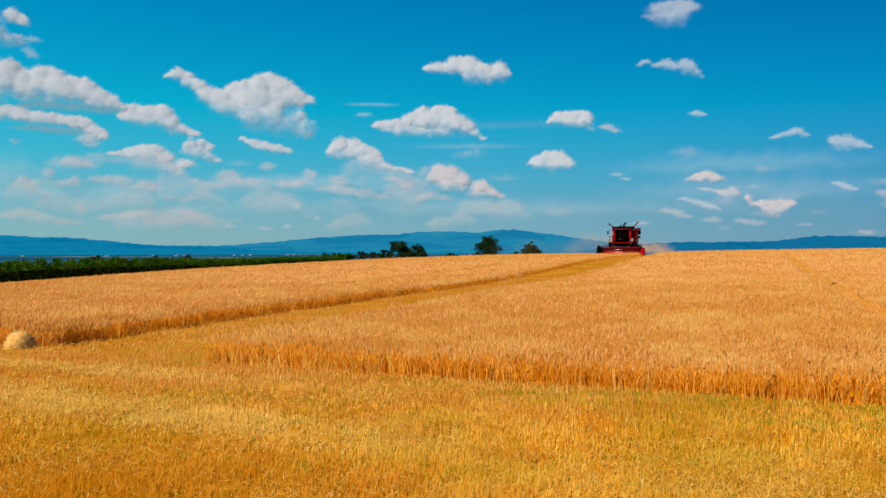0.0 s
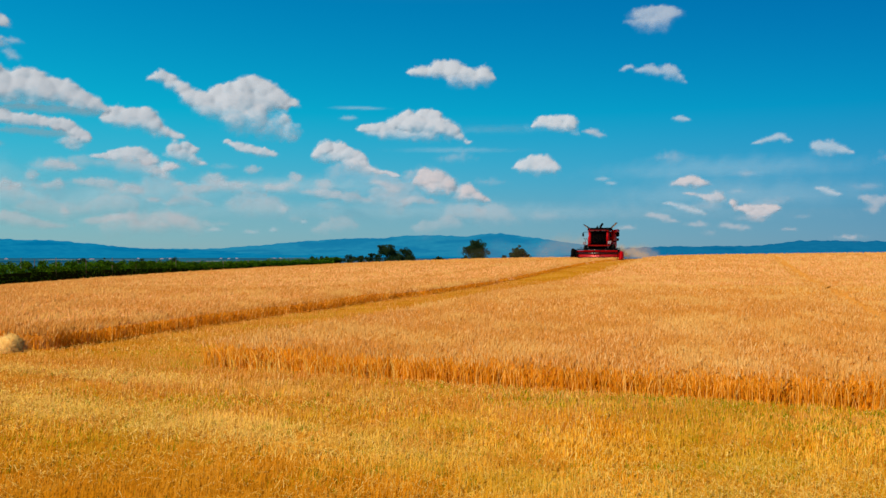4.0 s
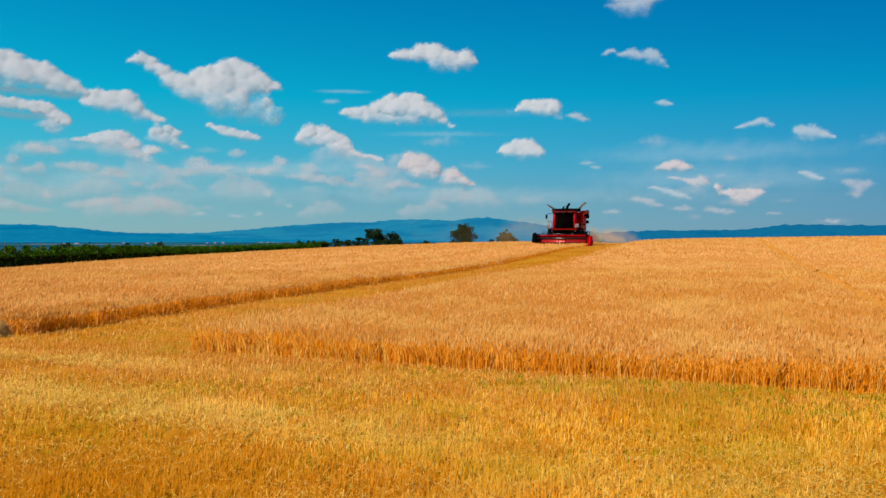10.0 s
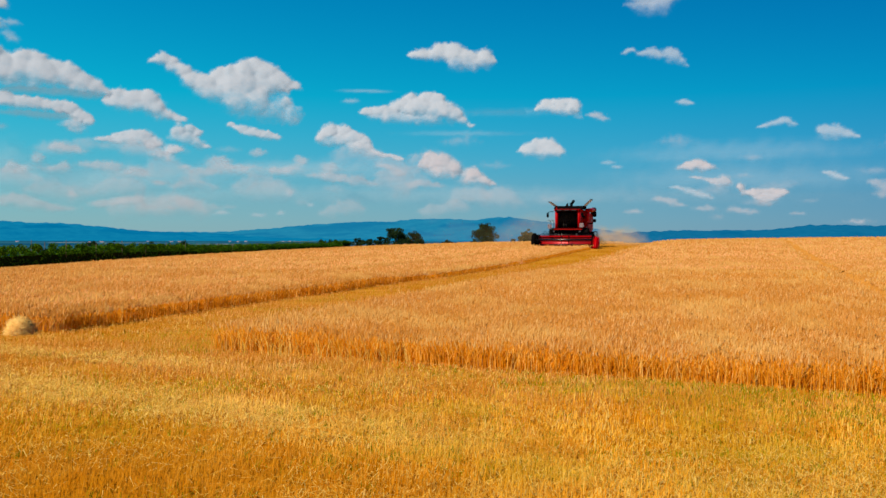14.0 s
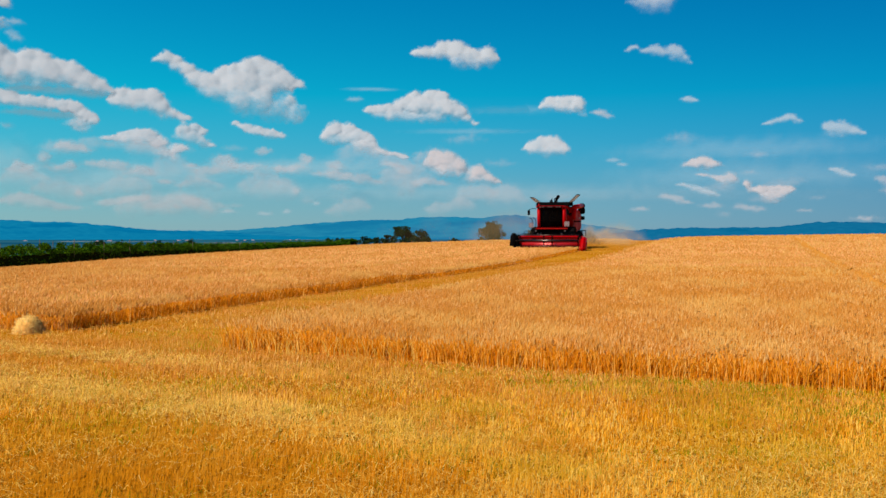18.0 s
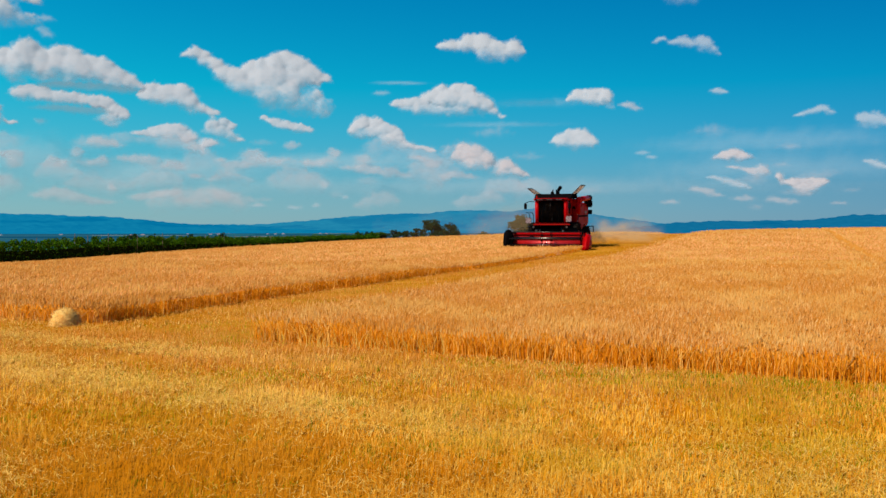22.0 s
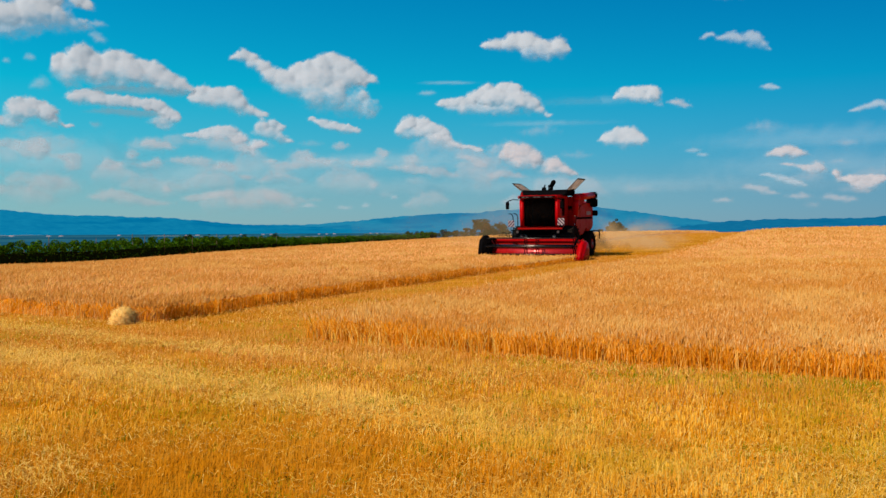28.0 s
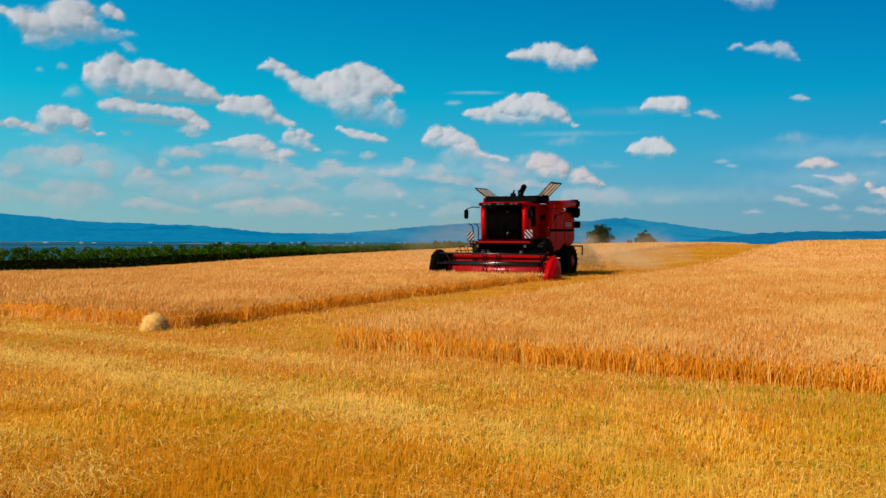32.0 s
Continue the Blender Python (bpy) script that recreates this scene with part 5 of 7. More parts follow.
def build_clouds():
    # faint small puffs low in the hazy sky
    pick = np.random.default_rng(5)
    for _ in range(30):
        az, el = pick.uniform(-40, 6), pick.uniform(1.5, 5.6)
        lumps = [(az + pick.normal(0, 0.9), el + pick.normal(0, 0.24), pick.uniform(0.35, 0.8), pick.uniform(0.24, 0.5)) for _ in range(5)]
        cloud("soft faint heap of cloud low in haze", "H", *lumps)
    for _ in range(30):
        az = pick.uniform(-37, 12) if pick.random() < 0.75 else pick.uniform(12, 33)
        el, w = pick.uniform(1.7, 6.5), pick.uniform(0.35, 1.0)
        cloud("faint small puff of white cloud in haze", "H", (az, el, w, w * pick.uniform(0.3, 0.5)))
    cloud("large white cumulus with a flat grey base", "C", (-28.62, 10.31, 0.4, 0.39), (-28.48, 9.69, 0.52, 0.46), (-27.81, 9.2, 0.82, 0.66), (-27.07, 10.55, 0.42, 0.6), (-27.51, 10.35, 0.74, 0.93), (-26.63, 9.85, 0.75, 0.74), (-25.57, 10.59, 0.55, 0.51), (-24.8, 10.46, 0.56, 0.48), (-25.88, 9.68, 0.91, 0.74), (-24.66, 9.61, 0.93, 0.82), (-23.63, 10.15, 0.38, 0.41), (-23.09, 9.8, 0.57, 0.55), (-23.73, 9.35, 0.88, 0.62), (-22.46, 9.44, 0.64, 0.55), (-21.82, 9.08, 0.71, 0.45), (-22.78, 8.92, 0.96, 0.41), (-21.34, 8.77, 0.52, 0.31), (-26.48, 8.98, 1.2, 0.4), (-24.82, 8.94, 1.54, 0.31))
    cloud("dim grey bank drawn for a cumulus's shaded base", "G", (-23.73, 8.59, 2.36, 0.34), (-25.28, 8.58, 1.53, 0.27), (-22.15, 8.52, 0.96, 0.24))
    cloud("long low shelf of white cumulus", "C", (-27.08, 8.29, 0.74, 0.37), (-26.64, 7.9, 0.9, 0.44), (-25.28, 7.86, 1.07, 0.44), (-24.05, 7.8, 0.94, 0.38), (-23.11, 7.79, 0.63, 0.34), (-22.48, 7.31, 0.58, 0.31), (-22, 7.03, 0.32, 0.28), (-23.11, 6.77, 0.7, 0.31), (-22.64, 6.46, 0.51, 0.28), (-27.68, 8.02, 0.73, 0.4))
    cloud("dim grey bank drawn for a cumulus's shaded base", "G", (-25.59, 7.24, 1.83, 0.27), (-23.9, 7.17, 1.25, 0.27))
    cloud("rounded white cumulus cloud drifting", "C", (-20.36, 8.79, 0.46, 0.42), (-19.37, 8.67, 0.73, 0.49), (-18.54, 8.58, 0.61, 0.5), (-20.04, 8.23, 0.93, 0.46), (-18.87, 8.01, 1.01, 0.46), (-18.03, 8.05, 0.54, 0.5), (-17.53, 7.58, 0.61, 0.36), (-16.67, 7.33, 0.48, 0.29), (-20.86, 8.35, 0.33, 0.28))
    cloud("white cumulus stretched out like a wing", "C", (-17.75, 11.27, 0.48, 0.39), (-17.17, 11.13, 0.48, 0.32), (-18.19, 11.07, 0.41, 0.21), (-16.49, 10.48, 0.55, 0.43), (-17.1, 10.58, 0.45, 0.29), (-15.8, 9.82, 0.62, 0.47), (-15.11, 9.68, 0.7, 0.54), (-14.59, 9, 0.98, 0.58), (-14.23, 10.31, 0.49, 0.44), (-13.53, 10.34, 0.43, 0.58), (-12.64, 10.66, 0.57, 0.66), (-11.85, 10.97, 0.65, 0.51), (-11.21, 10.64, 0.72, 0.59), (-10.49, 10.1, 0.8, 0.55), (-9.77, 9.7, 0.58, 0.3), (-13, 9.77, 1.25, 0.73), (-11.57, 9.71, 1.26, 0.48), (-13, 8.7, 1.07, 0.73), (-11.86, 8.56, 0.79, 0.81), (-11.22, 8.05, 1.01, 0.59), (-12.65, 7.83, 0.93, 0.4), (-10.13, 8.69, 0.44, 0.37), (-9.59, 7.98, 0.51, 0.48), (-10.14, 7.53, 0.73, 0.3))
    cloud("small flat white cloud drifting", "C", (-12.83, 6.93, 0.57, 0.29), (-12.12, 6.69, 0.72, 0.33), (-11.3, 6.57, 0.65, 0.29), (-13.54, 7.19, 0.25, 0.18), (-10.86, 6.43, 0.51, 0.26))
    cloud("broken bank of white cumulus", "C", (-20.05, 6.23, 0.46, 0.21), (-19.05, 6.4, 0.74, 0.35), (-19.39, 5.97, 1.17, 0.39), (-21.03, 5.94, 0.72, 0.24), (-18.55, 5.86, 0.84, 0.32), (-16.92, 5.49, 0.55, 0.32), (-18.05, 5.11, 0.61, 0.32), (-17.54, 4.84, 0.55, 0.29))
    cloud("broken bank of white cumulus", "C", (-16.68, 6.7, 0.41, 0.43), (-15.99, 6.83, 0.31, 0.32), (-15.54, 6.67, 0.35, 0.22), (-16.51, 6.11, 0.83, 0.43), (-15.65, 5.88, 0.49, 0.36), (-15.13, 5.68, 0.35, 0.25))
    cloud("small puffy white cloud drifting", "P", (-23.44, 5.34, 0.57, 0.28), (-22.81, 5.16, 0.64, 0.24), (-23.91, 5.38, 0.25, 0.21))
    cloud("small puffy white cloud drifting", "P", (-24.85, 4.67, 0.37, 0.31), (-26.16, 4.22, 0.27, 0.27), (-26.22, 3.89, 0.54, 0.2), (-25.16, 3.99, 0.77, 0.2), (-23.76, 3.96, 0.57, 0.21), (-23.38, 4.32, 0.32, 0.21))
    cloud("soft faint heap of cloud low in haze", "P", (-20.72, 4.33, 0.59, 0.28), (-19.06, 4.16, 0.47, 0.25), (-20.23, 3.71, 0.66, 0.21), (-19.23, 3.81, 0.47, 0.21), (-21.85, 4.36, 0.81, 0.28), (-16.24, 4.41, 0.41, 0.18), (-17.89, 3.34, 0.54, 0.21))
    cloud("soft faint heap of cloud low in haze", "P", (-16, 3.38, 0.69, 0.32), (-16.52, 3.08, 0.62, 0.22), (-15.31, 3.17, 0.49, 0.22), (-14.61, 3.11, 0.42, 0.22), (-15.06, 4.18, 1.05, 0.29))
    cloud("soft faint heap of cloud low in haze", "P", (-21.38, 1.88, 0.52, 0.28), (-19.41, 2.26, 0.67, 0.32), (-20.56, 2.13, 0.59, 0.21), (-22.98, 2.51, 0.29, 0.24), (-17.22, 1.82, 0.41, 0.18))
    cloud("soft faint heap of cloud low in haze", "P", (-25.93, 2.29, 0.61, 0.27), (-25.02, 1.83, 0.77, 0.27), (-24.09, 1.64, 1.25, 0.24), (-26.83, 2, 0.6, 0.3))
    cloud("faint small puff of white cloud in haze", "P", (-11.77, 5.47, 0.5, 0.26), (-9.05, 5.01, 0.37, 0.26), (-11.59, 4.24, 1.08, 0.33), (-13.37, 4.21, 1.42, 0.36), (-9.42, 4.27, 0.73, 0.3), (-14.25, 4.92, 0.7, 0.29))
    cloud("soft faint heap of cloud low in haze", "P", (-7.22, 4.66, 0.59, 0.26), (-7.77, 4, 0.92, 0.22), (-6.85, 3.86, 0.66, 0.22), (-5.37, 3.76, 0.45, 0.37), (-4.82, 3.5, 0.74, 0.26), (-6.86, 3, 0.66, 0.22))
    cloud("soft faint heap of cloud low in haze", "P", (-3.51, 4.69, 0.67, 0.22), (-2.58, 4.21, 0.45, 0.22), (-2.32, 3.14, 0.67, 0.34), (-2.58, 2.73, 0.52, 0.19), (-1.27, 3.58, 0.52, 0.22), (-0.15, 3.4, 0.52, 0.22))
    cloud("faint small puff of white cloud in haze", "S", (-9.79, 2.8, 0.29, 0.33), (-8.44, 2.07, 0.29, 0.19), (-11.78, 1.39, 0.5, 0.18), (-10.34, 1.54, 0.29, 0.18), (-14.09, 1.52, 0.49, 0.18), (-26.16, 12.39, 0.42, 0.27))
    cloud("towering white cumulus with lumpy top", "C", (-7.22, 7.05, 0.52, 0.45), (-7.59, 6.57, 0.44, 0.37), (-6.22, 7.06, 0.48, 0.37), (-5.56, 6.59, 0.59, 0.41), (-6.67, 6.32, 1.04, 0.37), (-5, 6.34, 0.45, 0.34), (-5.37, 5.79, 0.82, 0.45), (-4.44, 5.5, 0.67, 0.34), (-3.51, 5.36, 0.67, 0.19), (-2.69, 5.21, 0.45, 0.15), (-7.03, 6.14, 0.74, 0.22))
    cloud("towering white cumulus with lumpy top", "C", (-0.6, 5.44, 0.45, 0.34), (0.04, 5.07, 0.75, 0.52), (0.79, 4.63, 0.67, 0.49), (0.22, 4.14, 1.05, 0.49), (-0.9, 4.77, 0.52, 0.37), (2.28, 4.21, 0.56, 0.41), (2.92, 3.77, 0.52, 0.37), (1.91, 3.58, 0.75, 0.3), (3.51, 3.5, 0.37, 0.22))
    cloud("domed white cumulus with shaded base", "C", (-1.83, 9.18, 0.37, 0.37), (-0.71, 9.26, 0.45, 0.37), (-0.15, 9.04, 0.52, 0.41), (-2.39, 8.74, 0.67, 0.45), (-1.27, 8.56, 1.12, 0.6), (0.04, 8.38, 1.05, 0.6), (-3.51, 8.3, 0.82, 0.34), (-4.63, 8.21, 0.6, 0.26), (-3.14, 7.82, 1.31, 0.34), (-1.64, 7.69, 1.31, 0.37), (-0.34, 7.84, 1.12, 0.41), (0.97, 8.09, 0.6, 0.45), (1.35, 7.65, 0.45, 0.3), (2.02, 7.35, 0.3, 0.19))
    cloud("thin scraps of white cloud", "S", (-5.81, 8.85, 0.52, 0.19), (-26.28, 11.68, 0.3, 0.3))
    cloud("white cumulus with a flat top", "C", (-1.19, 11.99, 0.6, 0.37), (0.04, 12.17, 0.6, 0.49), (0.97, 12.17, 0.67, 0.52), (1.9, 11.81, 0.67, 0.45), (3.02, 11.8, 0.45, 0.49), (3.39, 11.44, 0.34, 0.34), (2.46, 11.34, 0.82, 0.41), (1.16, 11.2, 0.52, 0.49), (0.04, 11.74, 0.94, 0.3), (-1.64, 11.91, 0.37, 0.19), (2.65, 11.12, 0.67, 0.22))
    cloud("small flat white cloud drifting", "C", (7.1, 8.75, 0.44, 0.3), (8.02, 8.74, 0.66, 0.37), (8.83, 8.57, 0.44, 0.44), (7.65, 8.38, 0.96, 0.33), (8.39, 8.11, 0.73, 0.22), (6.73, 8.4, 0.3, 0.19), (9.19, 7.81, 0.29, 0.15))
    cloud("thin scraps of white cloud", "P", (10.21, 7.97, 0.51, 0.18), (10.75, 7.66, 0.36, 0.15))
    cloud("rounded white cumulus cloud drifting", "C", (6.37, 5.96, 0.67, 0.48), (7.11, 6.13, 0.66, 0.45), (7.66, 5.58, 0.59, 0.41), (6.74, 5.48, 1.03, 0.41), (5.82, 5.71, 0.45, 0.3))
    cloud("thin curved white cloud wisp", "T", (12.53, 11.99, 0.36, 0.18), (12.17, 11.8, 0.25, 0.11), (13.24, 11.68, 0.43, 0.18), (13.87, 11.79, 0.49, 0.33), (14.19, 11.46, 0.49, 0.25), (14.93, 11.8, 0.35, 0.29), (15.27, 11.51, 0.42, 0.36), (15.52, 11.12, 0.42, 0.25), (15, 11.11, 0.35, 0.18), (15.87, 10.86, 0.21, 0.11))
    cloud("high white cloud over the field", "T", (13.58, 14.48, 0.89, 0.33), (14.46, 14.52, 0.63, 0.51), (13.94, 14.12, 0.78, 0.25), (12.7, 14.66, 0.5, 0.18), (13.75, 15.21, 1.41, 0.44), (14.63, 15.08, 1.05, 0.44))
    cloud("small flat white cloud drifting", "T", (15.81, 8.63, 0.49, 0.22), (16.05, 8.48, 0.42, 0.14))
    cloud("small flat white cloud drifting", "T", (21.25, 7.07, 0.65, 0.24), (21.83, 7.25, 0.45, 0.24), (20.6, 6.89, 0.39, 0.14), (22.29, 6.95, 0.32, 0.17))
    cloud("small puffy white cloud drifting", "T", (23.96, 6.6, 0.44, 0.34), (24.74, 6.46, 0.56, 0.44), (25.36, 6.26, 0.49, 0.3), (24.43, 6.04, 0.78, 0.24), (25.81, 6.03, 0.27, 0.17))
    cloud("domed white cumulus with shaded base", "C", (16.58, 4.68, 0.55, 0.4), (16.07, 4.52, 0.69, 0.29), (17.2, 4.49, 0.55, 0.32), (16.76, 4.32, 0.96, 0.14))
    cloud("small flat white cloud drifting", "C", (16.59, 3.86, 0.48, 0.18), (17.62, 3.63, 0.61, 0.21), (18.29, 3.62, 0.41, 0.39), (18.13, 3.34, 0.61, 0.25))
    cloud("small flat white cloud drifting", "T", (15.38, 3.24, 0.49, 0.18), (16.25, 2.98, 0.62, 0.25), (16.94, 2.72, 0.62, 0.22), (17.35, 2.53, 0.34, 0.11))
    cloud("small flat white cloud drifting", "P", (14.26, 2.5, 0.42, 0.18), (15.04, 2.38, 0.35, 0.18), (15.49, 2.09, 0.49, 0.14), (12.74, 1.68, 0.5, 0.18))
    cloud("broken bank of white cumulus", "C", (19.23, 3.21, 0.2, 0.32), (19.47, 2.85, 0.27, 0.21), (20.13, 2.84, 0.4, 0.32), (21.12, 2.93, 0.65, 0.24), (21.67, 2.81, 0.39, 0.24), (20.79, 2.48, 0.82, 0.32), (20.7, 2.1, 0.59, 0.18))
    cloud("thin scraps of white cloud", "P", (17.11, 1.89, 0.62, 0.21), (17.9, 1.28, 0.41, 0.18), (18.97, 1.8, 0.4, 0.18), (19.81, 1.62, 0.53, 0.18), (22.58, 1.52, 0.45, 0.14))
    cloud("small puffy white cloud drifting", "T", (24.29, 4.02, 0.44, 0.17), (24.76, 3.73, 0.49, 0.2), (25.13, 3.58, 0.37, 0.14))
    cloud("small puffy white cloud drifting", "P", (26.88, 3.36, 0.42, 0.2), (27.33, 2.69, 0.41, 0.27), (27.77, 3.24, 0.35, 0.23), (26.15, 1.04, 0.91, 0.17))
    cloud("thin scraps of white cloud", "S", (11.12, 4.87, 0.43, 0.18), (11.66, 4.6, 0.36, 0.15))
    cloud("large white cumulus with grey base", "C", (-32.05, 12.74, 0.67, 0.7), (-31, 12.53, 0.96, 0.71), (-30.93, 11.58, 0.83, 0.51), (-29.58, 12.83, 0.99, 0.81), (-29.34, 13.82, 1.14, 0.59), (-28.65, 12.6, 0.87, 0.66), (-27.87, 12.27, 1.03, 0.4), (-26.9, 12.25, 0.42, 0.27), (-27.26, 13.86, 0.41, 0.4), (-26.79, 13.58, 0.48, 0.33), (-31.55, 11.52, 0.38, 0.38), (-29.96, 11.99, 1.27, 0.52), (-33.07, 13.1, 0.37, 0.31))
    cloud("thin scraps of white cloud", "S", (-26.04, 11.49, 0.3, 0.27), (-30.11, 10.18, 0.28, 0.23), (-31.38, 9.92, 0.19, 0.16), (-26.73, 6.41, 0.3, 0.27), (-29.62, 8.56, 0.45, 0.46))
    cloud("domed white cumulus with shaded base", "C", (-30.96, 7.54, 0.55, 0.39), (-30.17, 7.59, 0.56, 0.39), (-30.69, 6.99, 0.97, 0.58), (-29.43, 7.06, 0.51, 0.52), (-29.17, 6.4, 0.51, 0.33), (-31.37, 6.29, 0.82, 0.32), (-33, 6.85, 0.47, 0.31), (-32.57, 6.55, 0.8, 0.25), (-28.37, 6.33, 0.35, 0.16), (-34.36, 6.61, 0.77, 0.37))
    cloud("broken bank of white cumulus", "P", (-30.21, 5.23, 0.56, 0.32), (-30.72, 4.8, 0.69, 0.39), (-30.1, 4.76, 0.39, 0.45), (-31.32, 5.12, 0.38, 0.19), (-32.23, 5.24, 0.54, 0.25), (-28.85, 4.46, 0.4, 0.2), (-28.1, 4.49, 0.35, 0.23), (-28.25, 3.86, 0.52, 0.26), (-33.09, 4.04, 0.79, 0.31), (-33.58, 3.52, 0.52, 0.25), (-32.54, 3.39, 0.67, 0.19), (-28.97, 2.98, 0.72, 0.3), (-31.35, 2.92, 0.82, 0.22), (-30.12, 2.61, 1.26, 0.23))
    cloud("long thin veil of haze", "V", (19.0, 5.3, 9.5, 0.95))
    cloud("wide thin veil of haze", "V", (19.33, 3.75, 10.02, 1.2))
    cloud("wide thin veil of haze", "V", (-8.34, 4.3, 8.81, 0.96))
    cloud("wide thin veil of haze", "V", (-20.92, 3.5, 9.82, 1.4))
    cloud("long thin veil of haze", "V", (1.72, 6.86, 4.87, 0.26))
    cloud("long thin streak of high cloud", "V", (4.34, 8.21, 3.69, 0.37))
    cloud("wide thin veil of haze", "V", (-28.91, 4.3, 5.17, 1.8))
    cloud("long thin streak of high cloud", "V", (-4.83, 9.55, 2.05, 0.16))
    cloud("wide thin veil of haze", "V", (-0.15, 2.75, 30.0, 0.8))

rng = np.random.default_rng(23)
build_vines(rng)
build_trees(rng)
build_hills()
build_villages(rng)
build_clouds()

# ---- the combine harvester: x to its left, y to its rear, z up; its front axle stands over the origin ----
def wheel(parent, x, y, r, width, lugs, out):
    """A lugged tyre on a rim; out: the side on which the hub shows."""
    hub = part("wheel", rod(bmesh.new(), (-width * 0.38, 0, 0), (width * 0.38, 0, 0), r * 0.5, seg=24), BLACK, parent)
    hub.location = (x, y, r)
    bm = bmesh.new()
    seg, prof = 40, ((-0.5, 0.52), (-0.5, 0.80), (-0.42, 0.93), (-0.2, 0.97), (0.2, 0.97), (0.42, 0.93), (0.5, 0.80), (0.5, 0.52))
    ring = [[bm.verts.new((w * width, r * q * math.cos(2 * math.pi * k / seg), r * q * math.sin(2 * math.pi * k / seg))) for w, q in prof] for k in range(seg)]
    for k in range(seg):
        for j in range(len(prof)):
            a, b = ring[k], ring[(k + 1) % seg]
            jj = (j + 1) % len(prof)
            bm.faces.new((a[j], a[jj], b[jj], b[j]))
    for k in range(lugs):
        for side in (-1, 1):
            t = 2 * math.pi * (k + (0.25 if side > 0 else -0.25)) / lugs
            vs = []
            for q in (0.955, 1.0):
                for w, dt in ((0.03, 0.11), (0.48, -0.02), (0.48, -0.09), (0.03, 0.03)):
                    vs.append(bm.verts.new((side * w * width, r * q * math.cos(t + dt), r * q * math.sin(t + dt))))
            for f in ((4, 5, 6, 7), (0, 1, 5, 4), (1, 2, 6, 5), (2, 3, 7, 6), (3, 0, 4, 7)):
                bm.faces.new([vs[i] for i in f])
    part("tyre", bm, RUBBER, hub)
    bm = bmesh.new()
    rod(bm, (out * width * 0.30, 0, 0), (out * width * 0.42, 0, 0), r * 0.5, r * 0.36, 24)
    part("rim", bm, RED_DUSTY_SHADE, hub)
    bm = bmesh.new()
    rod(bm, (out * width * 0.38, 0, 0), (out * width * 0.5, 0, 0), r * 0.16, r * 0.12, 14)
    for k in range(8):
        t = k * math.pi / 4
        rod(bm, (out * width * 0.42, r * 0.25 * math.cos(t), r * 0.25 * math.sin(t)), (out * width * 0.45, r * 0.25 * math.cos(t), r * 0.25 * math.sin(t)), 0.02, seg=6)
    part("hub_cap", bm, GREY, hub)
    return hub


def striped_board(parent, x, y, z, size, way=1):
    """A square warning board with slanting stripes."""
    bm = bmesh.new()
    box(bm, x - size / 2, x + size / 2, y, y + 0.03, z - size / 2, z + size / 2, 0.006)
    board = part("warning_board", bm, BOARD, parent, "white warning board with dark slanting stripes")
    s = size / 2
    for k in range(-2, 3):
        c = k * size * 0.5
        # the band |u - v - c| < w, clipped to the board
        w = size * 0.13
        poly = [(-s, -s), (s, -s), (s, s), (-s, s)]
        for sign, lim in ((1, c + w), (-1, -(c - w))):
            outp = []
            for i in range(len(poly)):
                p, q = poly[i], poly[(i + 1) % len(poly)]
                fp, fq = sign * (p[0] - p[1]) - lim, sign * (q[0] - q[1]) - lim
                if fp <= 0:
                    outp.append(p)
                if fp * fq < 0:
                    t = fp / (fp - fq)
                    outp.append((p[0] + t * (q[0] - p[0]), p[1] + t * (q[1] - p[1])))
            poly = outp
            if len(poly) < 3:
                break
        if len(poly) < 3:
            continue
        bm = bmesh.new()
        a = [bm.verts.new((x + way * u, y - 0.006, z + v)) for u, v in poly]
        b = [bm.verts.new((x + way * u, y + 0.004, z + v)) for u, v in poly]
        bm.faces.new(a)
        for i in range(len(a)):
            bm.faces.new((a[i], b[i], b[(i + 1) % len(a)], a[(i + 1) % len(a)]))
        bmesh.ops.recalc_face_normals(bm, faces=bm.faces[:])
        part("stripe", bm, NAVY, board)
    return board


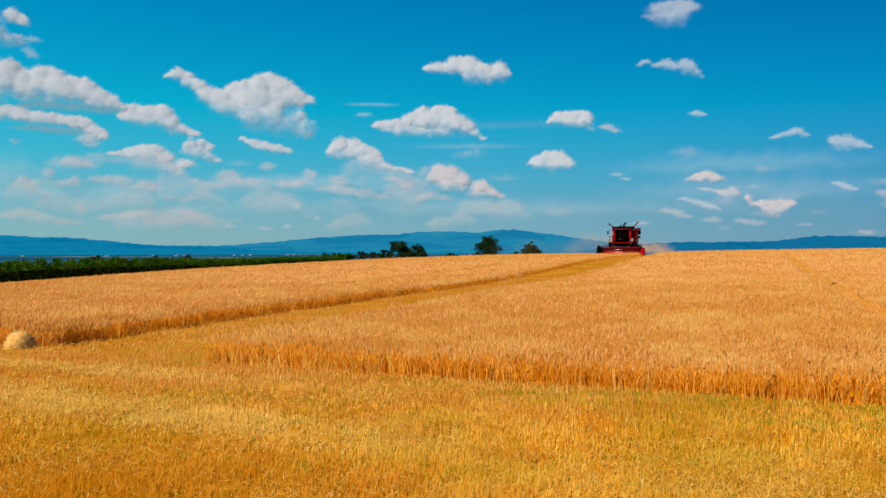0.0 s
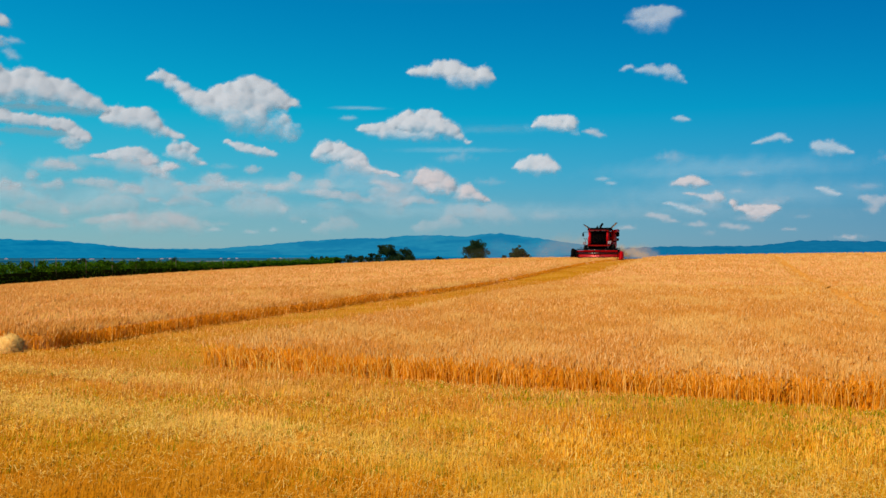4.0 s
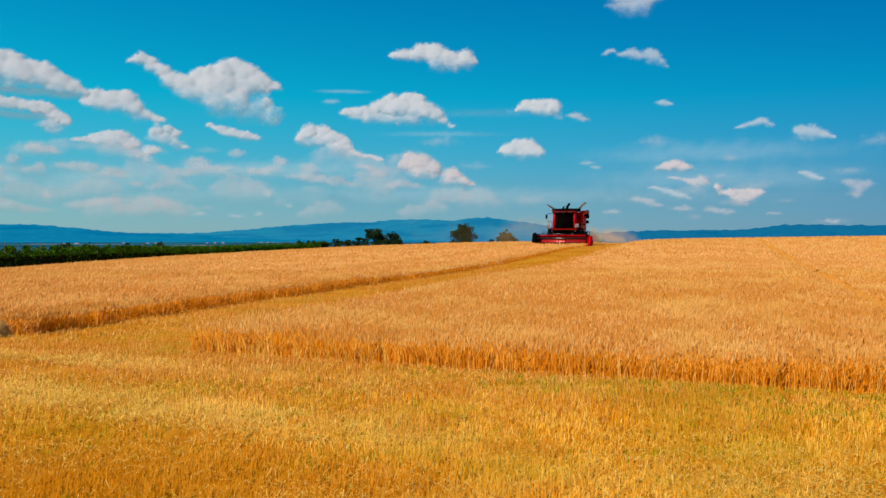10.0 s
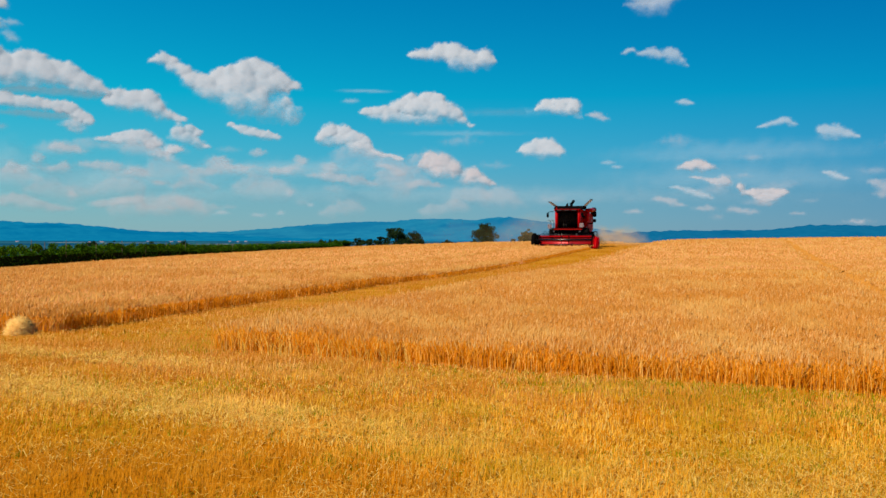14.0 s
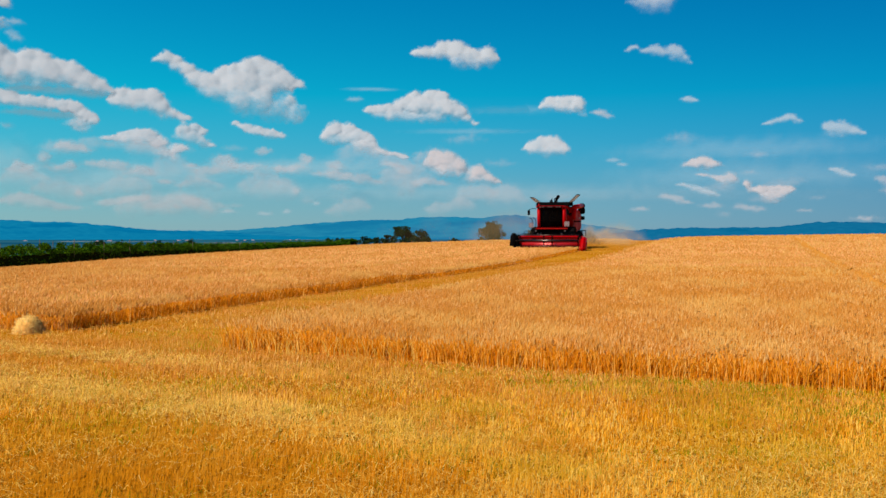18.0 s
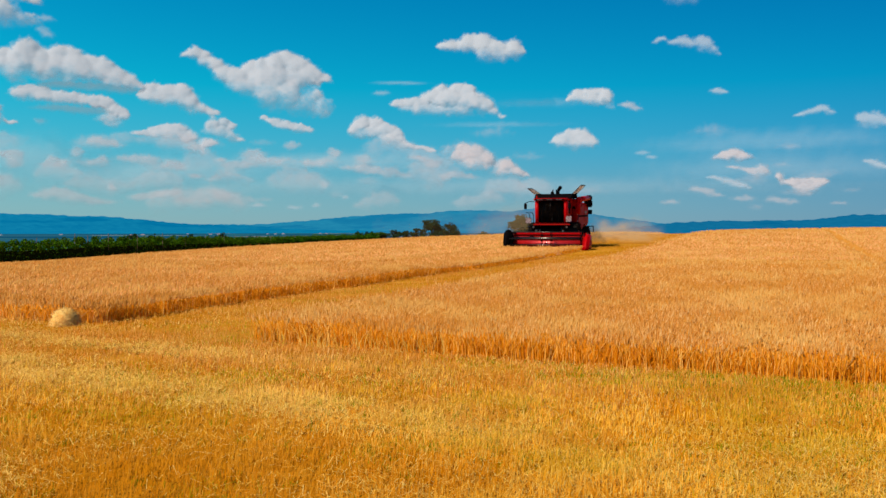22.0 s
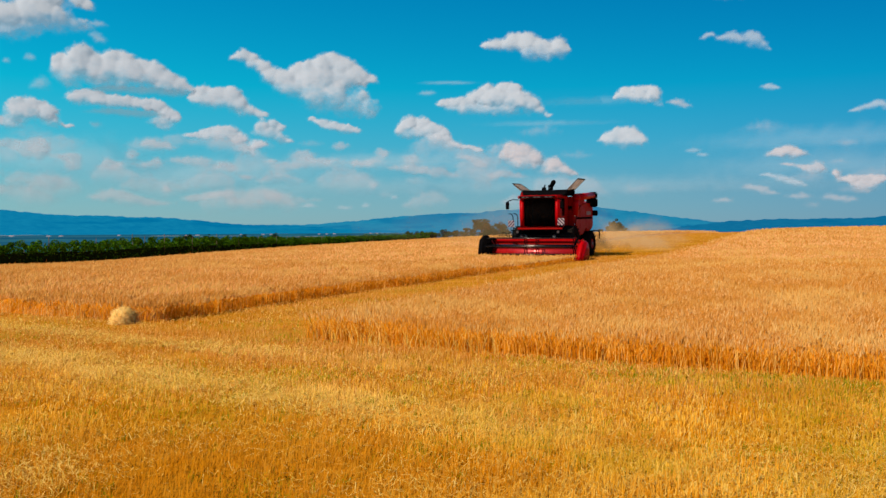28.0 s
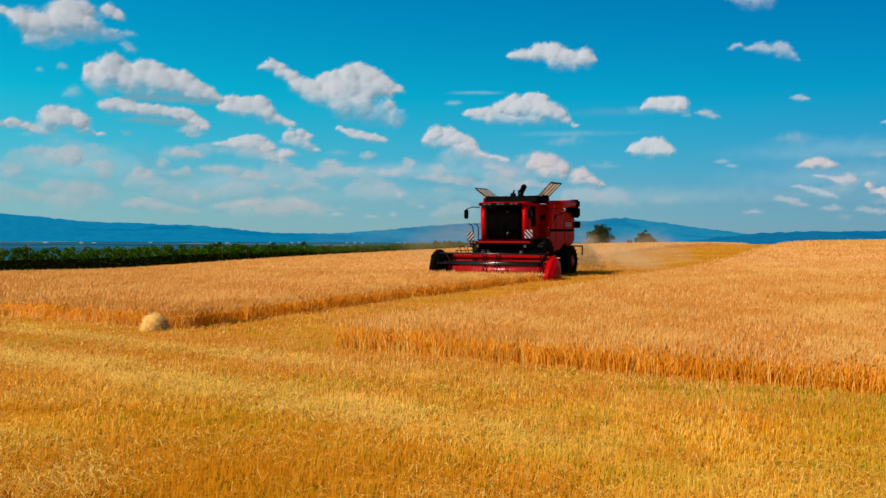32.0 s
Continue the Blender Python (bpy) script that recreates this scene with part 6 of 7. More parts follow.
def build_header(c):
    """The cutting table with its reel, auger and dividers."""
    x0, x1 = -2.54, 2.62
    bm = bmesh.new()
    prism(bm, ((-1.35, 0.18), (-1.28, 0.18), (-1.24, 1.12), (-1.31, 1.14)), x0, x1)
    table = part("header", bm, RED_DUSTY_SHADE, c, "red cutting table")
    bm = bmesh.new()
    prism(bm, ((-2.75, 0.10), (-1.95, 0.07), (-1.35, 0.16), (-1.35, 0.22), (-1.95, 0.12), (-2.75, 0.14)), x0, x1)
    part("table_floor", bm, RED_DUSTY_SHADE, table)
    bm = bmesh.new()
    box(bm, x0, x1, -1.42, -1.22, 1.10, 1.24, 0.03)
    part("top_beam", bm, RED, table)
    bm = bmesh.new()
    box(bm, x0, x1, -2.83, -2.75, 0.09, 0.13)
    for k in range(84):
        x = x0 + 0.04 + k * (x1 - x0 - 0.08) / 83
        vs = [bm.verts.new(p) for p in ((x - 0.022, -2.82, 0.10), (x + 0.022, -2.82, 0.10), (x, -2.96, 0.115), (x, -2.82, 0.135))]
        for f in ((0, 1, 2), (1, 3, 2), (3, 0, 2)):
            bm.faces.new([vs[i] for i in f])
    part("cutter_bar", bm, STEEL, table, "steel cutter bar with pointed guards")
    # feed auger with its flights
    bm = bmesh.new()
    rod(bm, (x0 + 0.1, -1.78, 0.50), (x1 - 0.1, -1.78, 0.50), 0.26, seg=24)
    auger = part("feed_auger", bm, RED_GLOSS, table, "red feed auger", True)
    bm = bmesh.new()
    for sgn, xa, xb in ((1, x0 + 0.12, -0.55), (-1, x1 - 0.12, 0.55)):
        steps = 120
        prev = None
        for k in range(steps + 1):
            t = k / steps
            x, a = xa + (xb - xa) * t, sgn * t * 2 * math.pi * 5.2
            p = [bm.verts.new((x, -1.78 + r * math.cos(a), 0.50 + r * math.sin(a))) for r in (0.195, 0.28)]
            if prev:
                bm.faces.new((prev[0], prev[1], p[1], p[0]))
            prev = p
    part("flight", bm, RED, auger)
    # end plates and dividers
    for side, x in ((-1, x0), (1, x1)):
        bm = bmesh.new()
        prism(bm, ((-2.9, 0.08), (-1.2, 0.10), (-1.2, 1.15), (-1.7, 1.22), (-2.35, 0.75), (-2.9, 0.30)), x - 0.03, x + 0.03, 0.008)
        part("end_plate", bm, RED if side > 0 else BLACK, table)
    # a rounded shield over the drive on the outer end, with a long nose
    bm = bmesh.new()
    prism(bm, ((-3.25, 0.10), (-2.9, 0.08), (-1.75, 0.12), (-1.66, 0.62), (-1.82, 1.08), (-2.15, 1.20), (-2.55, 1.04), (-2.98, 0.52)), x1 + 0.05, x1 + 0.42, 0.09)
    shield = part("end_shield", bm, RED, table, "bright red rounded shield", True)
    bm = bmesh.new()
    prism(bm, ((-2.6, 0.40), (-1.95, 0.42), (-1.9, 0.70), (-2.2, 0.82), (-2.5, 0.66)), x1 + 0.42, x1 + 0.44, 0.008)
    part("recess", bm, RED_DUSTY_SHADE, shield)
    bm = bmesh.new()
    prism(bm, ((-2.75, 0.12), (-1.5, 0.16), (-1.42, 0.8), (-1.7, 1.36), (-2.15, 1.50), (-2.62, 1.28), (-2.85, 0.6)), x0 - 0.40, x0 - 0.04, 0.08)
    part("end_shield", bm, BLACK, table, "black rounded shield", True)
    bm = bmesh.new()
    rod(bm, (x0 - 0.22, -2.7, 0.20), (x0 - 0.25, -3.5, 0.14), 0.10, 0.03, 10)
    part("divider_nose", bm, RED, table)
    bm = bmesh.new()
    box(bm, x0 - 0.46, x0 - 0.42, -2.35, -2.1, 0.45, 0.62)
    part("reflector", bm, WHITE, table, "pale reflector")
    # reel arms
    for x in (x0 + 0.10, x1 - 0.12):
        bm = bmesh.new()
        tube(bm, ((x, -1.30, 1.18), (x, -2.0, 1.30), (x, -2.52, 1.02)), 0.055)
        part("reel_arm", bm, BLACK, table)
        bm = bmesh.new()
        rod(bm, (x, -1.35, 0.75), (x, -2.05, 1.22), 0.035)
        part("lift_ram", bm, STEEL, table)
    # guards standing over the table's back
    for x in (x0 + 0.55, x0 + 0.95, 0.9):
        bm = bmesh.new()
        pts = [(x, -1.3, 1.18)] + [(x + 0.16 * math.sin(t), -1.3, 1.42 + 0.2 * -math.cos(t)) for t in (-2.2, -2.8, 3.14, 2.8, 2.2)] + [(x + 0.24, -1.3, 1.18)]
        tube(bm, pts, 0.018, 6)
        part("guard_hoop", bm, BLACK, table)
    for x in np.linspace(x0 + 0.3, x1 - 0.3, 4):
        bm = bmesh.new()
        rod(bm, (x, -1.3, 1.2), (x, -1.3, 1.42), 0.016, seg=6)
        part("guard_post", bm, BLACK, table)
    bm = bmesh.new()
    rod(bm, (x0 + 0.2, -1.3, 1.42), (x1 - 0.2, -1.3, 1.42), 0.016, seg=6)
    part("guard_rail", bm, BLACK, table)
    # the reel turns
    bm = bmesh.new()
    rod(bm, (x0 + 0.12, 0, 0), (x1 - 0.12, 0, 0), 0.10, seg=12)
    reel = part("reel", bm, TUBE, c, "black reel with bats and steel tines", True)
    reel.location = (0, -2.52, 0.79)
    table.location.z = -0.10
    for k in range(6):
        a = k * math.pi / 3
        cy, cz = 0.50 * math.cos(a), 0.50 * math.sin(a)
        bm = bmesh.new()
        rod(bm, (x0 + 0.15, cy, cz), (x1 - 0.15, cy, cz), 0.032, seg=8)
        bat = part("bat", bm, TUBE, reel, smooth=True)
        bm = bmesh.new()
        for j in range(40):
            x = x0 + 0.2 + j * (x1 - x0 - 0.4) / 39
            rod(bm, (x, cy, cz), (x, cy * 1.12 + 0.05 * math.sin(a), cz * 1.12 - 0.2), 0.007, 0.004, 4)
        part("tines", bm, BLACK, bat)
    for x in (x0 + 0.15, x0 + 2.3, x1 - 2.2, x1 - 0.15):
        bm = bmesh.new()
        for k in range(6):
            a = k * math.pi / 3
            rod(bm, (x, 0, 0), (x, 0.50 * math.cos(a), 0.50 * math.sin(a)), 0.022, seg=6)
            b = a + math.pi / 3
            rod(bm, (x, 0.36 * math.cos(a), 0.36 * math.sin(a)), (x, 0.36 * math.cos(b), 0.36 * math.sin(b)), 0.014, seg=6)
        part("spider", bm, BLACK, reel)
    return reel


def build_cab(c):
    """The driver's cab: red corner posts and roof, glass as dark as the unlit inside."""
    w, yf, yb, z0, z1 = 1.14, -1.15, 0.55, 1.78, 3.36
    bm = bmesh.new()
    box(bm, -w, w, yf + 0.05, yb, z0 - 0.12, z0 + 0.06, 0.03)
    cab = part("cab", bm, RED, c, "red driver's cab with dark glass")
    bm = bmesh.new()
    box(bm, -w - 0.06, w + 0.06, yf - 0.22, yb + 0.05, z1, z1 + 0.17, 0.07)
    part("roof", bm, RED, cab, "red cab roof", True)
    bm = bmesh.new()
    box(bm, -w + 0.1, w - 0.1, yf - 0.27, yf - 0.2, z1 + 0.02, z1 + 0.12, 0.02)
    visor = part("lamp_bar", bm, BLACK, cab)
    for x in (-0.78, -0.55, -0.1, 0.12, 0.55, 0.78):
        bm = bmesh.new()
        box(bm, x - 0.085, x + 0.085, yf - 0.295, yf - 0.272, z1 + 0.035, z1 + 0.105, 0.01)
        part("work_lamp", bm, LAMP, visor, "clear work lamp")
    for side in (-1, 1):
        # broad red corner posts, bowed outward at the hip
        bm = bmesh.new()
        prism(bm, ((yf - 0.02, z0), (yf + 0.50, z0), (yf + 0.52, 2.3), (yf + 0.40, z1), (yf - 0.10, z1), (yf - 0.08, 2.5)), side * (w - 0.18) if side > 0 else -w + 0.05, w + 0.06 if side > 0 else -(w - 0.32), 0.04)
        part("corner_post", bm, RED, cab, "red corner post", True)
        bm = bmesh.new()
        box(bm, side * (w - 0.07) - 0.05, side * (w - 0.07) + 0.05, yb - 0.14, yb, z0, z1, 0.02)
        part("rear_post", bm, RED, cab)
        bm = bmesh.new()
        box(bm, side * (w - 0.035) - 0.01, side * (w - 0.035) + 0.01, yf + 0.62, yb - 0.5, z0 + 0.6, z1 - 0.08)
        part("side_glass", bm, GLASS, cab)
        bm = bmesh.new()
        box(bm, side * (w - 0.02) - 0.012, side * (w - 0.02) + 0.012, yf + 0.45, yb, z0, z0 + 0.62, 0.01)
        box(bm, side * (w - 0.02) - 0.012, side * (w - 0.02) + 0.012, yb - 0.55, yb, z0 + 0.5, z1, 0.01)
        part("cab_door", bm, RED_DUSTY_SHADE, cab)
    # windscreen bowed a little forward
    bm = bmesh.new()
    cols = []
    for k in range(13):
        u = -1 + k / 6
        x, dy = 0.07 + u * (w - 0.25), -0.14 * (1 - u * u)
        cols.append([bm.verts.new((x, yf - 0.02 + dy - 0.10 * t, z0 + 0.06 + (z1 - z0 - 0.06) * t)) for t in (0, 0.5, 1)])
    for a, b in zip(cols, cols[1:]):
        for j in range(2):
            bm.faces.new((a[j], b[j], b[j + 1], a[j + 1]))
    bmesh.ops.solidify(bm, geom=bm.faces[:], thickness=0.012)
    part("windscreen", bm, GLASS, cab, "dark windscreen", True)
    bm = bmesh.new()
    box(bm, -w + 0.1, w - 0.1, yb - 0.05, yb - 0.02, z0, z1)
    part("rear_wall", bm, BLACK, cab)
    bm = bmesh.new()
    rod(bm, (-0.2, yf - 0.2, z0 + 0.12), (0.28, yf - 0.24, z0 + 0.85), 0.014, seg=6)
    part("wiper", bm, BLACK, cab)
    bm = bmesh.new()
    box(bm, -0.28, 0.28, -0.35, 0.05, z0 + 0.06, z0 + 0.55, 0.06)
    box(bm, -0.26, 0.26, 0.0, 0.14, z0 + 0.5, z0 + 1.2, 0.05)
    part("seat", bm, BLACK, cab)
    bm = bmesh.new()
    tube(bm, ((0, -0.95, z0 + 0.06), (0, -0.78, z0 + 0.65)), 0.04)
    bmesh.ops.create_cone(bm, cap_ends=True, segments=20, radius1=0.2, radius2=0.2, depth=0.03, matrix=Matrix.Translation((0, -0.76, z0 + 0.68)) @ pose(0, 0, 0, 30))
    part("steering_wheel", bm, BLACK, cab)
    # mirrors on long arms
    for side, reach in ((-1, 0.56), (1, 0.30)):
        bm = bmesh.new()
        tube(bm, ((side * w, yf - 0.05, 3.30), (side * (w + reach * 0.5), yf - 0.25, 3.32), (side * (w + reach), yf - 0.30, 3.22)), 0.022, 6)
        arm = part("mirror_arm", bm, BLACK, cab)
        xm = side * (w + reach)
        bm = bmesh.new()
        box(bm, xm - 0.10, xm + 0.10, yf - 0.36, yf - 0.27, 2.78, 3.20, 0.03)
        part("mirror", bm, BLACK, arm, "black mirror housing")
        bm = bmesh.new()
        box(bm, xm - 0.085, xm + 0.085, yf - 0.262, yf - 0.256, 2.81, 3.17)
        part("mirror_glass", bm, MIRROR, arm)
    bm = bmesh.new()
    rod(bm, (-w + 0.15, yf + 0.1, z1 + 0.17), (-w + 0.15, yf + 0.1, z1 + 0.36), 0.05, 0.045, 10)
    part("beacon", bm, RED_DUSTY_SHADE, cab)
    return cab


def build_combine():
    c = thing("combine_harvester", "red combine harvester cutting wheat, its grain tank flaps open", "combine harvester")
    # front axle, frame and dark belly
    bm = bmesh.new()
    box(bm, -0.95, 0.95, -0.45, 4.2, 0.95, 1.55, 0.05)
    part("chassis", bm, BLACK, c)
    bm = bmesh.new()
    rod(bm, (-1.5, 0, 0.92), (1.5, 0, 0.92), 0.17, seg=12)
    part("front_axle", bm, BLACK, c)
    bm = bmesh.new()
    rod(bm, (-1.3, 3.65, 0.72), (1.3, 3.65, 0.72), 0.11, seg=12)
    part("rear_axle", bm, BLACK, c)
    # feeder house
    bm = bmesh.new()
    prism(bm, ((-1.3, 0.25), (-0.2, 1.05), (-0.2, 1.62), (-0.45, 1.62), (-1.3, 0.98)), -0.62, 0.62, 0.03)
    part("feeder_house", bm, BLACK, c)
    # platform in front of and beside the cab
    bm = bmesh.new()
    box(bm, -1.58, 1.45, -1.32, -0.2, 1.58, 1.64, 0.02)
    part("platform", bm, BLACK, c)
    bm = bmesh.new()
    box(bm, -1.16, 1.42, -1.38, -1.28, 1.66, 1.76, 0.02)
    part("platform_edge", bm, RED_DUSTY_SHADE, c, "red platform edge")
    build_cab(c)
    # body shell with rounded side panels
    for side in (-1, 1):
        bm = bmesh.new()
        prism(bm, ((0.55, 1.45), (0.55, 2.72), (1.3, 2.90), (2.6, 3.12), (3.8, 3.22), (4.2, 3.12), (4.36, 2.80), (4.35, 1.75), (4.15, 1.60), (3.95, 1.50), (3.6, 1.46), (3.2, 1.52), (2.9, 1.62), (2.4, 1.30), (1.2, 1.22)),
              side * 1.10 if side > 0 else -1.46, 1.46 if side > 0 else -1.10, 0.06)
        # the side away from the sun takes the darker red: shade in colour
        panel = part("side_panel", bm, RED_DUSTY_SHADE if side > 0 else RED, c, "dusty red side panel")
        x = side * 1.466
        for y0, y1, z0, z1 in ((0.75, 1.65, 1.55, 2.85), (1.75, 2.75, 1.66, 2.9), (2.85, 4.15, 1.78, 2.85)):
            bm = bmesh.new()
            box(bm, x - 0.012, x + 0.012, y0, y1, z0, z1, 0.01)
            part("access_door", bm, RED_DUSTY_SHADE if side > 0 else RED, panel)
        bm = bmesh.new()
        box(bm, x - 0.016, x + 0.018, 0.9, 4.1, 2.18, 2.30, 0.004)
        part("decal_stripe", bm, BLACK, panel, "dark stripe")
        bm = bmesh.new()
        box(bm, x - 0.016, x + 0.019, 2.95, 3.85, 2.42, 2.62, 0.004)
        part("decal_plate", bm, GREY, panel, "pale lettering bar")
    bm = bmesh.new()
    box(bm, -1.12, 1.12, 0.55, 4.25, 1.5, 3.0, 0.05)
    part("body", bm, BLACK, c)
    bm = bmesh.new()
    box(bm, -1.10, 1.10, 4.2, 4.7, 1.25, 2.7, 0.12)
    part("rear_hood", bm, RED_DUSTY_SHADE, c)
    # grain tank
    bm = bmesh.new()
    box(bm, -1.42, 1.42, 0.58, 2.6, 2.95, 3.46, 0.05)
    tank = part("grain_tank", bm, RED_DUSTY_SHADE, c, "dusty red grain tank")
    bm = bmesh.new()
    prism(bm, ((-0.55, 3.52), (1.1, 3.50), (1.25, 3.80), (-0.2, 3.84)), -1.36, 1.36, 0.05)
    part("tank_rim", bm, BLACK, tank, "black tank rim over the cab")
    for side in (-1, 1):
        bm = bmesh.new()
        a, b = Vector((side * 1.30, 0, 3.80)), Vector((side * 1.95, 0, 4.24 if side < 0 else 4.42))
        n = Vector((-(b - a).z * side, 0, abs((b - a).x))).normalized() * 0.04
        def slab(s0, s1, y0, y1, thick, lift):
            p, q = a.lerp(b, s0) + n * lift, a.lerp(b, s1) + n * lift
            vs = [bm.verts.new((v.x, y, v.z)) for y in (y0, y1) for v in (p, q, q + n * thick, p + n * thick)]
            for f in ((0, 1, 2, 3), (7, 6, 5, 4), (0, 4, 5, 1), (1, 5, 6, 2), (2, 6, 7, 3), (3, 7, 4, 0)):
                bm.faces.new([vs[i] for i in f])

        for s0, s1 in ((0.0, 0.10), (0.93, 1.0)):
            slab(s0, s1, -0.1, 1.22, 1.0, 0.0)
        for y0, y1 in ((-0.1, -0.03), (0.33, 0.38), (0.75, 0.8), (1.15, 1.22)):
            slab(0.10, 0.93, y0, y1, 1.0, 0.0)
        bmesh.ops.recalc_face_normals(bm, faces=bm.faces[:])
        flap = part("tank_flap", bm, BLACK, tank, "open grain tank flap with pale translucent panes")
        for y0, y1 in ((-0.03, 0.33), (0.38, 0.75), (0.8, 1.15)):
            bm = bmesh.new()
            slab(0.10, 0.93, y0, y1, 0.2, 0.4)
            bmesh.ops.recalc_face_normals(bm, faces=bm.faces[:])
            part("pane", bm, SHEET, flap)
        # front gusset closing the fan of the flap
        bm = bmesh.new()
        vs = [bm.verts.new(v) for v in ((side * 1.28, -0.12, 3.82), (side * 1.92, -0.12, 4.22 if side < 0 else 4.40), (side * 1.46, -0.06, 3.82))]
        bm.faces.new(vs if side > 0 else vs[::-1])
        bmesh.ops.solidify(bm, geom=bm.faces[:], thickness=0.015)
        part("gusset", bm, LINING, flap)
    # filling auger and bubble top
    bm = bmesh.new()
    rod(bm, (0.02, 0.95, 3.75), (0.06, 0.9, 4.12), 0.10, 0.09, 14)
    rod(bm, (0.04, 0.92, 4.08), (0.22, 0.78, 4.30), 0.12, 0.13, 14)
    rod(bm, (0.22, 0.78, 4.30), (0.26, 0.74, 4.36), 0.14, 0.10, 14)
    box(bm, -0.14, -0.06, 0.86, 0.94, 3.8, 4.16, 0.02)
    part("filling_auger", bm, BLACK, tank, "dark filling auger head", True)
    bm = bmesh.new()
    box(bm, -0.5, -0.28, 0.8, 1.0, 3.8, 4.02, 0.03)
    rod(bm, (-0.39, 0.9, 4.0), (-0.32, 0.9, 4.16), 0.05, 0.03, 8)
    part("tank_sensor", bm, BLACK, tank)
    # unloading pipe folded back along the side
    bm = bmesh.new()
    rod(bm, (1.56, 0.75, 3.42), (1.60, 3.75, 3.55), 0.20, 0.19, 20)
    bmesh.ops.create_icosphere(bm, subdivisions=2, radius=0.23, matrix=Matrix.Translation((1.55, 0.75, 3.40)))
    rod(bm, (1.46, 0.75, 2.4), (1.55, 0.75, 3.40), 0.19, seg=16)
    pipe = part("unloading_pipe", bm, RED, c, "dusty red unloading pipe folded back", True)
    bm = bmesh.new()
    prism(bm, ((3.66, 3.40), (4.20, 3.40), (4.26, 3.10), (4.18, 2.86), (3.86, 2.86), (3.68, 3.1)), 1.42, 1.80, 0.06)
    box(bm, 1.40, 1.80, 3.64, 4.22, 3.34, 3.76, 0.08)
    part("spout", bm, BLACK, pipe, "black rubber spout")
    bm = bmesh.new()
    box(bm, 1.38, 1.72, 4.2, 4.5, 2.35, 2.68, 0.04)
    part("tail_lamp_box", bm, BLACK, c)
    bm = bmesh.new()
    tube(bm, ((1.0, 4.5, 1.45), (1.80, 4.5, 1.45), (1.80, 4.5, 0.98)), 0.035, 6)
    part("rear_bracket", bm, BLACK, c)
    # engine deck
    bm = bmesh.new()
    box(bm, -1.05, 1.05, 2.65, 4.1, 3.0, 3.40, 0.08)
    part("engine_hood", bm, RED_DUSTY_SHADE, c)
    bm = bmesh.new()
    rod(bm, (0.6, 3.2, 3.38), (0.6, 3.2, 3.7), 0.07, 0.07, 12)
    part("exhaust", bm, BLACK, c)
    # oil tank, filters and brackets in the dark under the cab
    for x, r in ((-1.05, 0.10), (-0.8, 0.07), (0.85, 0.08)):
        bm = bmesh.new()
        rod(bm, (x, -1.0, 1.02), (x, -1.0, 1.36), r, seg=12)
        part("filter", bm, GREY, c)
    # rail along the engine deck and the pipe's cradle
    bm = bmesh.new()
    tube(bm, ((-1.1, 2.7, 3.4), (-1.1, 2.7, 3.75), (-1.1, 4.05, 3.75), (-1.1, 4.05, 3.4)), 0.018, 6)
    part("deck_rail", bm, BLACK, c)
    bm = bmesh.new()
    box(bm, 1.38, 1.80, 3.2, 3.32, 3.1, 3.38, 0.02)
    part("pipe_cradle", bm, BLACK, c)
    bm = bmesh.new()
    tube(bm, ((1.50, 0.62, 1.7), (1.52, 0.9, 2.35), (1.52, 1.6, 2.95)), 0.02, 6)
    part("grab_rail", bm, BLACK, c)
    # ladder, rails and boards
    for x in (-1.46, -1.18):
        bm = bmesh.new()
        tube(bm, ((x, -1.25, 0.55), (x, -1.25, 1.5), (x, -1.25, 2.35), (x - 0.08, -1.25, 2.52), (x - 0.25, -1.25, 2.55)), 0.024, 6)
        part("handrail", bm, BLACK, c)
    for z in (0.6, 0.9, 1.2):
        bm = bmesh.new()
        box(bm, -1.46, -1.18, -1.36, -1.18, z, z + 0.035)
        part("ladder_step", bm, BLACK, c)
    bm = bmesh.new()
    tube(bm, ((-1.40, -1.28, 1.5), (-1.58, -1.28, 1.5), (-1.58, -1.28, 1.82)), 0.02, 6)
    part("board_arm", bm, BLACK, c)
    striped_board(c, -1.55, -1.32, 1.98, 0.36)
    striped_board(c, 1.34, -1.34, 2.08, 0.38, -1)
    bm = bmesh.new()
    box(bm, 1.22, 1.40, -1.30, -1.24, 1.62, 1.92, 0.02)
    part("board_bracket", bm, BLACK, c)
    for x in (-1.15, 1.2):
        bm = bmesh.new()
        rod(bm, (x, -1.42, 1.53), (x, -1.36, 1.53), 0.07, seg=14)
        part("headlamp", bm, LAMP, c, "round headlamp")
    for y, z in ((0.62, 2.36), (0.66, 1.86)):
        bm = bmesh.new()
        box(bm, 1.46, 1.50, y, y + 0.12, z, z + 0.07, 0.01)
        part("side_marker", bm, WHITE, c, "small pale side marker")
    # pipes and hoses under the cab
    for k in range(5):
        bm = bmesh.new()
        x = -0.5 + 0.25 * k
        tube(bm, ((x, -0.25, 1.35), (x + 0.05, -0.75, 1.22), (x + 0.02, -1.2, 1.05)), 0.022, 6)
        part("hose", bm, BLACK, c)
    bm = bmesh.new()
    prism(bm, ((4.5, 0.85), (5.0, 0.95), (5.0, 1.25), (4.5, 1.35)), -1.0, 1.0, 0.04)
    part("straw_spreader", bm, BLACK, c)
    turning = [wheel(c, -1.42, 0.0, 0.92, 0.72, 20, -1), wheel(c, 1.42, 0.0, 0.92, 0.72, 20, 1),
               wheel(c, -1.40, 3.65, 0.72, 0.50, 18, -1), wheel(c, 1.40, 3.65, 0.72, 0.50, 18, 1)]
    return c, build_header(c), turning


COMBINE, REEL, WHEELS = build_combine()


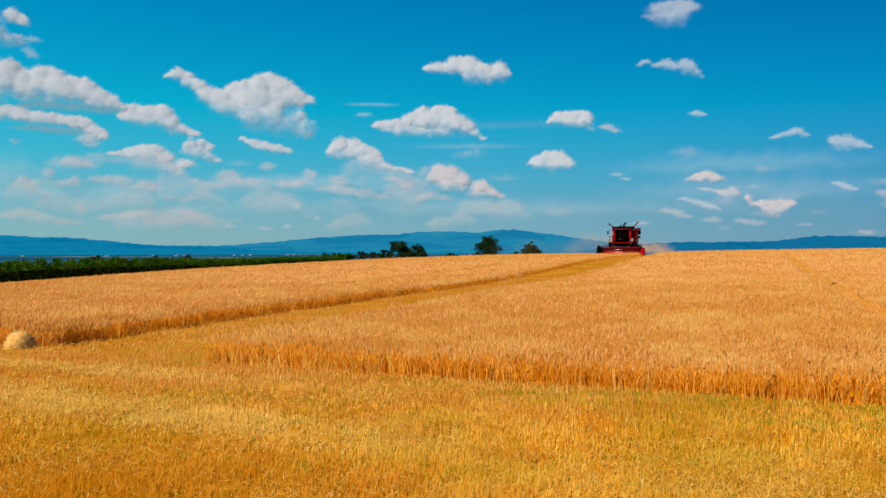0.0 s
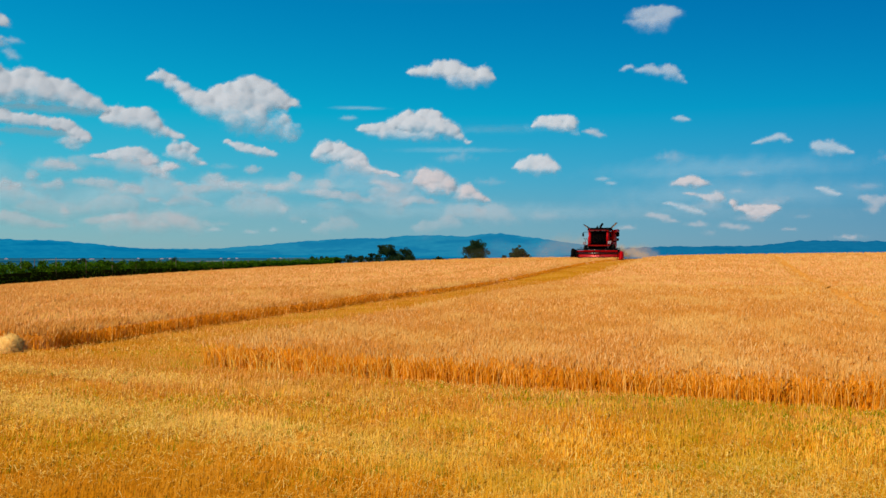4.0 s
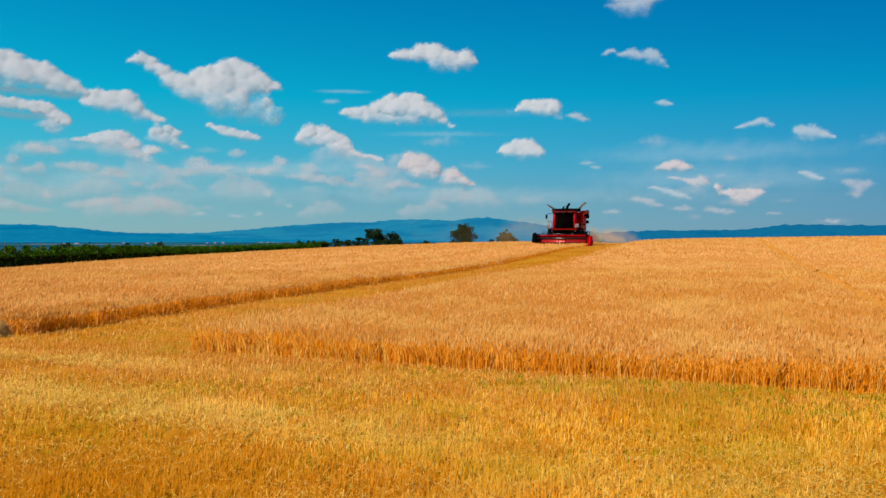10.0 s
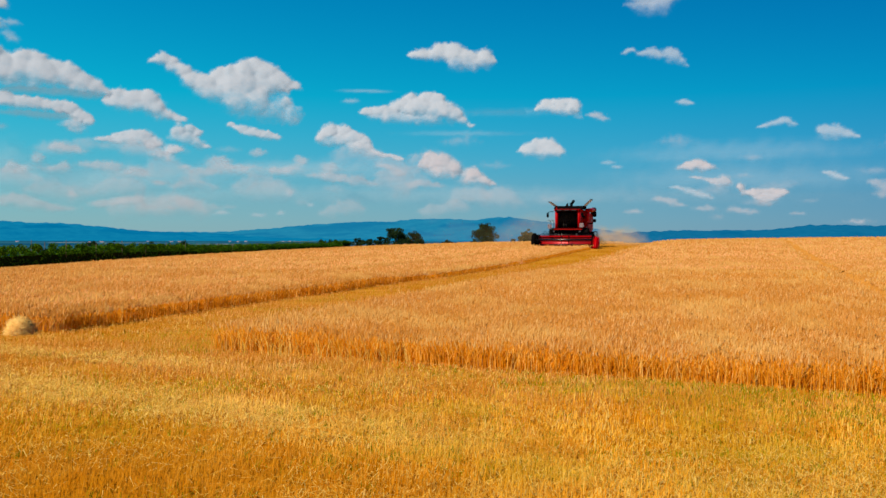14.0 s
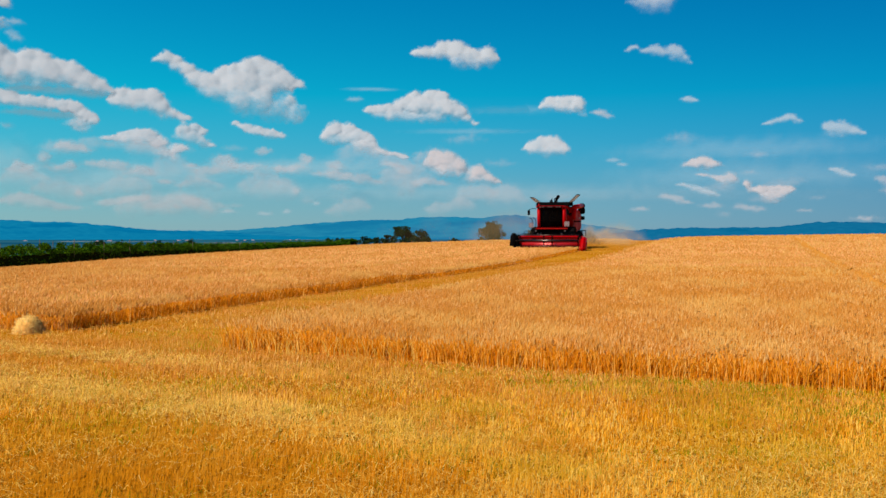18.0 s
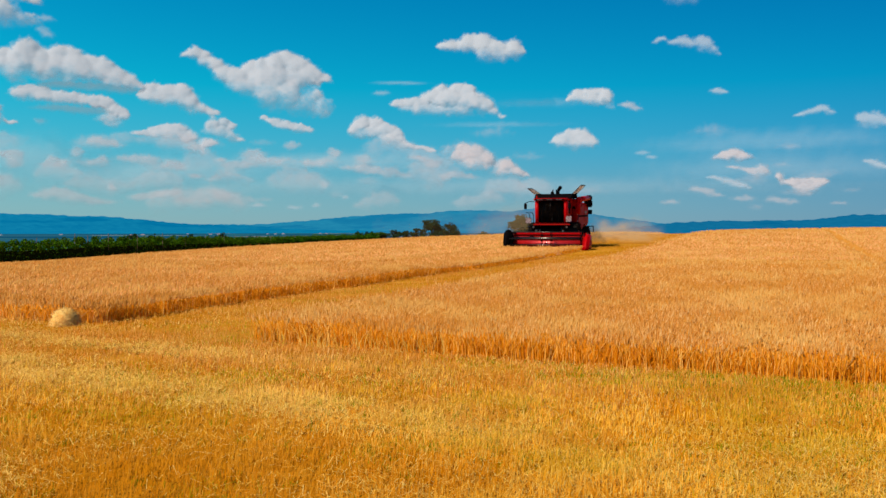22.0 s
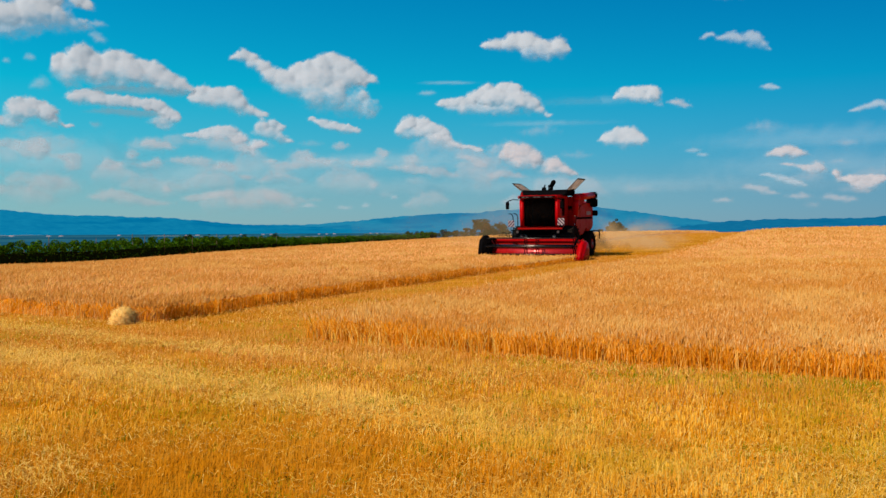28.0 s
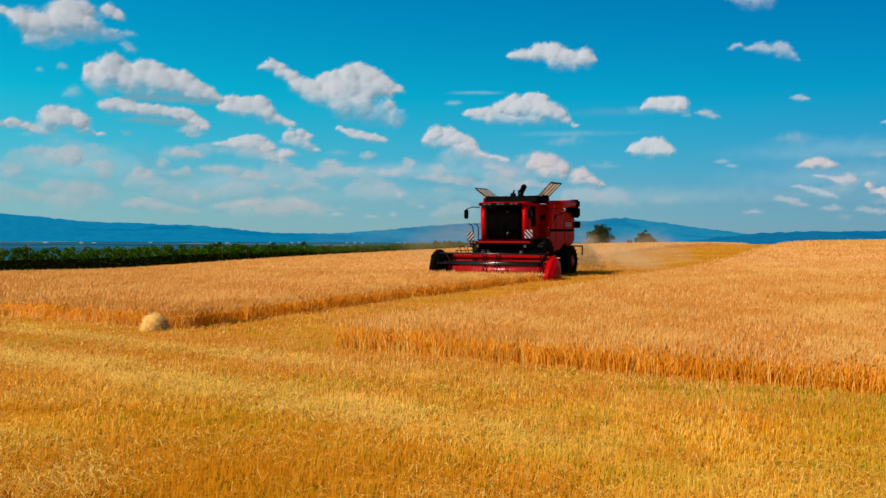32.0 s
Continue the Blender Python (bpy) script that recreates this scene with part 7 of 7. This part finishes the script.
# ---- dust and straw flying behind the machine ----
def build_dust():
    """Banks of dust that hang behind the combine and drift to its right, and the spray of chopped straw at its tail."""
    made = []
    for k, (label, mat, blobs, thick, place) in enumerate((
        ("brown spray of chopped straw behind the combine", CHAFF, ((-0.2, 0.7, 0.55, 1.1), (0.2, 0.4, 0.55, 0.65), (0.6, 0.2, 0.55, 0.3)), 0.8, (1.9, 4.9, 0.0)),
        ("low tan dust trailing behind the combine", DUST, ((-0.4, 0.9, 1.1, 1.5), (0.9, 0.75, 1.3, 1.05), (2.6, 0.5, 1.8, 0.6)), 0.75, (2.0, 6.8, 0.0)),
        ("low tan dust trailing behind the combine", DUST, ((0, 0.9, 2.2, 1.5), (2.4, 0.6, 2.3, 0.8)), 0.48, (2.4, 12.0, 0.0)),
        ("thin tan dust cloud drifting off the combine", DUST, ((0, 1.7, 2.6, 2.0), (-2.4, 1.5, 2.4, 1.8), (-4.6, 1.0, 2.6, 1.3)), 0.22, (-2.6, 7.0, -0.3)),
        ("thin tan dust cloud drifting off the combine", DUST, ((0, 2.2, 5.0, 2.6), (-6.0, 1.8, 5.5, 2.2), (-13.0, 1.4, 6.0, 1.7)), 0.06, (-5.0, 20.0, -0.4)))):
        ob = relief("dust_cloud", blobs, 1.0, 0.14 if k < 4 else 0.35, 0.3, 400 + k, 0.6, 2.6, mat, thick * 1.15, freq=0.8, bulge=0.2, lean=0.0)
        tagged(ob, label, "dust", "dust round the combine")
        if k == 0:  # bits of straw flying in it
            m = 400
            P = np.stack([rng.normal(0.1, 0.4, m), rng.normal(0, 0.4, m), np.abs(rng.normal(0.35, 0.4, m))], -1)
            v, f = lying(P, rng.uniform(0.05, 0.14, m), rng.uniform(0.010, 0.022, m), rng.uniform(0, 6.28, m), rng.normal(0, 0.6, m))
            tagged(mesh_part("straw_bits", v, f, CHOPPED, ob), "flying bits of straw", kind="stuff")
        made.append((ob, place))
    return made


DUSTS = build_dust()


# ---- what moves ----
WAY_B = -15.42  # its line across the tramlines
WAY_A = ((0, 113.1), (3, 104.9), (7, 95.1), (12, 83.1), (14, 78.35), (17, 71.3), (20, 64.3), (23, 57.35), (25, 52.9), (28, 46.4), (30, 41.95), (32, 37.4))


def eased(t):
    """Its place along the tramlines at t, smoothed."""
    ts, ps = [w[0] for w in WAY_A], [w[1] for w in WAY_A]
    around = [float(np.interp(t + d, ts, ps)) if 0 <= t + d <= 32 else None for d in (-1.5, -0.75, 0, 0.75, 1.5)]
    return sum(around) / 5 if None not in around else around[2]


GOING = [(float(t), *ab(eased(t), WAY_B)) for t in range(33)]


def going(t):
    """The combine's place along its way at t."""
    ts = [g[0] for g in GOING]
    return tuple(float(np.interp(t, ts, [g[k] for g in GOING])) for k in (1, 2))


def motions():
    rows = []
    for t, x, y in GOING:
        z = float(ground_z(x, y))
        fx, fy = x + EA[0] * 3.7, y + EA[1] * 3.7
        pitch = math.degrees(math.atan2(float(ground_z(fx, fy)) - z, 3.7))
        head = -float(np.interp(t, (0, 12, 20, 24, 32), (19.6, 19.4, 19.3, 20.3, 21.2)))  # it steers a little
        sink = float(np.interp(t, (24, 31), (0.0, 0.07)))  # lowered near the end to match its height in view
        rows.append((t, pose(x, y, z - sink, pitch, 0, head)))
    walk(COMBINE, rows)
    # wheels roll as far as the machine goes; rows closer than a quarter turn
    x0, y0 = going(0)
    steps = [k * 0.4 for k in range(81)]
    for w in WHEELS:
        r, at = w.location.z, w.location.copy()
        turned = [math.degrees(math.hypot(going(t)[0] - x0, going(t)[1] - y0) / r) for t in steps]
        walk(w, [(t, pose(*at, a, 0, 0)) for t, a in zip(steps, turned)])
    at = REEL.location.copy()
    walk(REEL, [(t, pose(*at, t * 150, 0, 0)) for t in steps])
    for ob, (dx, dy, dz) in DUSTS:
        drows = []
        for t, x, y in GOING:
            px, py = x + EB[0] * dx + EA[0] * dy, y + EB[1] * dx + EA[1] * dy
            sway = 0.25 * math.sin(t * 0.9 + dy)
            drows.append((t, pose(px + sway, py, float(ground_z(px, py)) + dz, 0, 0, -8)))
        walk(ob, drows)
    # each band of wheat goes down when the knife comes to it
    along = [(t, x * EA[0] + y * EA[1] - 2.7) for t, x, y in GOING]
    for a, band in BANDS:
        when = float(np.interp(-a, [-s for _, s in along], [t for t, _ in along]))
        if a > along[0][1]:
            band.location.z = -0.75
            continue
        if a < along[-1][1]:
            continue
        start = max(0.0, when - 0.3)
        brows = [(0.0, pose(0, 0, 0))] if start > 0.05 else []
        brows += [(start, pose(0, 0, 0)), (start + 0.55, pose(0, 0, -0.75))]
        brows += [(32.0, pose(0, 0, -0.75))] if start + 0.55 < 31.9 else []
        walk(band, brows)
    for ob, az, el, dist, rate in DRIFTING:
        crows = []
        for t in (0.0, 16.0, 32.0):
            a = radians(az + rate * (t - 13))
            e = radians(el)
            crows.append((t, pose(dist * math.sin(a) * math.cos(e), dist * math.cos(a) * math.cos(e), 2.0 + dist * math.sin(e), 0, 0, -math.degrees(a))))
        walk(ob, crows)


motions()
